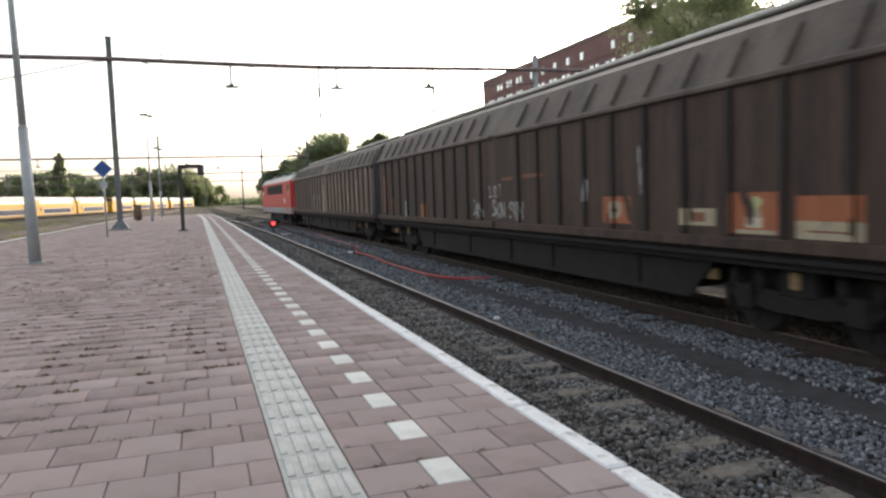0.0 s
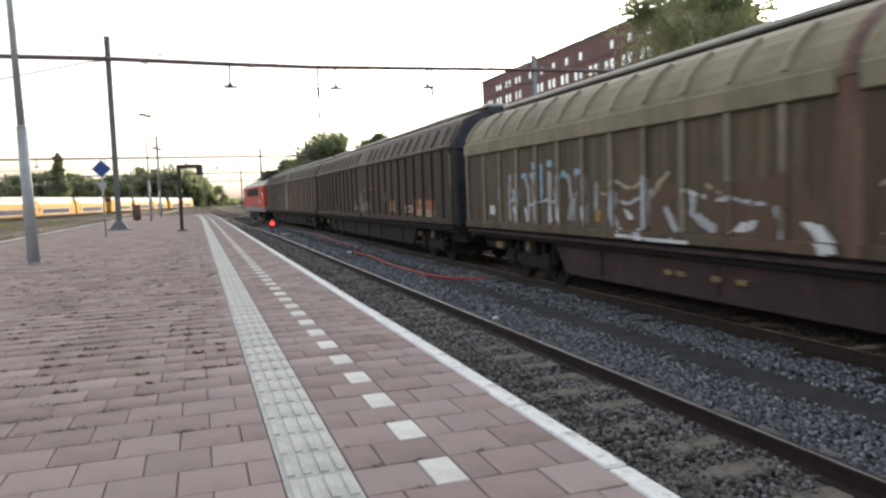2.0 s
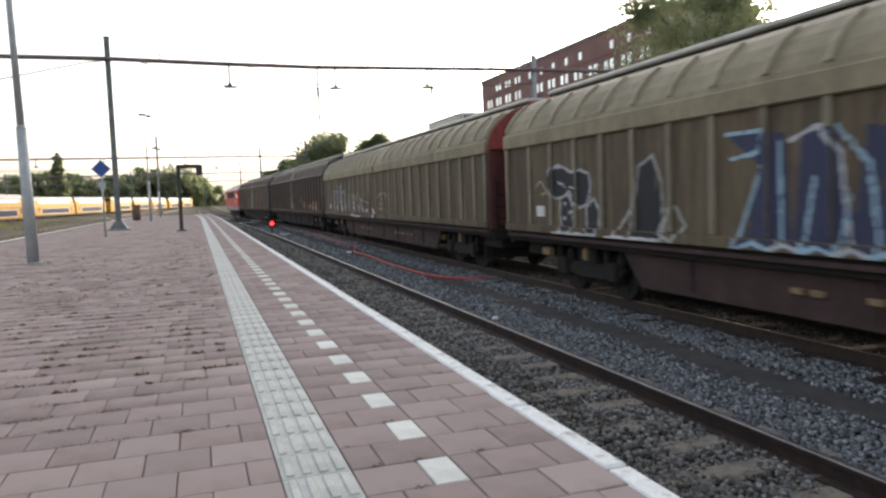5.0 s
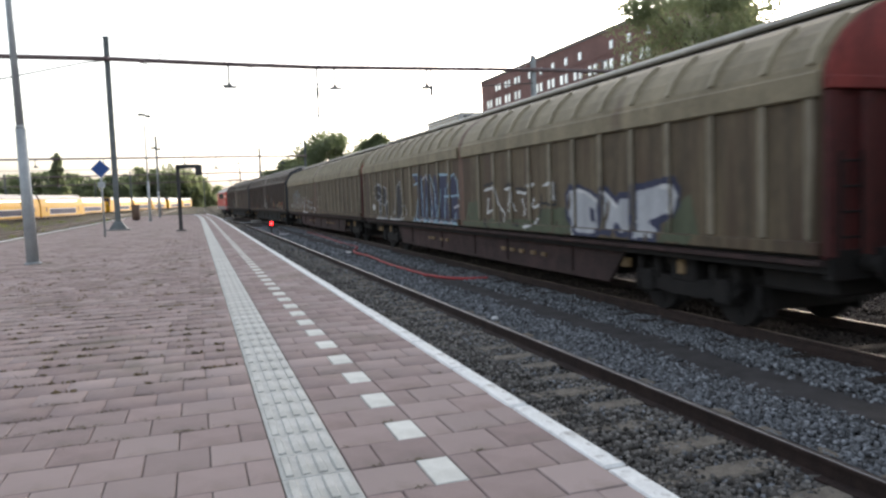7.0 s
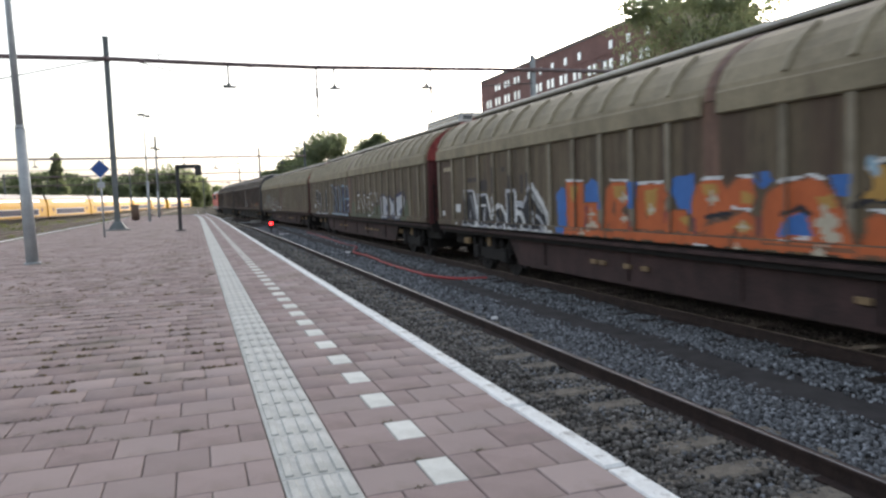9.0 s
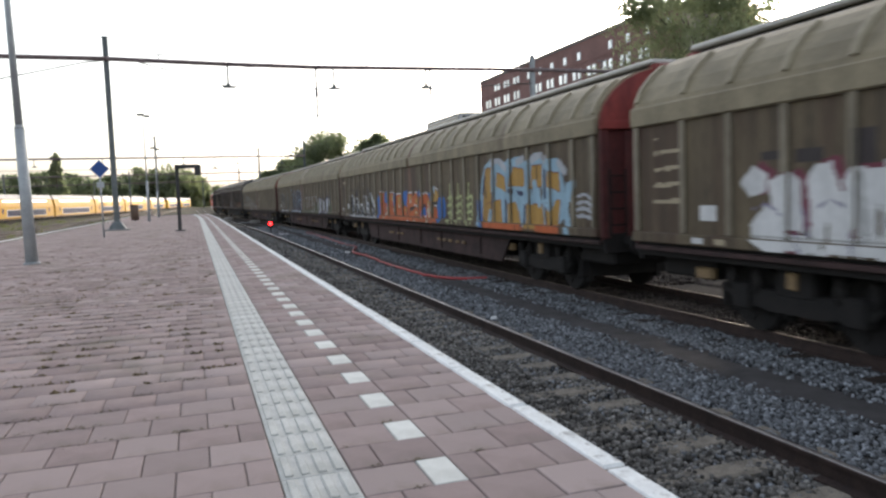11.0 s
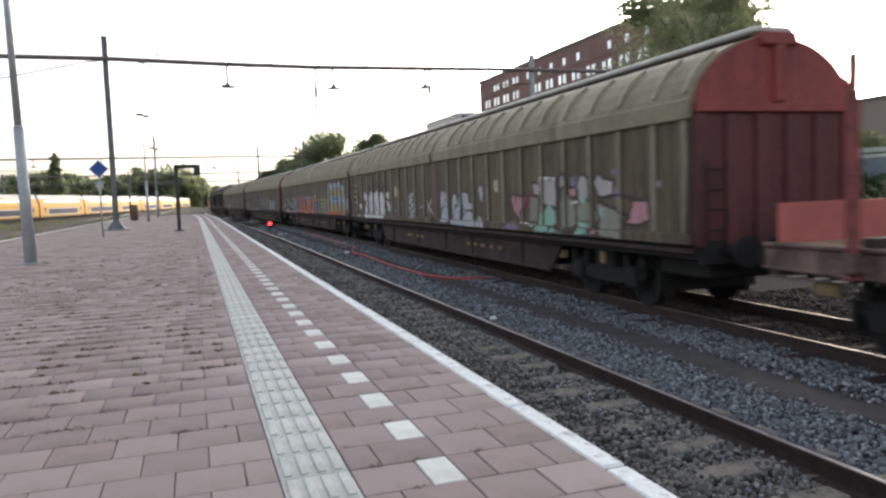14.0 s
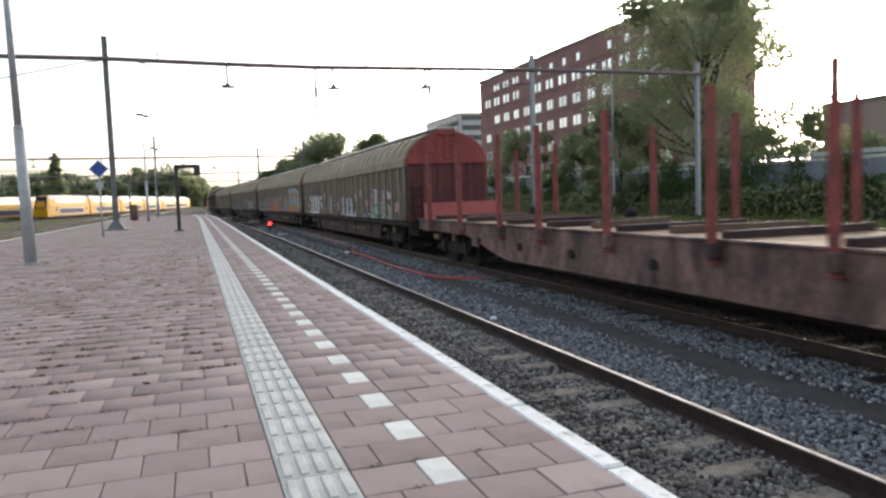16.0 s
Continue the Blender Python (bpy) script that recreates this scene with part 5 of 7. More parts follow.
s.stroke([(12.26, 1.51), (12.26, 1.39)], 0.024, "cream")
s.stroke([(13.55, 1.54), (13.69, 1.53)], 0.0544, "cream")
s.stroke([(13.46, 1.52), (13.65, 1.58)], 0.051, "cream")
s.stroke([(13.56, 1.67), (13.55, 1.44)], 0.051, "cream")
s.stroke([(13.64, 1.37), (13.75, 1.35)], 0.0416, "cream")
s.stroke([(13.57, 1.35), (13.71, 1.39)], 0.039, "cream")
s.stroke([(13.64, 1.46), (13.64, 1.29)], 0.039, "cream")
s.stroke([(13.52, 1.19), (13.60, 1.18)], 0.032, "cream")
s.stroke([(13.46, 1.17), (13.57, 1.21)], 0.03, "cream")
s.stroke([(13.52, 1.27), (13.52, 1.17)], 0.03, "cream")
s.stroke([(12.23, 1.18), (12.28, 1.17)], 0.016, "cream")
s.stroke([(12.19, 1.17), (12.26, 1.19)], 0.015, "cream")
s.stroke([(12.23, 1.22), (12.23, 1.17)], 0.015, "cream")
s.stroke([(7.57, 2.15), (8.20, 2.13)], 0.02, "white")
s.stroke([(9.15, 2.11), (9.61, 2.10)], 0.02, "white")
s.stroke([(9.96, 2.04), (10.59, 2.05)], 0.02, "white")
s.stroke([(11.47, 2.06), (11.86, 2.07)], 0.02, "white")
s.stroke([(12.18, 2.08), (12.43, 2.06)], 0.02, "white")
s.stroke([(12.91, 1.99), (13.35, 2.05), (13.57, 1.99)], 0.02, "white")
s.stroke([(12.95, 1.30), (13.33, 1.34)], 0.02, "white")
s.stroke([(12.08, 1.67), (12.39, 1.66)], 0.02, "white")
s.stroke([(14.14, 1.67), (14.37, 1.65)], 0.02, "white")
s.stroke([(11.39, 1.17), (11.64, 1.17)], 0.02, "white")
s.poly([(13.96, 1.78), (14.14, 1.91), (14.07, 2.08), (14.29, 2.16), (14.52, 2.09), (14.57, 1.91), (14.48, 1.78), (14.29, 1.73)], "gold", "black", 0.025)
s.stroke([(14.10, 2.09), (14.31, 2.18), (14.50, 2.11)], 0.018, "white")
s.stroke([(14.14, 2.16), (14.20, 2.04)], 0.05, "pale_blue")
s.wear(0.06)
s.done(wagon5, "dark letters edged white, then orange letters over blue", scale=1.0, shift_u=0.0)
# fifth wagon, rear: lime lettering and gold letters edged pale blue
s = Spray(15.2, 23.2, 1.17, 2.75)
s.poly([(17.63, 1.19), (17.88, 2.18), (18.15, 2.62), (18.83, 2.81), (19.31, 2.64), (20.09, 2.74), (20.51, 2.55), (20.73, 2.71), (21.08, 2.78), (21.45, 2.58), (21.86, 2.59), (22.12, 2.09), (22.14, 1.49), (21.83, 1.30), (20.32, 1.22)], "pale_blue")
s.poly([(17.87, 1.20), (18.15, 2.55), (18.68, 2.60), (18.54, 1.22)], "gold", "rust", 0.02)
s.poly([(18.75, 2.02), (18.88, 2.45), (19.36, 2.32), (19.40, 1.94)], "gold", "rust", 0.02)
s.poly([(19.57, 2.08), (19.77, 2.53), (20.36, 2.46), (20.40, 2.06)], "gold", "rust", 0.02)
s.poly([(20.60, 1.99), (20.72, 2.51), (21.19, 2.52), (21.22, 2.05)], "gold", "rust", 0.02)
s.poly([(21.41, 2.05), (21.50, 2.36), (21.93, 2.32), (21.96, 1.91)], "gold", "rust", 0.02)
s.poly([(18.09, 1.17), (18.20, 1.73), (19.07, 1.84), (19.17, 1.17)], "gold", "rust", 0.02)
s.poly([(19.37, 1.17), (19.54, 1.73), (20.01, 1.80), (20.17, 1.17)], "gold", "rust", 0.02)
s.poly([(20.32, 1.17), (20.44, 1.73), (21.19, 1.73), (21.28, 1.18)], "gold", "rust", 0.02)
s.poly([(21.35, 1.17), (21.45, 1.76), (21.96, 1.83), (21.85, 1.21)], "gold", "rust", 0.02)
s.stroke([(18.66, 1.95), (18.59, 1.29)], 0.05, "navy")
s.stroke([(19.35, 1.80), (19.33, 1.24)], 0.05, "navy")
s.stroke([(20.46, 2.39), (20.45, 1.86)], 0.05, "navy")
s.stroke([(20.36, 1.66), (20.25, 1.22)], 0.05, "navy")
s.stroke([(21.31, 2.36), (21.30, 1.86)], 0.05, "navy")
s.stroke([(21.31, 1.60), (21.35, 1.22)], 0.05, "navy")
s.stroke([(18.12, 2.33), (17.99, 1.96)], 0.05, "navy")
s.stroke([(19.57, 2.01), (20.24, 1.93)], 0.05, "navy")
s.stroke([(18.83, 2.02), (19.43, 1.87)], 0.09, "pale_blue")
s.stroke([(19.84, 2.01), (20.07, 1.66)], 0.09, "pale_blue")
s.stroke([(20.82, 2.12), (21.06, 1.73)], 0.09, "pale_blue")
s.stroke([(21.71, 1.86), (21.54, 1.67)], 0.09, "pale_blue")
s.stroke([(18.44, 1.51), (18.33, 1.29)], 0.09, "pale_blue")
s.stroke([(18.55, 2.61), (18.91, 2.73), (19.37, 2.49)], 0.08, "silver")
s.stroke([(20.73, 2.62), (21.14, 2.70), (21.39, 2.54)], 0.08, "silver")
s.stroke([(21.91, 2.49), (22.14, 2.33)], 0.08, "silver")
s.stroke([(20.00, 2.60), (20.30, 2.66)], 0.08, "silver")
s.stroke([(17.78, 1.73), (17.87, 1.20)], 0.08, "blue")
s.stroke([(18.14, 1.17), (20.17, 1.17)], 0.12, "orange")
s.stroke([(21.02, 1.21), (21.85, 1.21)], 0.1, "orange")
s.stroke([(22.27, 2.03), (22.15, 1.61), (22.26, 1.17)], 0.1, "pale_blue")
s.stroke([(22.50, 2.09), (22.37, 1.79)], 0.06, "pale_blue")
s.stroke([(22.60, 1.85), (22.87, 1.89), (23.18, 1.80)], 0.03, "silver")
s.stroke([(22.59, 1.73), (22.86, 1.77), (23.18, 1.69)], 0.03, "silver")
s.stroke([(22.58, 1.61), (22.86, 1.64), (23.17, 1.57)], 0.03, "silver")
s.stroke([(22.57, 1.50), (22.85, 1.51), (23.16, 1.46)], 0.03, "silver")
s.stroke([(15.57, 2.23), (15.49, 1.17)], 0.035, "lime")
s.stroke([(15.41, 1.86), (15.81, 1.93), (15.85, 1.80)], 0.035, "lime")
s.stroke([(15.38, 1.66), (15.79, 1.73), (15.83, 1.60)], 0.035, "lime")
s.stroke([(15.36, 1.46), (15.76, 1.53), (15.80, 1.40)], 0.035, "lime")
s.stroke([(15.33, 1.25), (15.74, 1.33), (15.78, 1.20)], 0.035, "lime")
s.stroke([(16.23, 2.22), (16.16, 1.17)], 0.035, "lime")
s.stroke([(16.08, 1.86), (16.47, 1.92), (16.50, 1.79)], 0.035, "lime")
s.stroke([(16.06, 1.66), (16.44, 1.73), (16.48, 1.60)], 0.035, "lime")
s.stroke([(16.03, 1.47), (16.42, 1.54), (16.46, 1.41)], 0.035, "lime")
s.stroke([(16.01, 1.27), (16.39, 1.34), (16.43, 1.21)], 0.035, "lime")
s.stroke([(17.01, 2.20), (16.94, 1.18)], 0.035, "lime")
s.stroke([(16.87, 1.86), (17.23, 1.92), (17.26, 1.79)], 0.035, "lime")
s.stroke([(16.85, 1.67), (17.21, 1.73), (17.24, 1.61)], 0.035, "lime")
s.stroke([(16.83, 1.48), (17.19, 1.54), (17.22, 1.42)], 0.035, "lime")
s.stroke([(16.80, 1.28), (17.16, 1.35), (17.20, 1.23)], 0.035, "lime")
s.wear(0.1)
s.done(wagon5, "lime lettering and gold letters edged pale blue", scale=1.0, shift_u=0.0)
# sixth wagon: white bubble letters, silver bubbles, pastel letters
s = Spray(0.3, 22.6, 1.17, 2.7)
s.rect(3.31, 3.69, 2.21, 2.36, "soot")
s.rect(4.10, 4.37, 2.10, 2.51, "soot")
s.rect(4.71, 4.86, 2.41, 2.54, "soot")
s.rect(5.02, 5.38, 2.13, 2.37, "soot")
s.rect(5.63, 5.91, 2.16, 2.35, "soot")
s.rect(5.99, 6.21, 2.21, 2.37, "soot")
s.rect(2.77, 3.07, 2.26, 2.35, "soot")
s.poly([(2.51, 2.01), (2.75, 2.23), (2.97, 2.11), (2.94, 1.89), (2.68, 1.85)], "maroon", "maroon", 0.05)
s.poly([(3.00, 2.03), (3.36, 2.12), (3.50, 2.00), (3.51, 1.45), (3.22, 1.44), (3.05, 1.72)], "maroon", "maroon", 0.05)
s.poly([(2.70, 1.49), (2.95, 1.75), (3.22, 1.62), (3.41, 1.17), (2.94, 1.17), (2.73, 1.33)], "maroon", "maroon", 0.05)
s.poly([(3.58, 2.04), (3.70, 2.20), (3.92, 2.22), (4.03, 1.91), (4.25, 1.75), (4.20, 1.38), (3.66, 1.36)], "maroon", "maroon", 0.05)
s.poly([(3.60, 1.45), (3.74, 1.70), (3.91, 1.80), (4.09, 1.72), (4.16, 1.23), (3.72, 1.17)], "maroon", "maroon", 0.05)
s.poly([(4.05, 1.99), (4.21, 2.13), (4.57, 2.12), (4.58, 1.37), (4.27, 1.36)], "maroon", "maroon", 0.05)
s.poly([(4.57, 2.21), (4.92, 2.23), (4.98, 1.83), (4.82, 1.69), (4.56, 1.39)], "maroon", "maroon", 0.05)
s.poly([(4.46, 1.29), (4.77, 1.75), (5.02, 1.83), (5.11, 1.63), (5.07, 1.20), (4.46, 1.18)], "maroon", "maroon", 0.05)
s.poly([(5.10, 1.86), (5.24, 2.09), (5.43, 2.18), (5.63, 2.10), (5.80, 1.85), (5.42, 1.56), (5.07, 1.52)], "maroon", "maroon", 0.05)
s.poly([(5.05, 1.32), (5.24, 1.59), (5.50, 1.81), (5.79, 1.88), (5.98, 1.76), (6.03, 1.51), (5.83, 1.17), (5.05, 1.17)], "maroon", "maroon", 0.05)
s.poly([(5.94, 1.97), (6.20, 2.13), (6.44, 2.16), (6.55, 2.07), (6.51, 1.93), (6.41, 1.88), (6.20, 1.97)], "maroon", "maroon", 0.05)
s.poly([(6.02, 1.82), (6.38, 1.83), (6.58, 1.70), (6.65, 1.56), (6.55, 1.46), (6.42, 1.47), (6.24, 1.67)], "maroon", "maroon", 0.05)
s.poly([(2.37, 1.98), (2.62, 2.20), (2.85, 2.08), (2.81, 1.86), (2.55, 1.82)], "white")
s.poly([(2.87, 2.00), (3.24, 2.10), (3.38, 1.97), (3.40, 1.41), (3.09, 1.40), (2.92, 1.69)], "white")
s.poly([(2.57, 1.46), (2.82, 1.72), (3.10, 1.59), (3.29, 1.17), (2.81, 1.17), (2.59, 1.29)], "white")
s.poly([(3.46, 2.01), (3.59, 2.17), (3.81, 2.19), (3.92, 1.88), (4.15, 1.72), (4.10, 1.34), (3.55, 1.32)], "white")
s.poly([(3.49, 1.42), (3.63, 1.67), (3.80, 1.77), (3.99, 1.69), (4.06, 1.19), (3.61, 1.17)], "white")
s.poly([(3.95, 1.96), (4.11, 2.11), (4.48, 2.09), (4.49, 1.34), (4.17, 1.32)], "white")
s.poly([(4.48, 2.19), (4.83, 2.20), (4.90, 1.80), (4.73, 1.66), (4.47, 1.36)], "white")
s.poly([(4.36, 1.26), (4.68, 1.72), (4.93, 1.80), (5.03, 1.60), (4.99, 1.17), (4.36, 1.17)], "white")
s.poly([(5.02, 1.84), (5.16, 2.07), (5.36, 2.16), (5.55, 2.08), (5.72, 1.83), (5.34, 1.54), (4.99, 1.49)], "white")
s.poly([(4.97, 1.29), (5.16, 1.57), (5.42, 1.79), (5.72, 1.86), (5.91, 1.73), (5.97, 1.49), (5.76, 1.17), (4.97, 1.17)], "white")
s.poly([(5.87, 1.94), (6.14, 2.10), (6.38, 2.14), (6.49, 2.05), (6.45, 1.91), (6.35, 1.86), (6.14, 1.94)], "white")
s.poly([(5.95, 1.79), (6.32, 1.80), (6.52, 1.68), (6.60, 1.53), (6.49, 1.43), (6.35, 1.44), (6.17, 1.64)], "white")
s.poly([(2.62, 1.35), (4.47, 1.36), (5.91, 1.36), (5.77, 1.17), (2.81, 1.17)], "white")
s.stroke([(3.62, 1.69), (3.80, 1.78), (3.99, 1.69)], 0.014, "lilac")
s.stroke([(3.39, 1.69), (3.47, 1.34)], 0.014, "lilac")
s.stroke([(4.93, 1.80), (5.14, 1.72)], 0.014, "lilac")
s.stroke([(5.30, 2.13), (5.28, 1.33)], 0.014, "lilac")
s.stroke([(4.09, 1.40), (4.12, 1.21)], 0.014, "lilac")
s.stroke([(3.29, 1.37), (3.42, 1.17)], 0.014, "lilac")
s.stroke([(2.60, 1.65), (2.82, 1.73), (3.10, 1.60)], 0.014, "lilac")
s.stroke([(5.38, 1.79), (5.18, 1.59)], 0.014, "lilac")
s.stroke([(5.02, 1.53), (4.92, 1.32)], 0.014, "lilac")
s.blob(4.56, 1.55, 0.07, 0.09, "lilac")
s.stroke([(4.17, 2.03), (4.25, 1.40)], 0.03, "grey")
s.stroke([(2.59, 1.32), (4.36, 1.33), (5.84, 1.33)], 0.018, "grey")
s.rect(1.58, 1.93, 1.50, 1.70, "white")
s.rect(1.49, 1.71, 1.17, 1.25, "white")
s.rect(1.94, 2.16, 1.17, 1.26, "bone")
s.stroke([(0.57, 2.71), (1.15, 2.72)], 0.03, "bone")
s.stroke([(0.56, 2.47), (1.14, 2.49)], 0.03, "bone")
s.stroke([(0.55, 2.23), (1.13, 2.25)], 0.03, "bone")
s.stroke([(0.54, 1.99), (1.12, 2.01)], 0.03, "bone")
s.stroke([(0.52, 1.75), (1.11, 1.77)], 0.03, "bone")
s.blob(7.43, 2.12, 0.15, 0.17, "cream", "rust", 0.03)
s.blob(7.43, 2.13, 0.045, 0.045, "rust")
s.stroke([(7.15, 1.80), (7.02, 1.61), (7.23, 1.45), (7.47, 1.50)], 0.022, "lilac")
s.stroke([(7.52, 1.81), (7.64, 1.46)], 0.022, "lilac")
s.stroke([(7.75, 1.79), (7.98, 1.76), (7.86, 1.47)], 0.022, "lilac")
s.stroke([(8.13, 1.73), (8.25, 1.48)], 0.022, "lilac")
s.stroke([(9.01, 1.92), (9.41, 2.01), (9.03, 1.82), (9.49, 1.87), (8.99, 1.72), (9.49, 1.73), (8.97, 1.57), (9.41, 1.63), (9.03, 1.48)], 0.03, "silver")
s.stroke([(9.16, 1.40), (9.58, 1.54), (9.20, 1.30), (9.57, 1.30)], 0.035, "silver")
s.stroke([(9.25, 2.02), (9.49, 1.99)], 0.05, "grey")
s.stroke([(9.53, 1.73), (9.49, 1.48)], 0.04, "grey")
s.stroke([(10.24, 1.59), (10.45, 1.64), (10.65, 1.57), (10.79, 1.68)], 0.016, "silver")
s.stroke([(10.98, 1.78), (11.16, 1.42)], 0.025, "silver")
s.stroke([(11.47, 1.82), (11.10, 1.65), (11.51, 1.43)], 0.025, "silver")
s.rect(11.81, 11.96, 1.65, 2.27, "maroon")
s.poly([(12.22, 1.69), (12.28, 2.01), (12.52, 2.13), (12.75, 2.03), (12.85, 1.82), (12.51, 1.72), (12.32, 1.51)], "silver", "soot", 0.035)
s.poly([(12.23, 1.30), (12.35, 1.59), (12.63, 1.85), (12.87, 1.81), (13.04, 1.60), (13.02, 1.20), (12.38, 1.17)], "silver", "soot", 0.035)
s.poly([(13.20, 1.81), (13.35, 2.00), (13.55, 1.98), (13.64, 1.79), (13.70, 1.65), (13.64, 1.37), (13.22, 1.30)], "silver", "soot", 0.035)
s.poly([(13.26, 1.34), (13.39, 1.61), (13.69, 1.72), (13.80, 1.56), (13.80, 1.27), (13.26, 1.18)], "silver", "soot", 0.035)
s.poly([(13.83, 1.39), (13.83, 1.80), (13.97, 2.00), (14.19, 2.05), (14.44, 1.95), (14.52, 1.76), (14.72, 1.76), (14.80, 1.61), (14.44, 1.48)], "silver", "soot", 0.035)
s.poly([(13.89, 1.29), (14.06, 1.45), (14.44, 1.57), (14.87, 1.49), (14.93, 1.31), (14.76, 1.21), (14.01, 1.17)], "silver", "soot", 0.035)
s.poly([(14.99, 1.26), (15.08, 1.44), (15.29, 1.45), (15.40, 1.25), (15.01, 1.19)], "silver", "soot", 0.035)
s.poly([(15.16, 2.08), (15.30, 2.19), (15.46, 2.15), (15.50, 1.90), (15.34, 1.67), (15.23, 1.88)], "silver", "soot", 0.035)
s.poly([(13.22, 1.31), (14.98, 1.33), (15.58, 1.29), (15.58, 1.17), (13.23, 1.17)], "silver")
s.stroke([(12.26, 1.51), (12.51, 1.64), (12.82, 1.64)], 0.016, "soot")
s.stroke([(13.45, 1.66), (13.70, 1.72)], 0.016, "soot")
s.stroke([(14.00, 1.93), (14.01, 1.20)], 0.03, "lilac")
s.stroke([(13.88, 1.50), (14.19, 1.57), (14.52, 1.56)], 0.014, "soot")
s.stroke([(14.52, 1.76), (14.40, 1.83)], 0.014, "soot")
s.blob(16.29, 2.12, 0.12, 0.15, "cream")
s.blob(16.29, 2.12, 0.045, 0.05, "rust")
s.poly([(16.74, 1.17), (17.17, 1.35), (17.62, 1.22), (17.52, 1.17)], "lilac")
s.poly([(19.82, 2.19), (20.09, 2.26), (20.13, 1.85), (19.85, 1.81)], "lilac")
s.poly([(21.19, 2.27), (21.36, 2.31), (21.36, 2.18)], "lilac")
s.poly([(19.29, 1.17), (19.09, 1.17), (19.30, 1.25), (19.47, 1.17)], "lilac")
s.poly([(21.32, 2.00), (21.54, 1.96), (21.49, 1.80), (21.27, 1.80)], "lilac")
s.poly([(17.12, 1.83), (17.34, 1.96), (17.63, 1.86), (17.90, 1.91), (17.86, 1.64), (17.50, 1.38), (17.25, 1.56)], "pink", "soot", 0.05)
s.poly([(17.90, 1.87), (18.15, 2.00), (18.14, 1.69), (17.86, 1.60)], "maroon")
s.poly([(18.20, 2.15), (18.54, 2.14), (18.56, 1.86), (18.26, 1.89)], "pale_mauve", "soot", 0.05)
s.poly([(18.58, 2.23), (19.25, 2.20), (19.27, 1.64), (18.68, 1.69)], "pale_mauve", "soot", 0.05)
s.poly([(18.49, 1.37), (18.94, 1.72), (19.18, 1.57), (19.26, 1.18), (18.42, 1.17)], "mint")
s.poly([(18.10, 1.87), (18.46, 1.82), (18.37, 1.38), (18.05, 1.37)], "taupe")
s.poly([(19.38, 2.12), (19.46, 2.29), (19.66, 2.29), (19.71, 2.06), (19.46, 1.92)], "pale_mauve", "soot", 0.05)
s.poly([(19.48, 1.84), (19.95, 1.89), (20.01, 1.34), (19.54, 1.26)], "taupe")
s.poly([(20.07, 2.09), (20.23, 2.25), (20.55, 2.18), (20.57, 1.79), (20.09, 1.81)], "pale_mauve", "soot", 0.05)
s.poly([(20.13, 1.82), (20.40, 1.88), (20.31, 1.60)], "mint")
s.poly([(20.08, 1.42), (20.43, 1.37), (20.50, 1.18), (20.08, 1.17)], "mint")
s.poly([(20.05, 1.70), (20.54, 1.77), (20.59, 1.45), (20.08, 1.39)], "taupe")
s.poly([(20.63, 2.10), (20.85, 2.25), (21.00, 2.14), (21.30, 2.12), (21.28, 1.83), (20.85, 1.83)], "pale_mauve", "soot", 0.05)
s.poly([(19.76, 2.00), (20.05, 2.03), (20.06, 1.85), (19.80, 1.81)], "pink", "soot", 0.05)
s.poly([(19.38, 1.85), (19.58, 1.89), (19.53, 1.72)], "pink", "soot", 0.05)
s.poly([(20.57, 1.24), (20.81, 1.35), (20.81, 1.17), (20.57, 1.17)], "pink", "soot", 0.05)
s.poly([(20.68, 1.65), (20.90, 1.73), (21.45, 1.57), (21.59, 1.17), (20.99, 1.17), (20.73, 1.44)], "taupe")
s.poly([(20.73, 1.61), (20.95, 1.66), (20.91, 1.44)], "mint")
s.poly([(21.89, 1.78), (22.28, 1.79), (22.30, 1.47), (22.06, 1.39), (21.66, 1.38), (21.76, 1.57)], "pink", "soot", 0.05)
s.stroke([(20.95, 1.72), (21.41, 1.63), (21.79, 1.51)], 0.03, "soot")
s.stroke([(18.88, 1.17), (19.16, 1.31), (19.47, 1.27)], 0.03, "soot")
s.stroke([(19.84, 1.17), (20.10, 1.28), (20.45, 1.17)], 0.03, "soot")
s.stroke([(20.85, 1.83), (21.49, 1.86), (21.90, 1.80)], 0.03, "soot")
s.stroke([(20.50, 1.17), (20.85, 1.45), (20.73, 1.65)], 0.03, "soot")
s.stroke([(19.33, 2.22), (19.31, 1.41)], 0.03, "soot")
s.stroke([(21.58, 1.47), (21.66, 1.17)], 0.03, "soot")
s.stroke([(17.71, 1.32), (18.29, 1.29)], 0.02, "white")
s.stroke([(19.87, 1.73), (20.08, 1.76)], 0.02, "white")
s.stroke([(18.66, 2.23), (19.20, 2.20)], 0.02, "white")
s.blob(18.84, 1.23, 0.12, 0.05, "mint")
s.blob(20.27, 1.23, 0.12, 0.06, "mint")
s.rect(22.53, 22.66, 1.97, 2.08, "silver")
s.wear(0.1)
s.done(wagon6, "white bubble letters and pastel pink, mint and cream graffiti", scale=1.0, shift_u=0.0)


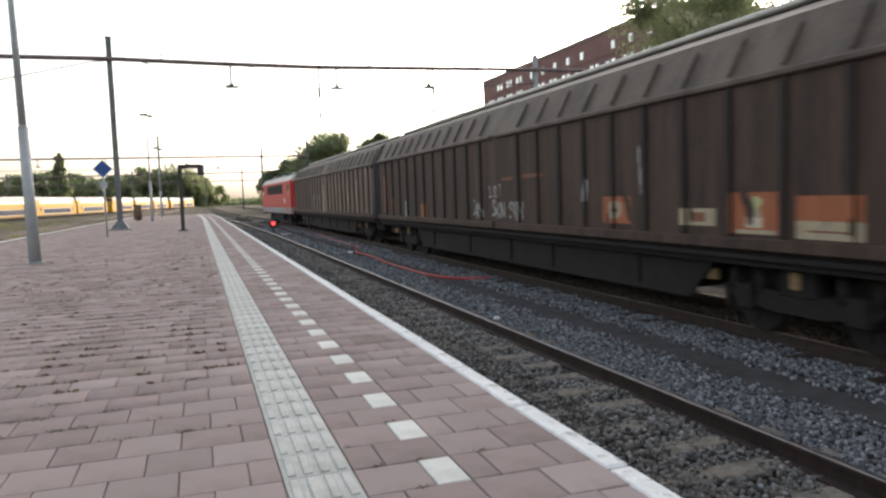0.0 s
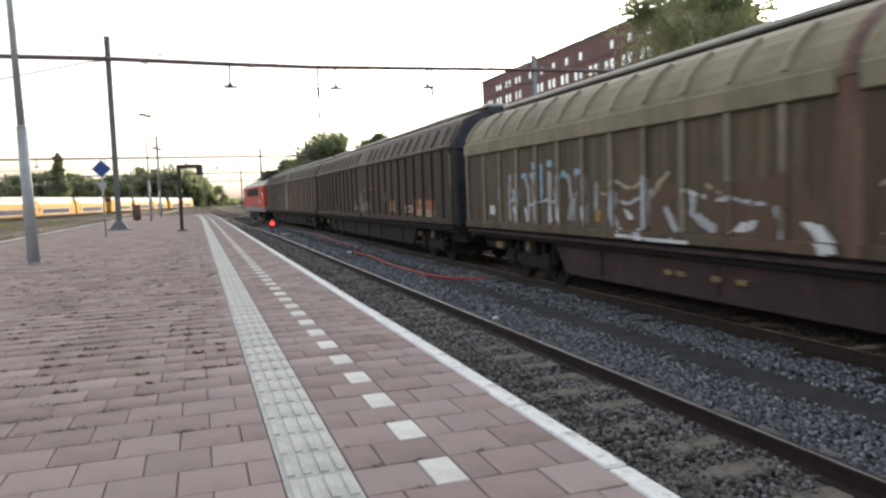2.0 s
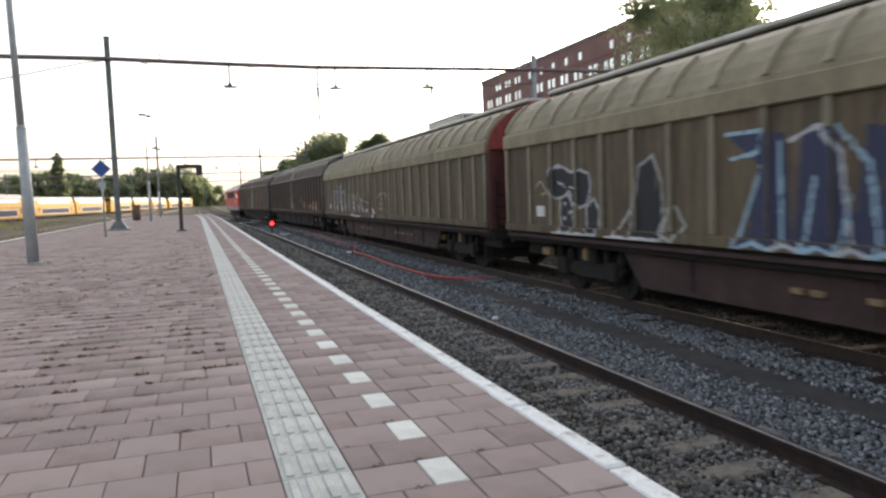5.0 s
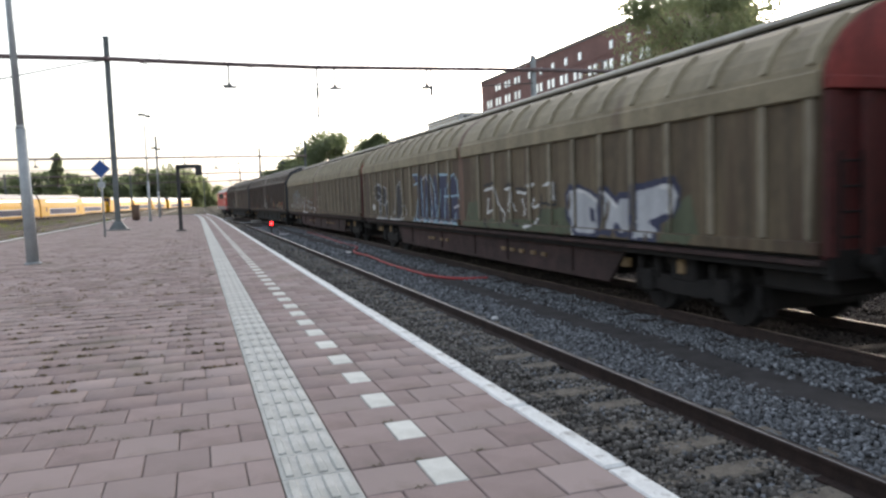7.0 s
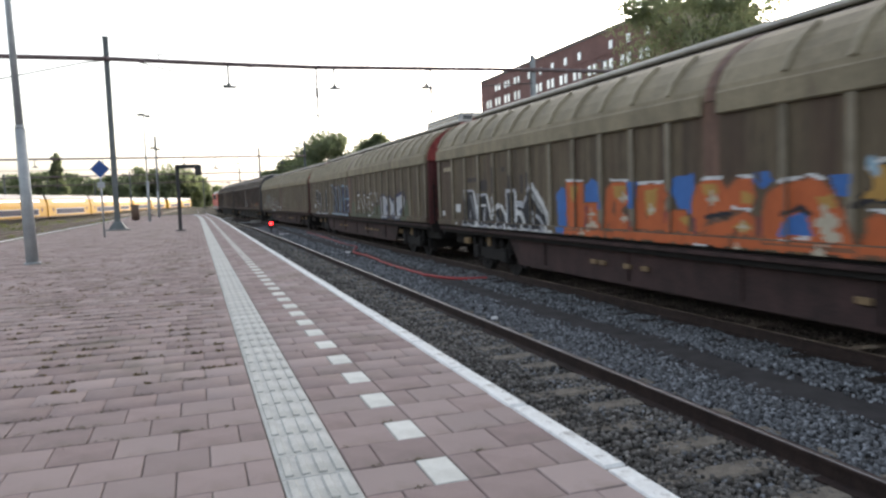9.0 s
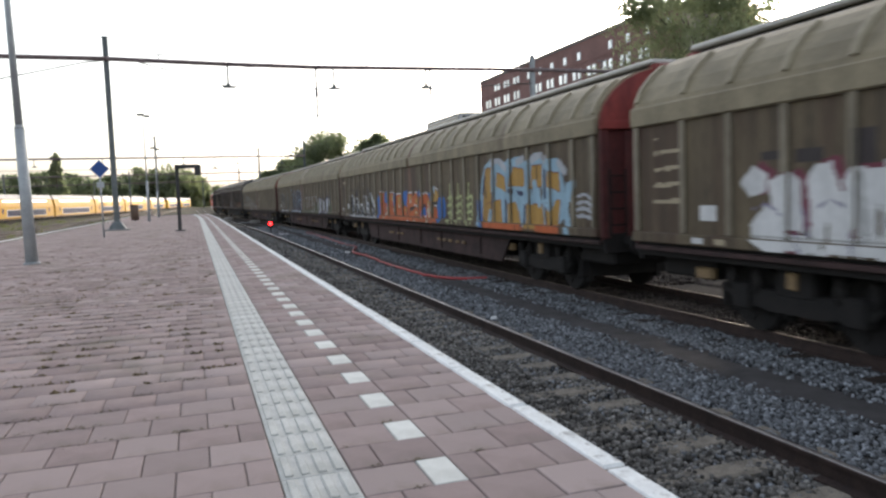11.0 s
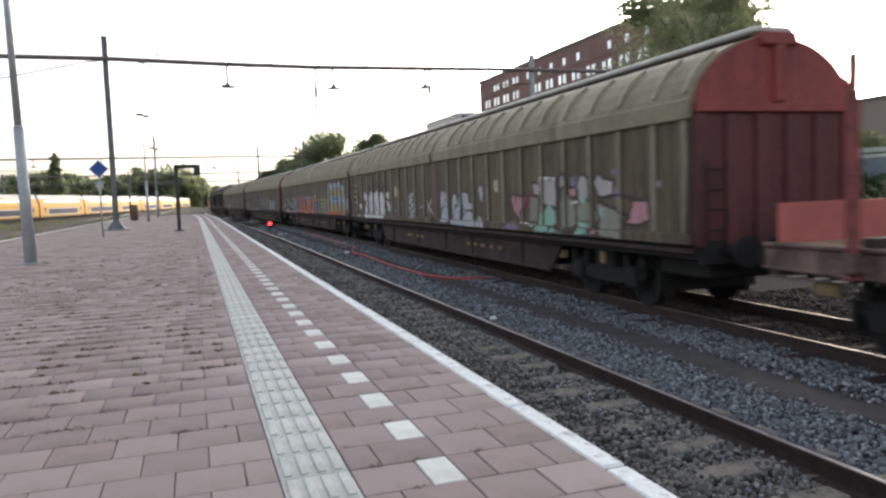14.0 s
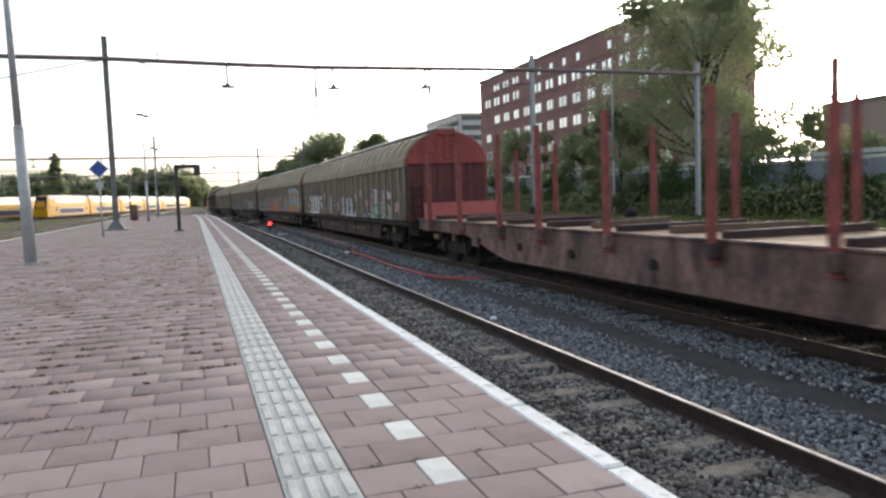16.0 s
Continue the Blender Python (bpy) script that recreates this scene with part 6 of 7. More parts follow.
# ---- stake wagon ----
def stake_wagon():
    L0, L1 = -24.0, 0.0      # from rear to front headstock
    w = thing("stake_wagon", "empty rusty flat wagon with tall red stakes", "flat wagon", group="goods train")
    for d in (-1, 1):
        pl = bmesh.new()
        side_plate(pl, [(L0, 0.95), (-20.0, 0.92), (-17.4, 0.46), (-6.9, 0.46), (-6.2, 0.53), (-5.2, 0.74), (-4.2, 0.92), (L1, 0.95), (L1, 1.24), (L0, 1.24)], d * 1.32, d * 1.38)
        beam = part("side_beam", pl, FLAT_S, w, "rust-stained maroon fish-belly side beam")
        part("top_flange", box(d * 1.28, d * 1.43, L0, L1, 1.22, 1.26, bevel=0.008), FLAT_S, beam)
        fl = bmesh.new()
        for (ya, za), (yb, zb) in (((-20.0, 0.92), (-17.4, 0.46)), ((-17.4, 0.46), (-6.9, 0.46)), ((-6.9, 0.46), (-6.2, 0.53)), ((-6.2, 0.53), (-5.2, 0.74)), ((-5.2, 0.74), (-4.2, 0.92)), ((-4.2, 0.92), (0, 0.95))):
            side_plate(fl, [(ya, za), (yb, zb), (yb, zb + 0.03), (ya, za + 0.03)], d * 1.28, d * 1.42)
        part("bottom_flange", fl, FLAT_S, beam)
        for y in (-1.37, -3.94, -6.55, -8.55, -11.12, -13.75, -15.74, -18.3, -20.9):
            y += 0.47 if d > 0 else 0.0
            st = bmesh.new()
            bx(st, d * 1.43, d * 1.55, y - 0.058, y + 0.058, 0.98, 2.9, bevel=0.02)
            bx(st, d * 1.445, d * 1.535, y - 0.042, y + 0.042, 2.9, 3.26)
            sp = part("stake", st, STAKE, w, "worn red steel stake")
            part("stake_socket", box(d * 1.38, d * 1.562, y - 0.068, y + 0.068, 1.0, 1.22, bevel=0.015), FLAT_S, sp)
            part("stake_foot", box(d * 1.38, d * 1.575, y - 0.085, y + 0.085, 0.93, 0.96, bevel=0.01), STAKE, sp)
        for y in (-2.0, -5.0, -7.4, -9.7, -12.3):
            part("lashing_ring", rod(bmesh.new(), (d * 1.38, y, 0.8), (d * 1.43, y, 0.8), 0.09, n=10), UNDER_K, beam, "dark lashing ring")
        for y, lab in ((-4.6, 0.35), (-7.6, 0.25)):
            part("data_panel", box(d * 1.381, d * 1.386, y - lab, y + lab * 0.4, 0.66, 0.86), FADED, beam, "faded stained data panel")
    part("cross_frame", box(-1.3, 1.3, L0 + 0.05, L1 - 0.05, 1.02, 1.19), UNDER, w)
    pm = box(-0.63, 0.63, -0.29, 0.29, 1.19, 1.245, bevel=0.008)
    first = part("deck_plank", pm, DECK, w)
    first.matrix_basis = pose(-0.64, -0.4, 0)
    for i in range(39):
        for x in (-0.64, 0.64):
            if i or x > 0:
                share("deck_plank", first.data, w, pose(x, -0.4 - i * 0.6, random.gauss(0, 0.004)))
    for y in (-1.37, -3.94, -6.55, -8.55, -11.12, -13.75, -15.74, -18.3, -20.9):
        part("bolster", box(-1.28, 1.28, y - 0.09, y + 0.09, 1.24, 1.36, bevel=0.015), UNDER, w, "dark steel cross bolster")
    for y0, a in ((-2.6, 20), (-5.4, -25), (-9.4, 18), (-12.4, -15)):
        db = part("timber_bearer", box(-1.1, 1.1, -0.07, 0.07, 1.25, 1.37, bevel=0.015), BEARER, w, "loose weathered timber bearer")
        db.matrix_basis = pose(0.1, y0, 0, 0, 0, a)
    for y, x in ((-8.1, 0.9), (-3.2, 1.0)):
        wn_ = bmesh.new()
        rod(wn_, (x - 0.12, y, 1.45), (x + 0.12, y, 1.45), 0.1, n=12)
        bx(wn_, x - 0.14, x + 0.14, y - 0.05, y + 0.05, 1.26, 1.42)
        part("lashing_winch", wn_, UNDER_K, w, "dark strap winch")
    hb = bmesh.new()
    side = [(-1.24, 1.24), (1.24, 1.24), (1.24, 1.73), (-1.24, 1.73)]
    extrude_profile(hb, side, -0.12, -0.06)
    bmesh.ops.recalc_face_normals(hb, faces=hb.faces)
    hbp = part("headboard", hb, PINKRED, w, "faded red folding end board")
    for x in (-1.0, 0.0, 1.0):
        part("hinge", box(x - 0.05, x + 0.05, -0.05, 0.02, 1.2, 1.5), RED_END, hbp)
    part("tail_lamp_plate", rod(bmesh.new(), (-1.1, 0.02, 1.05), (-1.1, 0.07, 1.05), 0.09, n=12), SIGNW, w, "round pale lamp disc")
    buffers(w, 0.0, 1, FLAT_S)
    buffers(w, -24.0, -1, FLAT_S)
    bogie(w, -2.3, True)
    bogie(w, -21.7, True)
    return w


stake = stake_wagon()


# ---- locomotive ----
def locomotive():
    w = thing("locomotive", "red electric locomotive with cream roof and grey skirt", "locomotive", group="goods train")
    h = 8.4
    b = bmesh.new()
    for z0, z1, mi in ((0.95, 1.45, 1), (1.45, 3.35, 0)):
        bx(b, -1.45, 1.45, -h + 0.35, h - 0.35, z0, z1, bevel=0.04, mi=mi)
    for d in (-1, 1):
        extrude_profile(b, [(-1.2, 1.0), (1.2, 1.0), (1.2, 2.3), (-1.2, 2.3)], d * (h - 0.4), d * h)
        extrude_profile(b, [(-1.15, 2.3), (1.15, 2.3), (1.15, 3.3), (-1.15, 3.3)], d * (h - 0.4), d * (h - 0.15))
    bmesh.ops.recalc_face_normals(b, faces=b.faces)
    body = part("body", b, [LOCO_R, LOCO_G], w)
    r = bmesh.new()
    extrude_profile(r, [(-1.42, 3.35), (-1.1, 3.72), (1.1, 3.72), (1.42, 3.35)], -h + 0.4, h - 0.4)
    bmesh.ops.recalc_face_normals(r, faces=r.faces)
    roof = part("roof", r, CREAM, w, "cream roof")
    for y in (-5, 0, 5):
        part("roof_box", box(-0.7, 0.7, y - 1.2, y + 1.2, 3.72, 3.95, bevel=0.04), LOCO_G, roof)
    for y in (-5.5, 5.5):
        pb = bmesh.new()
        hi = 5.0 if y < 0 else 4.2
        for x in (-0.5, 0.5):
            rod(pb, (x, y - 0.9, 4.0), (x * 0.6, y + 0.7, (4.0 + hi) / 2), 0.03, n=6)
            rod(pb, (x * 0.6, y + 0.7, (4.0 + hi) / 2), (x, y - 0.3, hi), 0.025, n=6)
        rod(pb, (-0.85, y - 0.3, hi), (0.85, y - 0.3, hi), 0.03, n=6)
        part("pantograph", pb, UNDER_K, roof, "dark pantograph")
    for d in (-1, 1):
        x0, x1 = d * 1.45, d * 1.462
        part("window_band", box(x0, x1, -4.4, 4.4, 2.45, 3.15, bevel=0.004), UNDER_K, body, "dark grille and window band")
        for y in (-7.2, 7.2):
            part("cab_window", box(x0, x1, y - 0.4, y + 0.4, 2.4, 3.1, bevel=0.004), WINDOW, body)
        for y in (-6.2, 6.2):
            part("cab_door", box(x0, x1, y - 0.35, y + 0.35, 1.1, 3.1, bevel=0.004), LOCO_R, body)
        part("emblem", box(x0, x1, -5.5, -5.0, 1.75, 2.1, bevel=0.004), SIGNW, body, "small pale emblem plate")
        ye = d * (h - 0.15)
        part("windscreen", box(-1.0, 1.0, ye, ye + 0.012 * d, 2.45, 3.1), WINDOW, body)
        for x in (-0.85, 0.85):
            part("lamp", rod(bmesh.new(), (x, d * h, 1.45), (x, d * (h + 0.03), 1.45), 0.1, n=12), SIGNW, body)
    for d in (-1, 1):
        buffers(w, d * (h - 0.02), d, UNDER_K)
        bogie(w, d * 4.6, False)
    part("under_tank", box(-1.2, 1.2, -2.6, 2.6, 0.35, 0.95, bevel=0.06), UNDER_K, w)
    return w


loco = locomotive()


# ---- yellow double-deck trains ----
def deck_car(label, cab=0):
    c = thing("double_deck_car", label, "passenger train", group="yellow double-deck trains")
    h = 13.2
    prof = [(-1.3, 0.35), (1.3, 0.35), (1.4, 0.6), (1.4, 2.5), (1.12, 3.8), (0.75, 4.5), (-0.75, 4.5), (-1.12, 3.8), (-1.4, 2.5), (-1.4, 0.6)]
    b = bmesh.new()
    y0, y1 = -h + (2.2 if cab < 0 else 0), h - (2.2 if cab > 0 else 0)
    extrude_profile(b, prof, y0, y1)
    bmesh.ops.recalc_face_normals(b, faces=b.faces)
    body = part("body", b, YELLOW, c)
    rb = bmesh.new()
    extrude_profile(rb, [(-1.16, 3.78), (-0.78, 4.54), (0.78, 4.54), (1.16, 3.78)], y0, y1)
    bmesh.ops.recalc_face_normals(rb, faces=rb.faces)
    part("roof", rb, TROOF, c, "pale grey roof")
    if cab:
        nb = bmesh.new()
        d = cab
        a = [nb.verts.new((x, d * (h - 2.2), z)) for x, z in prof]
        m_ = [nb.verts.new((x * 0.96, d * (h - 1.3), 0.35 + (z - 0.35) * 0.95)) for x, z in prof]
        e = [nb.verts.new((x * 0.87, d * h, 0.4 + (z - 0.35) * 0.5)) for x, z in prof]
        for p, q in ((a, m_), (m_, e)):
            for i in range(len(p)):
                nb.faces.new((p[i], p[(i + 1) % len(p)], q[(i + 1) % len(q)], q[i]))
        nb.faces.new(e)
        bmesh.ops.recalc_face_normals(nb, faces=nb.faces)
        nose = part("nose", nb, YELLOW, c, "sloping yellow cab nose")
        wb = bmesh.new()
        q = [wb.verts.new(p) for p in ((-1.12, d * (h - 0.15), 1.95), (1.12, d * (h - 0.15), 1.95), (0.9, d * (h - 1.35), 4.15), (-0.9, d * (h - 1.35), 4.15))]
        q2 = [wb.verts.new(v.co + Vector((0, 0.2 * d, 0.14))) for v in q]
        wb.faces.new(q2)
        for i in range(4):
            wb.faces.new((q[i], q[(i + 1) % 4], q2[(i + 1) % 4], q2[i]))
        bmesh.ops.recalc_face_normals(wb, faces=wb.faces)
        part("windscreen", wb, TBLUE, nose, "large dark windscreen")
    for s in (-1, 1):
        x0, x1 = s * 1.4, s * 1.412
        part("window_band", box(x0, x1, y0 + 4.4, y1 - 4.4, 0.95, 1.9), TBLUE, body, "dark blue window band")
        part("window_frame", box(x0, s * 1.406, y0 + 4.2, y1 - 4.2, 0.84, 2.02), TROOF, body, "pale window surround")
        ub = bmesh.new()
        lean = 0.28 / 1.3
        q = [ub.verts.new((s * (1.4 - lean * (z - 2.5)), y, z)) for y, z in ((y0 + 3, 3.2), (y1 - 3, 3.2), (y1 - 3, 3.58), (y0 + 3, 3.58))]
        q2 = [ub.verts.new(v.co + Vector((s * 0.015, 0, 0.004))) for v in q]
        ub.faces.new(q2)
        for i in range(4):
            ub.faces.new((q[i], q[(i + 1) % 4], q2[(i + 1) % 4], q2[i]))
        bmesh.ops.recalc_face_normals(ub, faces=ub.faces)
        part("upper_window_band", ub, WINDOW, body, "glossy sloping upper window band")
        for y in (y0 + 2.6, y1 - 2.6):
            part("door", box(x0, x1, y - 0.65, y + 0.65, 0.6, 2.4), YELLOW, body)
            part("door_window", box(x1, s * 1.418, y - 0.35, y + 0.35, 1.4, 2.2), TBLUE, body)
        part("sill_stripe", box(x0, x1, y0, y1, 0.4, 0.55), TBLUE, body)
    for y in (-9.5, 9.5):
        bg = bmesh.new()
        for s in (-1, 1):
            bx(bg, s * 1.0 - 0.1, s * 1.0 + 0.1, y - 1.6, y + 1.6, 0.2, 0.6, bevel=0.05)
            for w in (-1.2, 1.2):
                rod(bg, (s * 0.7, y + w, 0.46), (s * 0.84, y + w, 0.46), 0.46, n=16)
        part("bogie", bg, UNDER_K, c, "dark bogie")
    return c


car = deck_car("yellow double-deck train car with blue window bands")
cab_car = deck_car("yellow double-deck cab car with dark windscreen", cab=-1)
cab_car_f = deck_car("yellow double-deck cab car with dark windscreen", cab=1)
SLOPE = 0.151
HEAD = -math.degrees(math.atan(SLOPE))


def far_line(y, off=0.0):
    return pose(-28.8 + SLOPE * (y - 150.5) - off, y, RAIL - 0.05, 0, 0, HEAD)


moving = [cab_car] + [copy_thing(car, pose(0, 0, 0)) for _ in range(4)] + [cab_car_f]
for i in range(7):
    src = cab_car if i % 4 == 3 else car
    copy_thing(src, far_line(158 + i * 27.6 + (i // 3) * 4, 9.0))
for i in range(6):
    copy_thing(car, far_line(196 + i * 27.4, 18.0))
car.matrix_basis = far_line(362, 9.0)


# ---- masts, portals and wires ----
def mast(x, y, h, base, m_=MASTM, w=0.24, foot=True):
    t = thing("catenary_mast", "tall grey steel overhead line mast", "mast", pose(x, y, base), group="overhead line masts")
    b = bmesh.new()
    bx(b, -w / 2, w / 2, -w / 2, -w / 2 + 0.03, 0.3, h)
    bx(b, -w / 2, w / 2, w / 2 - 0.03, w / 2, 0.3, h)
    bx(b, -0.02, 0.02, -w / 2 + 0.03, w / 2 - 0.03, 0.3, h)
    part("shaft", b, m_, t)
    if foot:
        f = bmesh.new()
        bmesh.ops.create_cone(f, cap_ends=True, segments=4, radius1=0.62, radius2=0.24, depth=0.42, matrix=Matrix.Translation((0, 0, 0.21)) @ Matrix.Rotation(math.pi / 4, 4, "Z"))
        part("foot", f, MASTM, t, "flared steel foot")
        part("base_plate", box(-0.55, 0.55, -0.5, 0.5, -0.02, 0.06, bevel=0.01), CONC, t)
    part("cap", box(-w / 2 - 0.02, w / 2 + 0.02, -w / 2 - 0.02, w / 2 + 0.02, h, h + 0.04), m_, t)
    return t


PY = 36.3
mast(-4.55, PY, 9.2, 0.0)
mast(17.8, PY, 9.85, -1.0, STEEL, foot=False)
mast(29.05, PY, 9.7, -1.0, STEEL, foot=False)


def portal(y, xs, zs, hangers, r=0.11):
    """A beam through the points (x, z), with what hangs from it and stands on it."""
    p = thing("portal_beam", "brown steel overhead line portal beam with hangers", "portal beam", pose(0, y, 0), group="portal beams")
    b = bmesh.new()
    for x0, z0, x1, z1 in zip(xs, zs, xs[1:], zs[1:]):
        rod(b, (x0, 0, z0), (x1, 0, z1), r, n=8)
    part("beam", b, BEAMM, p)
    for x, drop, kind in hangers:
        z = float(np.interp(x, xs, zs))
        h = bmesh.new()
        if kind == "up":
            rod(h, (x, 0, z), (x, 0, z + drop), 0.03, n=6)
            rod(h, (x - 0.3, 0, z + drop), (x + 0.3, 0, z + drop), 0.03, n=6)
        else:
            rod(h, (x, 0, z), (x, 0, z - drop), 0.055, n=6)
            if kind == "bracket":
                rod(h, (x - 0.28, 0, z - drop), (x + 0.34, 0, z - drop), 0.065, n=6)
                rod(h, (x - 0.1, 0, z - drop + 0.1), (x + 0.12, 0, z - drop + 0.1), 0.07, n=6)
            if kind == "long":
                rod(h, (x - 0.4, 0, z - drop * 0.9), (x + 0.12, 0, z - drop * 0.9), 0.03, n=6)
                rod(h, (x, 0, z - drop * 0.55), (x, 0, z - drop * 0.4), 0.08, n=8)
        part("hanger", h, MASTM, p)
    return p


portal(PY - 0.16, (-22, -4.55, 1, 5.4, 12.4, 17.7, 29.2), (8.24, 8.18, 8.03, 7.96, 8.01, 8.05, 8.02),
       ((1.0, 1.12, "bracket"), (5.4, 2.75, "long"), (6.32, 1.08, "bracket"), (11.35, 1.0, "bracket"), (11.6, 2.55, "long"),
        (-2.2, 0.3, "up"), (3.2, 0.3, "up"), (8.1, 0.3, "up"), (12.95, 0.7, "up"), (15.1, 0.3, "up"), (22.2, 0.6, "up"), (24.5, 0.25, "up")))
for x, h in ((-5.5, 11.2), (7.9, 8.6), (14.2, 9.6)):
    mast(x, 104, h + (0 if x < 0 else 0.9), 0.0 if x < -50 else -1.0, w=0.26, foot=False)
portal(104 - 0.17, (-40, 14.4), (7.55, 7.3), ((-20, 1, "bracket"), (-12, 1, "bracket"), (-2, 1, "bracket"), (2, 1.5, "bracket"), (5, 1, "bracket"), (11, 1, "bracket")), 0.12)
for x in (-38, -14, 9.0, 18):
    mast(x, 172, 9.5, -1.0, w=0.28, foot=False)
portal(172 - 0.18, (-60, 18), (7.7, 7.7), ((-30, 1, "bracket"), (-22, 1, "bracket"), (-6, 1, "bracket"), (2, 1, "bracket"), (12, 1, "bracket")), 0.13)
for x in (-60, -30, 2.0, 22):
    mast(x, 250, 10, -1.0, w=0.32, foot=False)
portal(250 - 0.2, (-80, 22), (8, 8), ((-40, 1, "bracket"), (-10, 1, "bracket"), (10, 1, "bracket")), 0.15)

wires = thing("overhead_wires", "thin dark overhead contact and carrier wires", "wires", kind="structure")
for x, z in ((1.0, 8.3), (6.3, 8.2), (11.3, 8.2), (-12, 8.3)):
    for top in (0, 1):
        pts = []
        for a, b in ((PY, 104), (104, 172), (172, 250)):
            for u in np.linspace(0, 1, 7)[:-1]:
                y = a + (b - a) * u
                sx = shift(y) if 0 < x < 9 else 0
                zz = z - 1.4 + (1.15 + 0.9 * (2 * u - 1) ** 2 if top else 0)
                pts.append((x + sx, y, zz - 0.2))
        tube("wire", pts, 0.014, WIRE, wires)
tube("cross_span_wire", [(-3.1, PY - 0.1, 8.05), (1.0, PY - 0.1, 6.95), (3.7, PY - 0.1, 6.9), (6.3, PY - 0.1, 6.88), (11.3, PY - 0.1, 6.92), (17.7, PY - 0.1, 7.3)], 0.028, WIRE, wires)
tube("stay_wire", [(1.8, PY - 0.1, 7.95), (4.2, PY - 0.1, 7.4), (6.3, PY - 0.1, 6.92)], 0.02, WIRE, wires)
tube("stay_wire", [(-12.5, PY - 0.1, 6.5), (-9.0, PY - 0.1, 7.2), (-5.5, PY - 0.1, 8.0), (-4.6, PY - 0.1, 8.1)], 0.028, WIRE, wires)
tube("registration_arm", [(24.8, PY - 0.1, 8.05), (25.6, PY - 0.1, 8.1), (26.3, PY - 0.1, 8.55)], 0.05, STEEL, wires)
tube("cross_span_wire", [(-30, 90, 5.5), (-5.5, 104, 5.9), (7.9, 104, 5.7), (14.2, 104, 5.8)], 0.03, WIRE, wires)


def lamp_pole(x, y, h, r0, r1, head):
    t = thing("lamp_post", "tapered light grey platform lamp post", "lamp post", pose(x, y, 0), group="platform lamp posts")
    b = bmesh.new()
    rod(b, (0, 0, 0), (0, 0, h * 0.38), r0, r0 * 0.8, n=14)
    rod(b, (0, 0, h * 0.38), (0, 0, h * 0.39), r0 * 0.8, r1 * 1.25, n=14)
    rod(b, (0, 0, h * 0.39), (0, 0, h), r1 * 1.2, r1 * 0.8, n=14)
    part("pole", b, STEEL, t)
    part("base_ring", rod(bmesh.new(), (0, 0, 0), (0, 0, 0.04), r0 * 1.35, n=16), STEEL, t)
    if head:
        hb_ = bmesh.new()
        bx(hb_, -0.4, 0.12, -0.14, 0.14, h, h + 0.16, bevel=0.04)
        bx(hb_, 0.1, 0.45, -0.14, 0.14, h - 0.12, h + 0.05, bevel=0.04)
        part("lamp_head", hb_, MASTM, t, "flat grey floodlight heads")
    return t


lamp_pole(-4.33, 14.96, 7.6, 0.125, 0.065, False).matrix_basis = pose(-4.33, 14.96, 0, 0, -0.9, 0)
lamp_pole(-4.05, 54.0, 7.45, 0.10, 0.05, True)
lamp_pole(-4.1, 69.7, 6.2, 0.09, 0.05, True)

lamp_pole(32, 51, 11.7, 0.12, 0.07, False).matrix_basis = pose(32, 51, -1.05)

# blue diamond sign
t = thing("diamond_sign", "blue diamond sign with white rim on a slim grey post", "sign", pose(-4.32, 28.4, 0))
part("post", rod(bmesh.new(), (0, 0, 0), (0, 0, 2.95), 0.035, n=10), STEEL, t)
for nme, r, y, m_ in (("rim", 0.36, -0.045, SIGNW), ("face", 0.325, -0.06, SIGNB)):
    b = bmesh.new()
    extrude_profile(b, [(-r, 2.62), (0, 2.62 - r), (r, 2.62), (0, 2.62 + r)], y, y + 0.02)
    bmesh.ops.recalc_face_normals(b, faces=b.faces)
    part(nme, b, m_, t)
part("small_plate", box(-0.13, 0.13, -0.05, -0.035, 1.9, 2.12), STEEL, t, "pale plate under the diamond")

# black departure signal post
t = thing("signal_post", "black angular post with a hanging signal box", "signal", pose(-1.59, 31.3, 0))
b = bmesh.new()
bx(b, -0.075, 0.075, -0.075, 0.075, 0, 2.78, bevel=0.012)
bx(b, -0.075, 0.9, -0.075, 0.075, 2.7, 2.86, bevel=0.012)
part("frame", b, BLACK, t)
part("signal_box", box(0.72, 1.0, -0.12, 0.12, 2.38, 2.84, bevel=0.02), BLACK, t)
part("foot", box(-0.2, 0.2, -0.2, 0.2, 0, 0.05, bevel=0.01), BLACK, t)

# waste bin
t = thing("waste_bin", "dark brown round platform waste bin", "bin", pose(-5.3, 58.5, 0))
part("drum", rod(bmesh.new(), (0, 0, 0.06), (0, 0, 1.12), 0.29, 0.29, n=18), BEARER, t)
part("rim", rod(bmesh.new(), (0, 0, 1.12), (0, 0, 1.2), 0.31, n=18), UNDER, t)
part("stand", rod(bmesh.new(), (0, 0, 0), (0, 0, 0.2), 0.1, n=10), BLACK, t)

# dwarf signal with a red light
t = thing("dwarf_signal", "low black ground signal showing a red light", "signal", pose(3.8, 48, -1.02))
b = bmesh.new()
bx(b, -0.05, 0.05, -0.05, 0.05, 0, 0.4)
bx(b, -0.2, 0.2, -0.11, 0.11, 0.38, 0.86, bevel=0.03)
part("housing", b, BLACK, t)
part("red_lens", rod(bmesh.new(), (0, -0.15, 0.65), (0, -0.11, 0.65), 0.10, n=16), REDLAMP, t, "glowing red lens")
part("hood", rod(bmesh.new(), (0, -0.12, 0.8), (0, -0.24, 0.8), 0.03, n=8), BLACK, t)

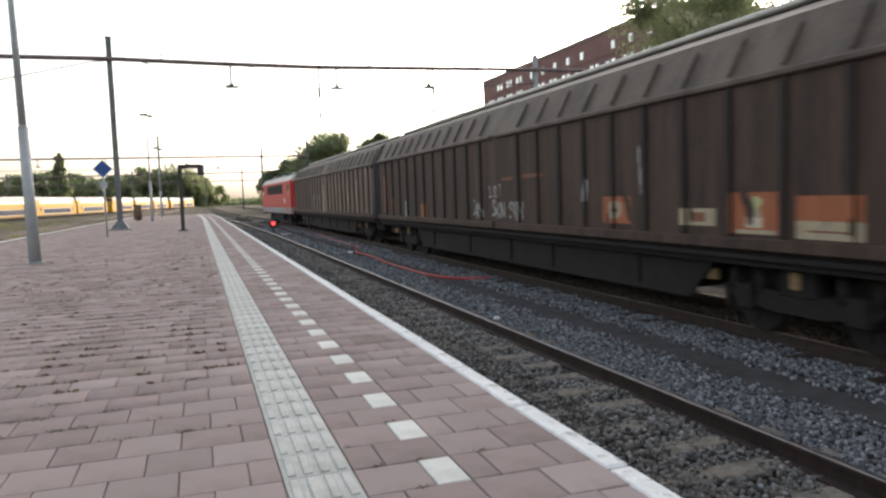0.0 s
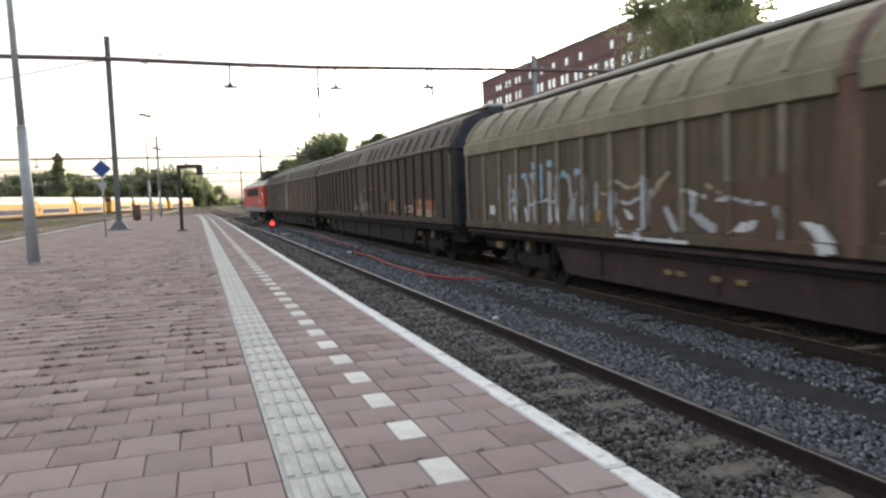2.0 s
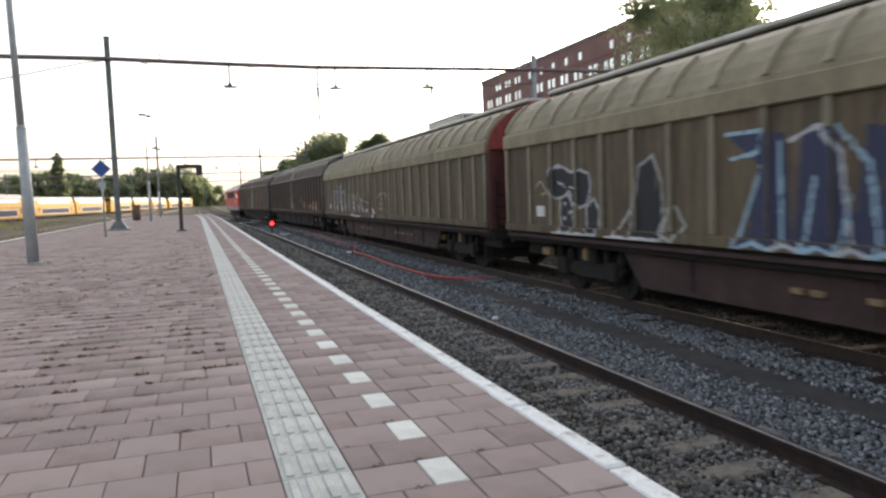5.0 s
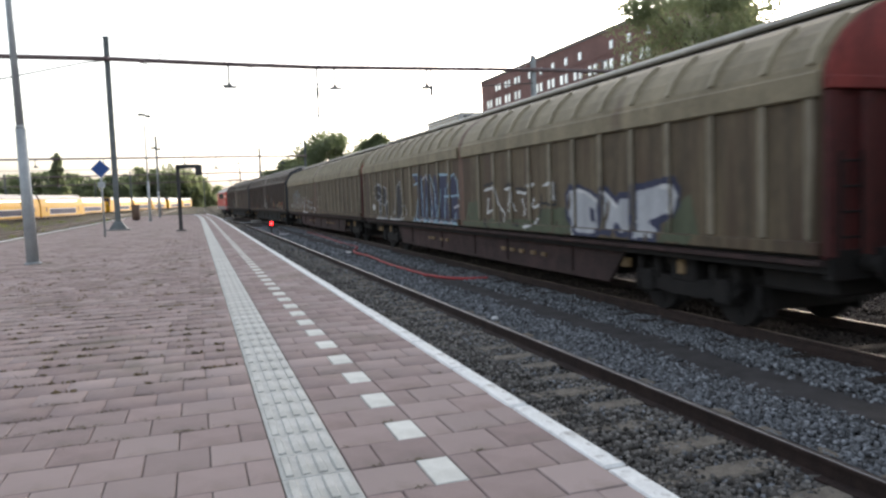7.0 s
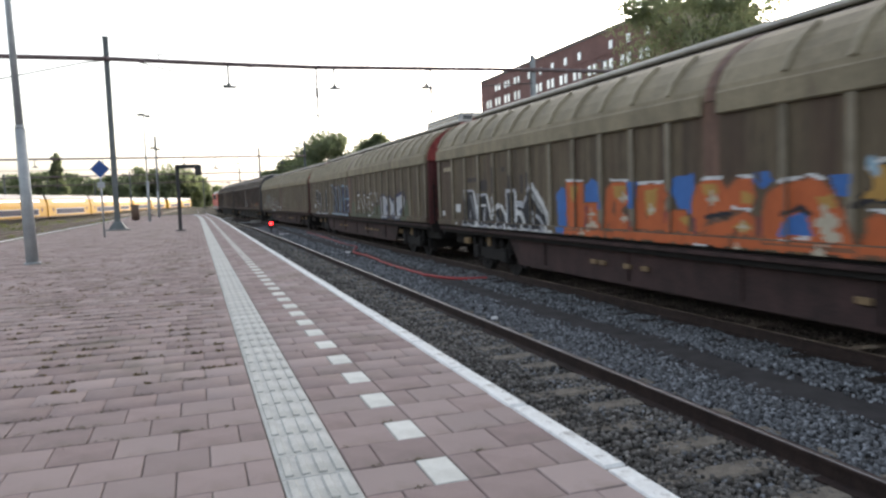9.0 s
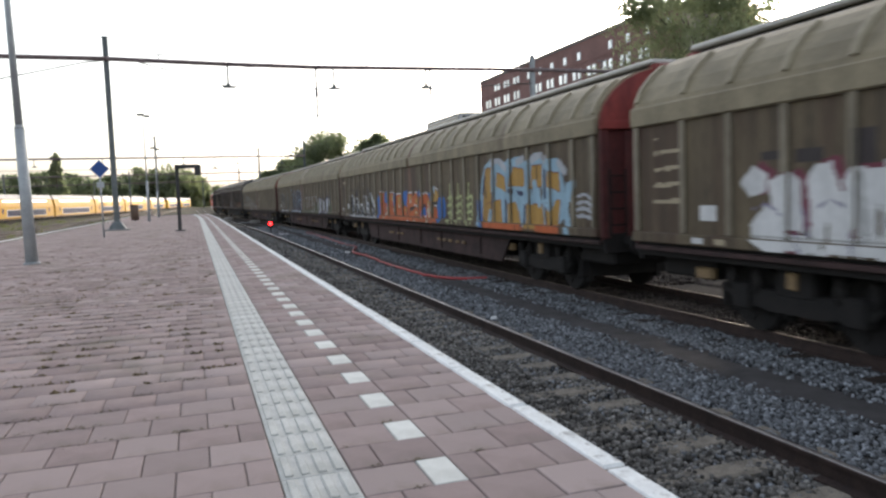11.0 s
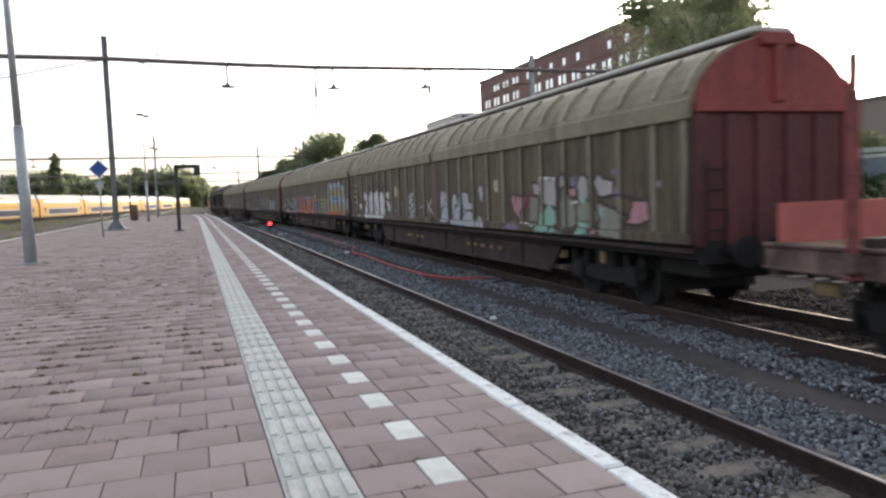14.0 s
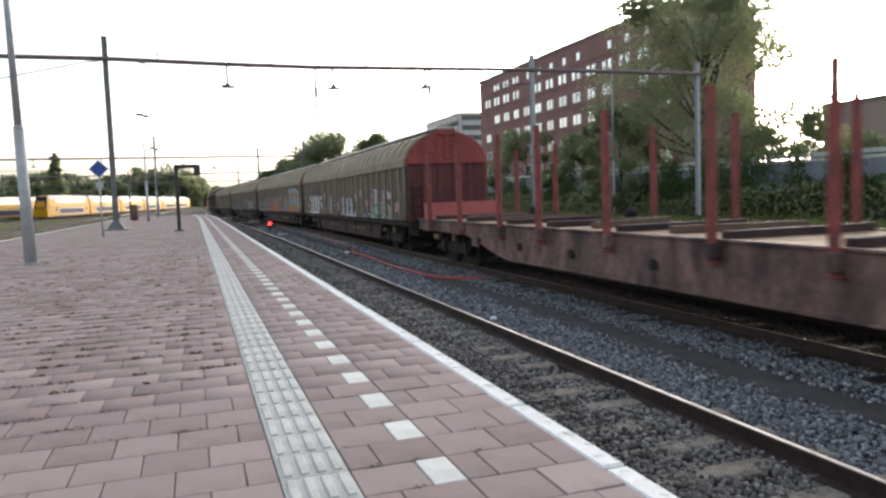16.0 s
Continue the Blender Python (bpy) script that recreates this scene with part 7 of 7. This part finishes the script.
# red hose on the ballast
pts = [(5.75, 45, -0.95), (5.6, 36.5, -0.93), (5.55, 30.5, -0.95), (5.5, 28.3, -0.94), (5.0, 26.6, -0.95), (4.85, 25.4, -0.94), (4.88, 22.9, -0.96), (4.75, 20.5, -0.97), (4.85, 17.8, -0.97), (4.8, 16.2, -0.97), (5.0, 15.2, -0.97), (5.5, 14.4, -0.95), (5.95, 14.2, -0.94)]
fine_pts = [Vector(a).lerp(Vector(b), k / 4) + Vector((0.05 * math.sin(i * 2.1 + k), 0, 0)) for i, (a, b) in enumerate(zip(pts, pts[1:])) for k in range(4)]
tagged(tube("hose", fine_pts, 0.036, HOSE), "red rubber hose snaking along the ballast", "hose")
for p, sz in (((4.6, 25.7), 0.11), ((4.2, 44), 0.3), ((3.75, 8.6), 0.06)):
    b = bmesh.new()
    bx(b, -sz, sz, -sz * 0.5, sz * 0.5, 0, 0.07, bevel=0.02)
    o = tagged(part("litter", b, SIGNW), "pale scrap of litter on the ballast", "litter")
    o.location = (p[0], p[1], -0.98)

# point machine and relay boxes near the switches
for x, y in ((4.6, 72), (2.9, 92), (-0.2, 96), (5.0, 100)):
    t = thing("point_machine", "low pale grey point machine box beside the rails", "point machine", pose(x, y, -1.0), group="point machines")
    part("case", box(-0.5, 0.5, -0.3, 0.3, 0, 0.3, bevel=0.05), CONC, t)
    part("drive_rod", rod(bmesh.new(), (-1.6, 0, 0.1), (-0.5, 0, 0.12), 0.03, n=6), STEEL, t)


# ---- buildings ----
def block_building(name, label, x0, x1, y0, y1, top, wall_m, end_m, floors, face_windows, end_windows=0):
    t = thing(name, label, "building", pose(0, 0, -1.05))
    H = top + 1.05
    part("wall", box(x0, x1, y0, y1, 0, H), wall_m, t)
    if end_m is not wall_m:
        part("end_wall", box(x0 + 1.4, x0 + 6.2, y0 - 0.12, y0, 0, H - 0.3), end_m, t)
    part("parapet", box(x0 - 0.12, x1 + 0.12, y0 - 0.12, y1 + 0.12, H, H + 0.35), CONC, t, "pale roof edge")
    return t, H


hospital, HH = block_building("brick_office_building", "long dark red brick building with rows of white windows", 44.7, 55.2, 61, 112.5, 19.0, BRICK, BEIGE, 6, 1)
wf = box(-0.09, 0.02, -0.5, 0.5, -0.5, 0.5)
pane_b = box(-0.105, -0.085, -0.44, 0.44, -0.44, 0.44)
mull_b = box(-0.125, -0.1, -0.03, 0.03, -0.45, 0.45)
fr0 = part("window", wf, FRAME_W, hospital)
pn0 = part("pane", pane_b, PANE, fr0)
mu0 = part("mullion", mull_b, BLACK, fr0)
first_window = pose(44.7, 108.9, 8.05) @ Matrix.Diagonal((1, 1.9, 1.2, 1))
fr0.matrix_basis = first_window


def building_window(y, z, wide, tall, two=True):
    f = share("window", fr0.data, hospital, pose(44.7, y, z) @ Matrix.Diagonal((1, wide, tall, 1)))
    share("pane", pn0.data, f, Matrix.Identity(4))
    if two:
        share("mullion", mu0.data, f, Matrix.Identity(4))


BAY = 3.62            # metres from one window axis to the next
for k in range(14):
    y = 108.9 - k * BAY
    for z in (18.4, 16.25):
        for d in (-0.62, 0.62):
            if (k * 5 + int(z)) % 9 and not (z > 18 and d > 0 and k > 3):
                building_window(y + d, z, 0.75, 1.2 if z < 18 else 0.95, False)
    for r, z in enumerate((13.5, 10.8, 8.05, 5.3, 2.6)):
        if (k, r) != (0, 2) and (k * 7 + r * 4) % 11:
            building_window(y, z, 1.95 if k % 3 else 1.7, 1.25)
for z in (7.05, 9.8, 12.5, 15.3, 17.5):
    part("string_course", box(44.62, 44.69, 61, 112.5, z - 0.06, z + 0.06), BRICK, hospital)

hall, h2 = block_building("flat_roofed_hall", "low flat-roofed brown hall beyond the barrier", 56, 100, 26, 57, 8.5, TAUPE, TAUPE, 2, 0)
hall.matrix_basis = pose(4, 0, -1.05)
flats, h3 = block_building("pale_apartment_block", "distant pale apartment block with balcony bands", 82, 110, 226, 262, 27, PALE_B, PALE_B, 8, 0)
for k in range(8):
    part("balcony", box(80.6, 82, 226.5, 261, 2.4 + k * 3.2, 3.3 + k * 3.2), CONC, flats)
    part("window_strip", box(81.9, 81.98, 227, 260, 3.5 + k * 3.2, 5.1 + k * 3.2), WINDOW, flats)
    part("window_strip", box(83, 109, 225.9, 225.98, 3.5 + k * 3.2, 5.1 + k * 3.2), WINDOW, flats)


# ---- noise barrier with ivy ----
def leaves(name, pts, size, material, parent=None, label="", flat=1.0):
    """Small folded leaf cards, one pair of triangles bent along the middle, at the given points."""
    pts = np.asarray(pts)
    n = len(pts)
    a, b, c = rng.uniform(0, 6.28, (3, n))
    b, c = (b, c) if flat == 1 else (b * flat, c * flat)
    sx = size * rng.uniform(0.6, 1.3, n)
    d1 = np.stack([np.cos(a) * np.cos(b), np.sin(a) * np.cos(b), np.sin(b)], -1)
    e = np.stack([-np.sin(a), np.cos(a), np.zeros(n)], -1)
    d2 = e * np.cos(c)[:, None] + np.cross(d1, e) * np.sin(c)[:, None]
    k = sx[:, None]
    up = np.cross(d1, d2) * k * 0.18
    v = np.stack([pts - d1 * k, pts - d2 * k * 0.55 + up, pts + d1 * k, pts + d2 * k * 0.55 + up], 1).reshape(-1, 3)
    return from_arrays(name, v, np.arange(4 * n).reshape(-1, 4), material, parent, label)


barrier = thing("noise_barrier", "blue-grey noise barrier with pale cap, overgrown by ivy", "noise barrier", kind="structure")
BX = 34.5
for i in range(26):
    y = 10 + i * 4
    part("panel", box(BX, BX + 0.12, y + 0.06, y + 3.94, -1.05, 2.3), NOISEB, barrier)
    part("post", box(BX - 0.1, BX + 0.15, y - 0.07, y + 0.07, -1.05, 2.85), STEEL, barrier)
    part("cap", box(BX - 0.06, BX + 0.2, y + 0.08, y + 3.92, 2.3, 2.52, bevel=0.03), CAPM, barrier)
    part("cap", box(BX - 0.1, BX + 0.2, y + 0.08, y + 3.92, 2.6, 2.86, bevel=0.03), CAPM, barrier)
iv = []
for i in range(26):
    n, tall = 420, rng.uniform(2.9, 4.4)
    zz = rng.uniform(0, 1, n) ** 0.9
    iv.append(np.stack([BX - 0.15 - np.abs(rng.normal(0, 0.25, n)), rng.normal(10 + i * 4 + rng.normal(0, 0.3), 0.75 - 0.35 * zz, n), -1.0 + tall * zz], -1))
for i in range(105):
    y0 = rng.uniform(10, 112)
    w, h = rng.uniform(0.8, 2.6), rng.uniform(1.0, 2.7) if i % 6 else rng.uniform(3.2, 4.3)
    n = int(w * h * 90)
    yy, zz = rng.normal(y0, w * 0.5, n), -1.0 + h * rng.uniform(0, 1, n) ** 0.8
    iv.append(np.stack([BX - 0.15 - np.abs(rng.normal(0, 0.35, n)), yy, zz], -1))
tagged(leaves("ivy", np.concatenate(iv), 0.13, IVY, None), "dark green ivy climbing the noise barrier", "ivy", kind="stuff")
hd = []
for y0 in np.arange(8, 112, 1.5):
    n = 130
    hd.append(np.stack([rng.normal(BX - 1.2, 0.45, n), rng.normal(y0, 0.8, n), -1.05 + rng.uniform(0, 1, n) * rng.uniform(0.9, 2.2)], -1))
tagged(leaves("shrubs", np.concatenate(hd), 0.16, LEAF, None), "low wild shrubs along the noise barrier", "shrubs", kind="stuff")


# ---- trees ----
def tree(label, x, y, base, h, crown_w, n_leaf, size, material, clumps=26, low=0.3, seed=1, limbs=9, spread=1.0, category="tree", taper=0.0):
    g = np.random.default_rng(seed)
    t = thing("tree", label, category, pose(x, y, base), group="trees")
    b = bmesh.new()
    r = max(0.12, h * 0.018)
    rod(b, (0, 0, 0), (0.1, 0, h * 0.35), r, r * 0.75, n=9)
    rod(b, (0.1, 0, h * 0.35), (0, 0.1, h * 0.85), r * 0.75, r * 0.15, n=8)
    cs = []
    for i in range(clumps):
        z = h * (low + (1 - low) * (i + 0.5) / clumps)
        f = (z / h - low) / (1 - low)
        rad = crown_w * 0.5 * (0.55 + 0.6 * math.sin(math.pi * min(1, f * 0.85 + 0.12))) * (1 - 0.55 * max(0, f - 0.55))
        if taper:
            rad = crown_w * 0.5 * (1 - taper * f ** 1.5)
        a = g.uniform(0, 6.28)
        q = rad * math.sqrt(g.uniform(0.12, 1))
        cs.append((q * math.cos(a), q * math.sin(a), z + g.normal(0, h * 0.03), crown_w * g.uniform(0.09, 0.19) * spread * (1.6 - 0.9 * f if taper else 1)))
    for i in range(limbs):
        c = cs[(i * 5 + 2) % clumps]
        z0 = min(h * 0.75, max(h * 0.22, c[2] - h * 0.22))
        rod(b, (0.08, 0, z0), (c[0] * 0.9, c[1] * 0.9, c[2]), r * 0.4, r * 0.1, n=6)
    part("trunk", b, BARK, t)
    pts = []
    for cx, cy, cz, cr in cs:
        n = int(n_leaf / clumps)
        d = g.normal(0, 1, (n, 3))
        d /= np.linalg.norm(d, axis=1)[:, None]
        d *= (cr * g.uniform(0.25, 1.15, n) ** 0.6)[:, None]
        d[:, 2] *= 0.72
        pts.append(d + (cx, cy, cz))
    part_l = leaves("crown", np.concatenate(pts), size, material, t)
    return t


tree("large leafy tree with gaps in its crown", 39.0, 48.5, -1.05, 19.8, 15.8, 56000, 0.125, LEAF, clumps=92, low=0.2, seed=3, limbs=34, spread=0.84)
tree("bushy green tree beside the large one", 33.2, 52, -1.05, 8.5, 6.0, 9000, 0.15, LEAF, clumps=26, low=0.1, seed=4)
tree("bushy green tree beside the barrier", 43, 43, -1.05, 7.2, 7.5, 8000, 0.16, LEAF, clumps=26, low=0.1, seed=5)
tree("bushy green tree before the hall", 50, 44, -1.05, 5.8, 7.5, 7000, 0.16, LEAF, clumps=26, low=0.1, seed=6)
tree("bushy green tree at the building's foot", 38.5, 82, -1.05, 9.5, 9.0, 7000, 0.2, LEAF, clumps=24, low=0.1, seed=8)
tree("bushy green tree at the building's foot", 37.5, 66, -1.05, 8.0, 8.0, 7000, 0.2, LEAF, clumps=24, low=0.1, seed=9)
for i, (px, py, hh, ww) in enumerate(((24.0, 142, 13.6, 12), (34.5, 148, 14.2, 8), (16, 150, 9.2, 8), (40, 170, 14, 14), (52, 190, 15, 20))):
    tree("distant round green tree behind the tracks", px, py, -1.05, hh, ww, 14000, 0.34, LEAF_D, clumps=44, low=0.12, seed=20 + i, limbs=6, spread=1.45)
g2 = random.Random(4)
for i in range(34):
    u = i / 33
    px, py = -215 + 245 * u, 300 + 130 * u + g2.uniform(-15, 15)
    hh, ww = g2.uniform(13, 19), g2.uniform(17, 26)
    if i == 10 or px > 4:
        continue
    tree("far hazy tree on the horizon", px, py, -1.05, hh, ww, 2600, 0.8, LEAF_D, clumps=26, low=0.08, seed=50 + i, limbs=4)
tree("far tall poplar on the horizon", -52.8, 330, -1.05, 23, 8.5, 9000, 0.5, LEAF_D, clumps=70, low=0.02, seed=90, limbs=4, spread=1.0, taper=0.85)
for i in range(9):
    tree("broad dark tree behind the yellow trains", -36 + i * 5.3, 402 + (i % 3) * 9, -1.05, 10.5 + 5.5 * math.sin(math.pi * (i + 1) / 10), 14, 2600, 0.7, LEAF_D, clumps=22, low=0.08, seed=120 + i, limbs=4)
far = []
for i in range(220):
    u = rng.uniform(0, 1)
    n = 60
    far.append(np.stack([rng.normal(-260 + 700 * u, 9, n), rng.normal(440 + 60 * math.sin(u * 3), 6, n), -1 + rng.uniform(0, 1, n) * (rng.uniform(2, 4.5) if 0.36 < u < 0.5 else rng.uniform(6, 13))], -1))
tagged(leaves("far_woods", np.concatenate(far), 1.5, LEAF_D, None), "far hazy band of woods on the horizon", "woods", kind="stuff")

# weeds and dead leaves on the platform and tufts along the tracks
wd = []
for i in range(2600):
    x, y = rng.uniform(-8, -0.75), abs(rng.normal(4, 9)) + 0.9
    if x > -3 and y < 4 and i % 3:
        continue
    n = int(rng.integers(6, 26))
    row = (round(y / ROW - 0.5) + 0.5) * ROW
    wd.append(np.stack([rng.normal(x, 0.06, n), rng.normal(row, 0.013, n), np.abs(rng.normal(0.003, 0.004, n))], -1))
for i in range(40):
    n = int(rng.integers(4, 12))
    x, y = rng.uniform(-0.36, 0.62), rng.uniform(-1, 9)
    wd.append(np.stack([rng.normal(x, 0.02, n), rng.normal((round(y / ROW - 0.5) + 0.5) * ROW, 0.006, n), np.abs(rng.normal(0.003, 0.004, n))], -1))
tagged(leaves("joint_weeds", np.concatenate(wd), 0.011, MOSS, None, flat=0.04), "small moss tufts in the paver joints", "weeds", kind="stuff")
cl = []
for i in range(420):
    y = 2.2 + abs(rng.normal(0, 8.5))
    x = -0.75 - abs(rng.normal(0, 2.6 + 0.12 * y))
    if x < -7.9:
        continue
    k = round(y / ROW - 0.5)
    n = int(rng.integers(5, 22))
    w = rng.uniform(0.012, 0.04)
    cl.append(np.stack([rng.normal(x, w, n), rng.normal((k + 0.5) * ROW, w * 0.45, n), np.abs(rng.normal(0.003, 0.006, n))], -1))
tagged(leaves("weed_tufts", np.concatenate(cl), 0.013, TUFT, None, flat=0.3), "brown-green weed tufts in the paver joints", "weeds", kind="stuff")
tf = []
for i in range(900):
    x, y = (rng.uniform(18, 33), rng.uniform(0, 90)) if i % 8 else (rng.uniform(-40, -9.5), rng.uniform(30, 130))
    n = 40
    tf.append(np.stack([rng.normal(x, 0.4, n), rng.normal(y, 0.4, n), -1.05 + np.abs(rng.normal(0, 0.12, n))], -1))
tagged(leaves("yard_grass", np.concatenate(tf), 0.1, GRASS, None), "dry grass tufts between the sidings", "grass", kind="stuff")


# ---- motion ----
PITCH_W = 24.45


def rear_of_first(t):
    return 25.76 + 7.3 * t


def motions():
    times = [i * 0.5 for i in range(33)]
    consist = [(wagon, -i * PITCH_W + HALF + 0.0) for i, wagon in enumerate((wagon1, wagon2, wagon3, wagon4, wagon5, wagon6))]
    consist.append((loco, 2 * HALF + 1.1 + 8.4))
    for wagon, off in consist:
        walk(wagon, [(t, on_track(rear_of_first(t) + off)) for t in times])
    walk(stake, [(t, on_track(rear_of_first(t) - 5 * PITCH_W - 1.36)) for t in times])
    spin = [i / 15 for i in range(241)]
    turned = [(t, (rear_of_first(t) - rear_of_first(0)) / 0.45) for t in spin]
    for wagon in [c[0] for c in consist] + [stake]:
        for bg in wagon.children:
            for ws in bg.children:
                if ws.name.startswith("wheelset"):
                    y = ws.location.y
                    walk(ws, [(t, Matrix.Translation((0, y, 0.45)) @ Matrix.Rotation(-a, 4, "X")) for t, a in turned])
    for i, c in enumerate(moving):
        walk(c, [(t, far_line(153.6 + 13.2 + i * 27.0 + 15.5 * (t - 16))) for t in (0, 4, 8, 12, 16)])


motions()
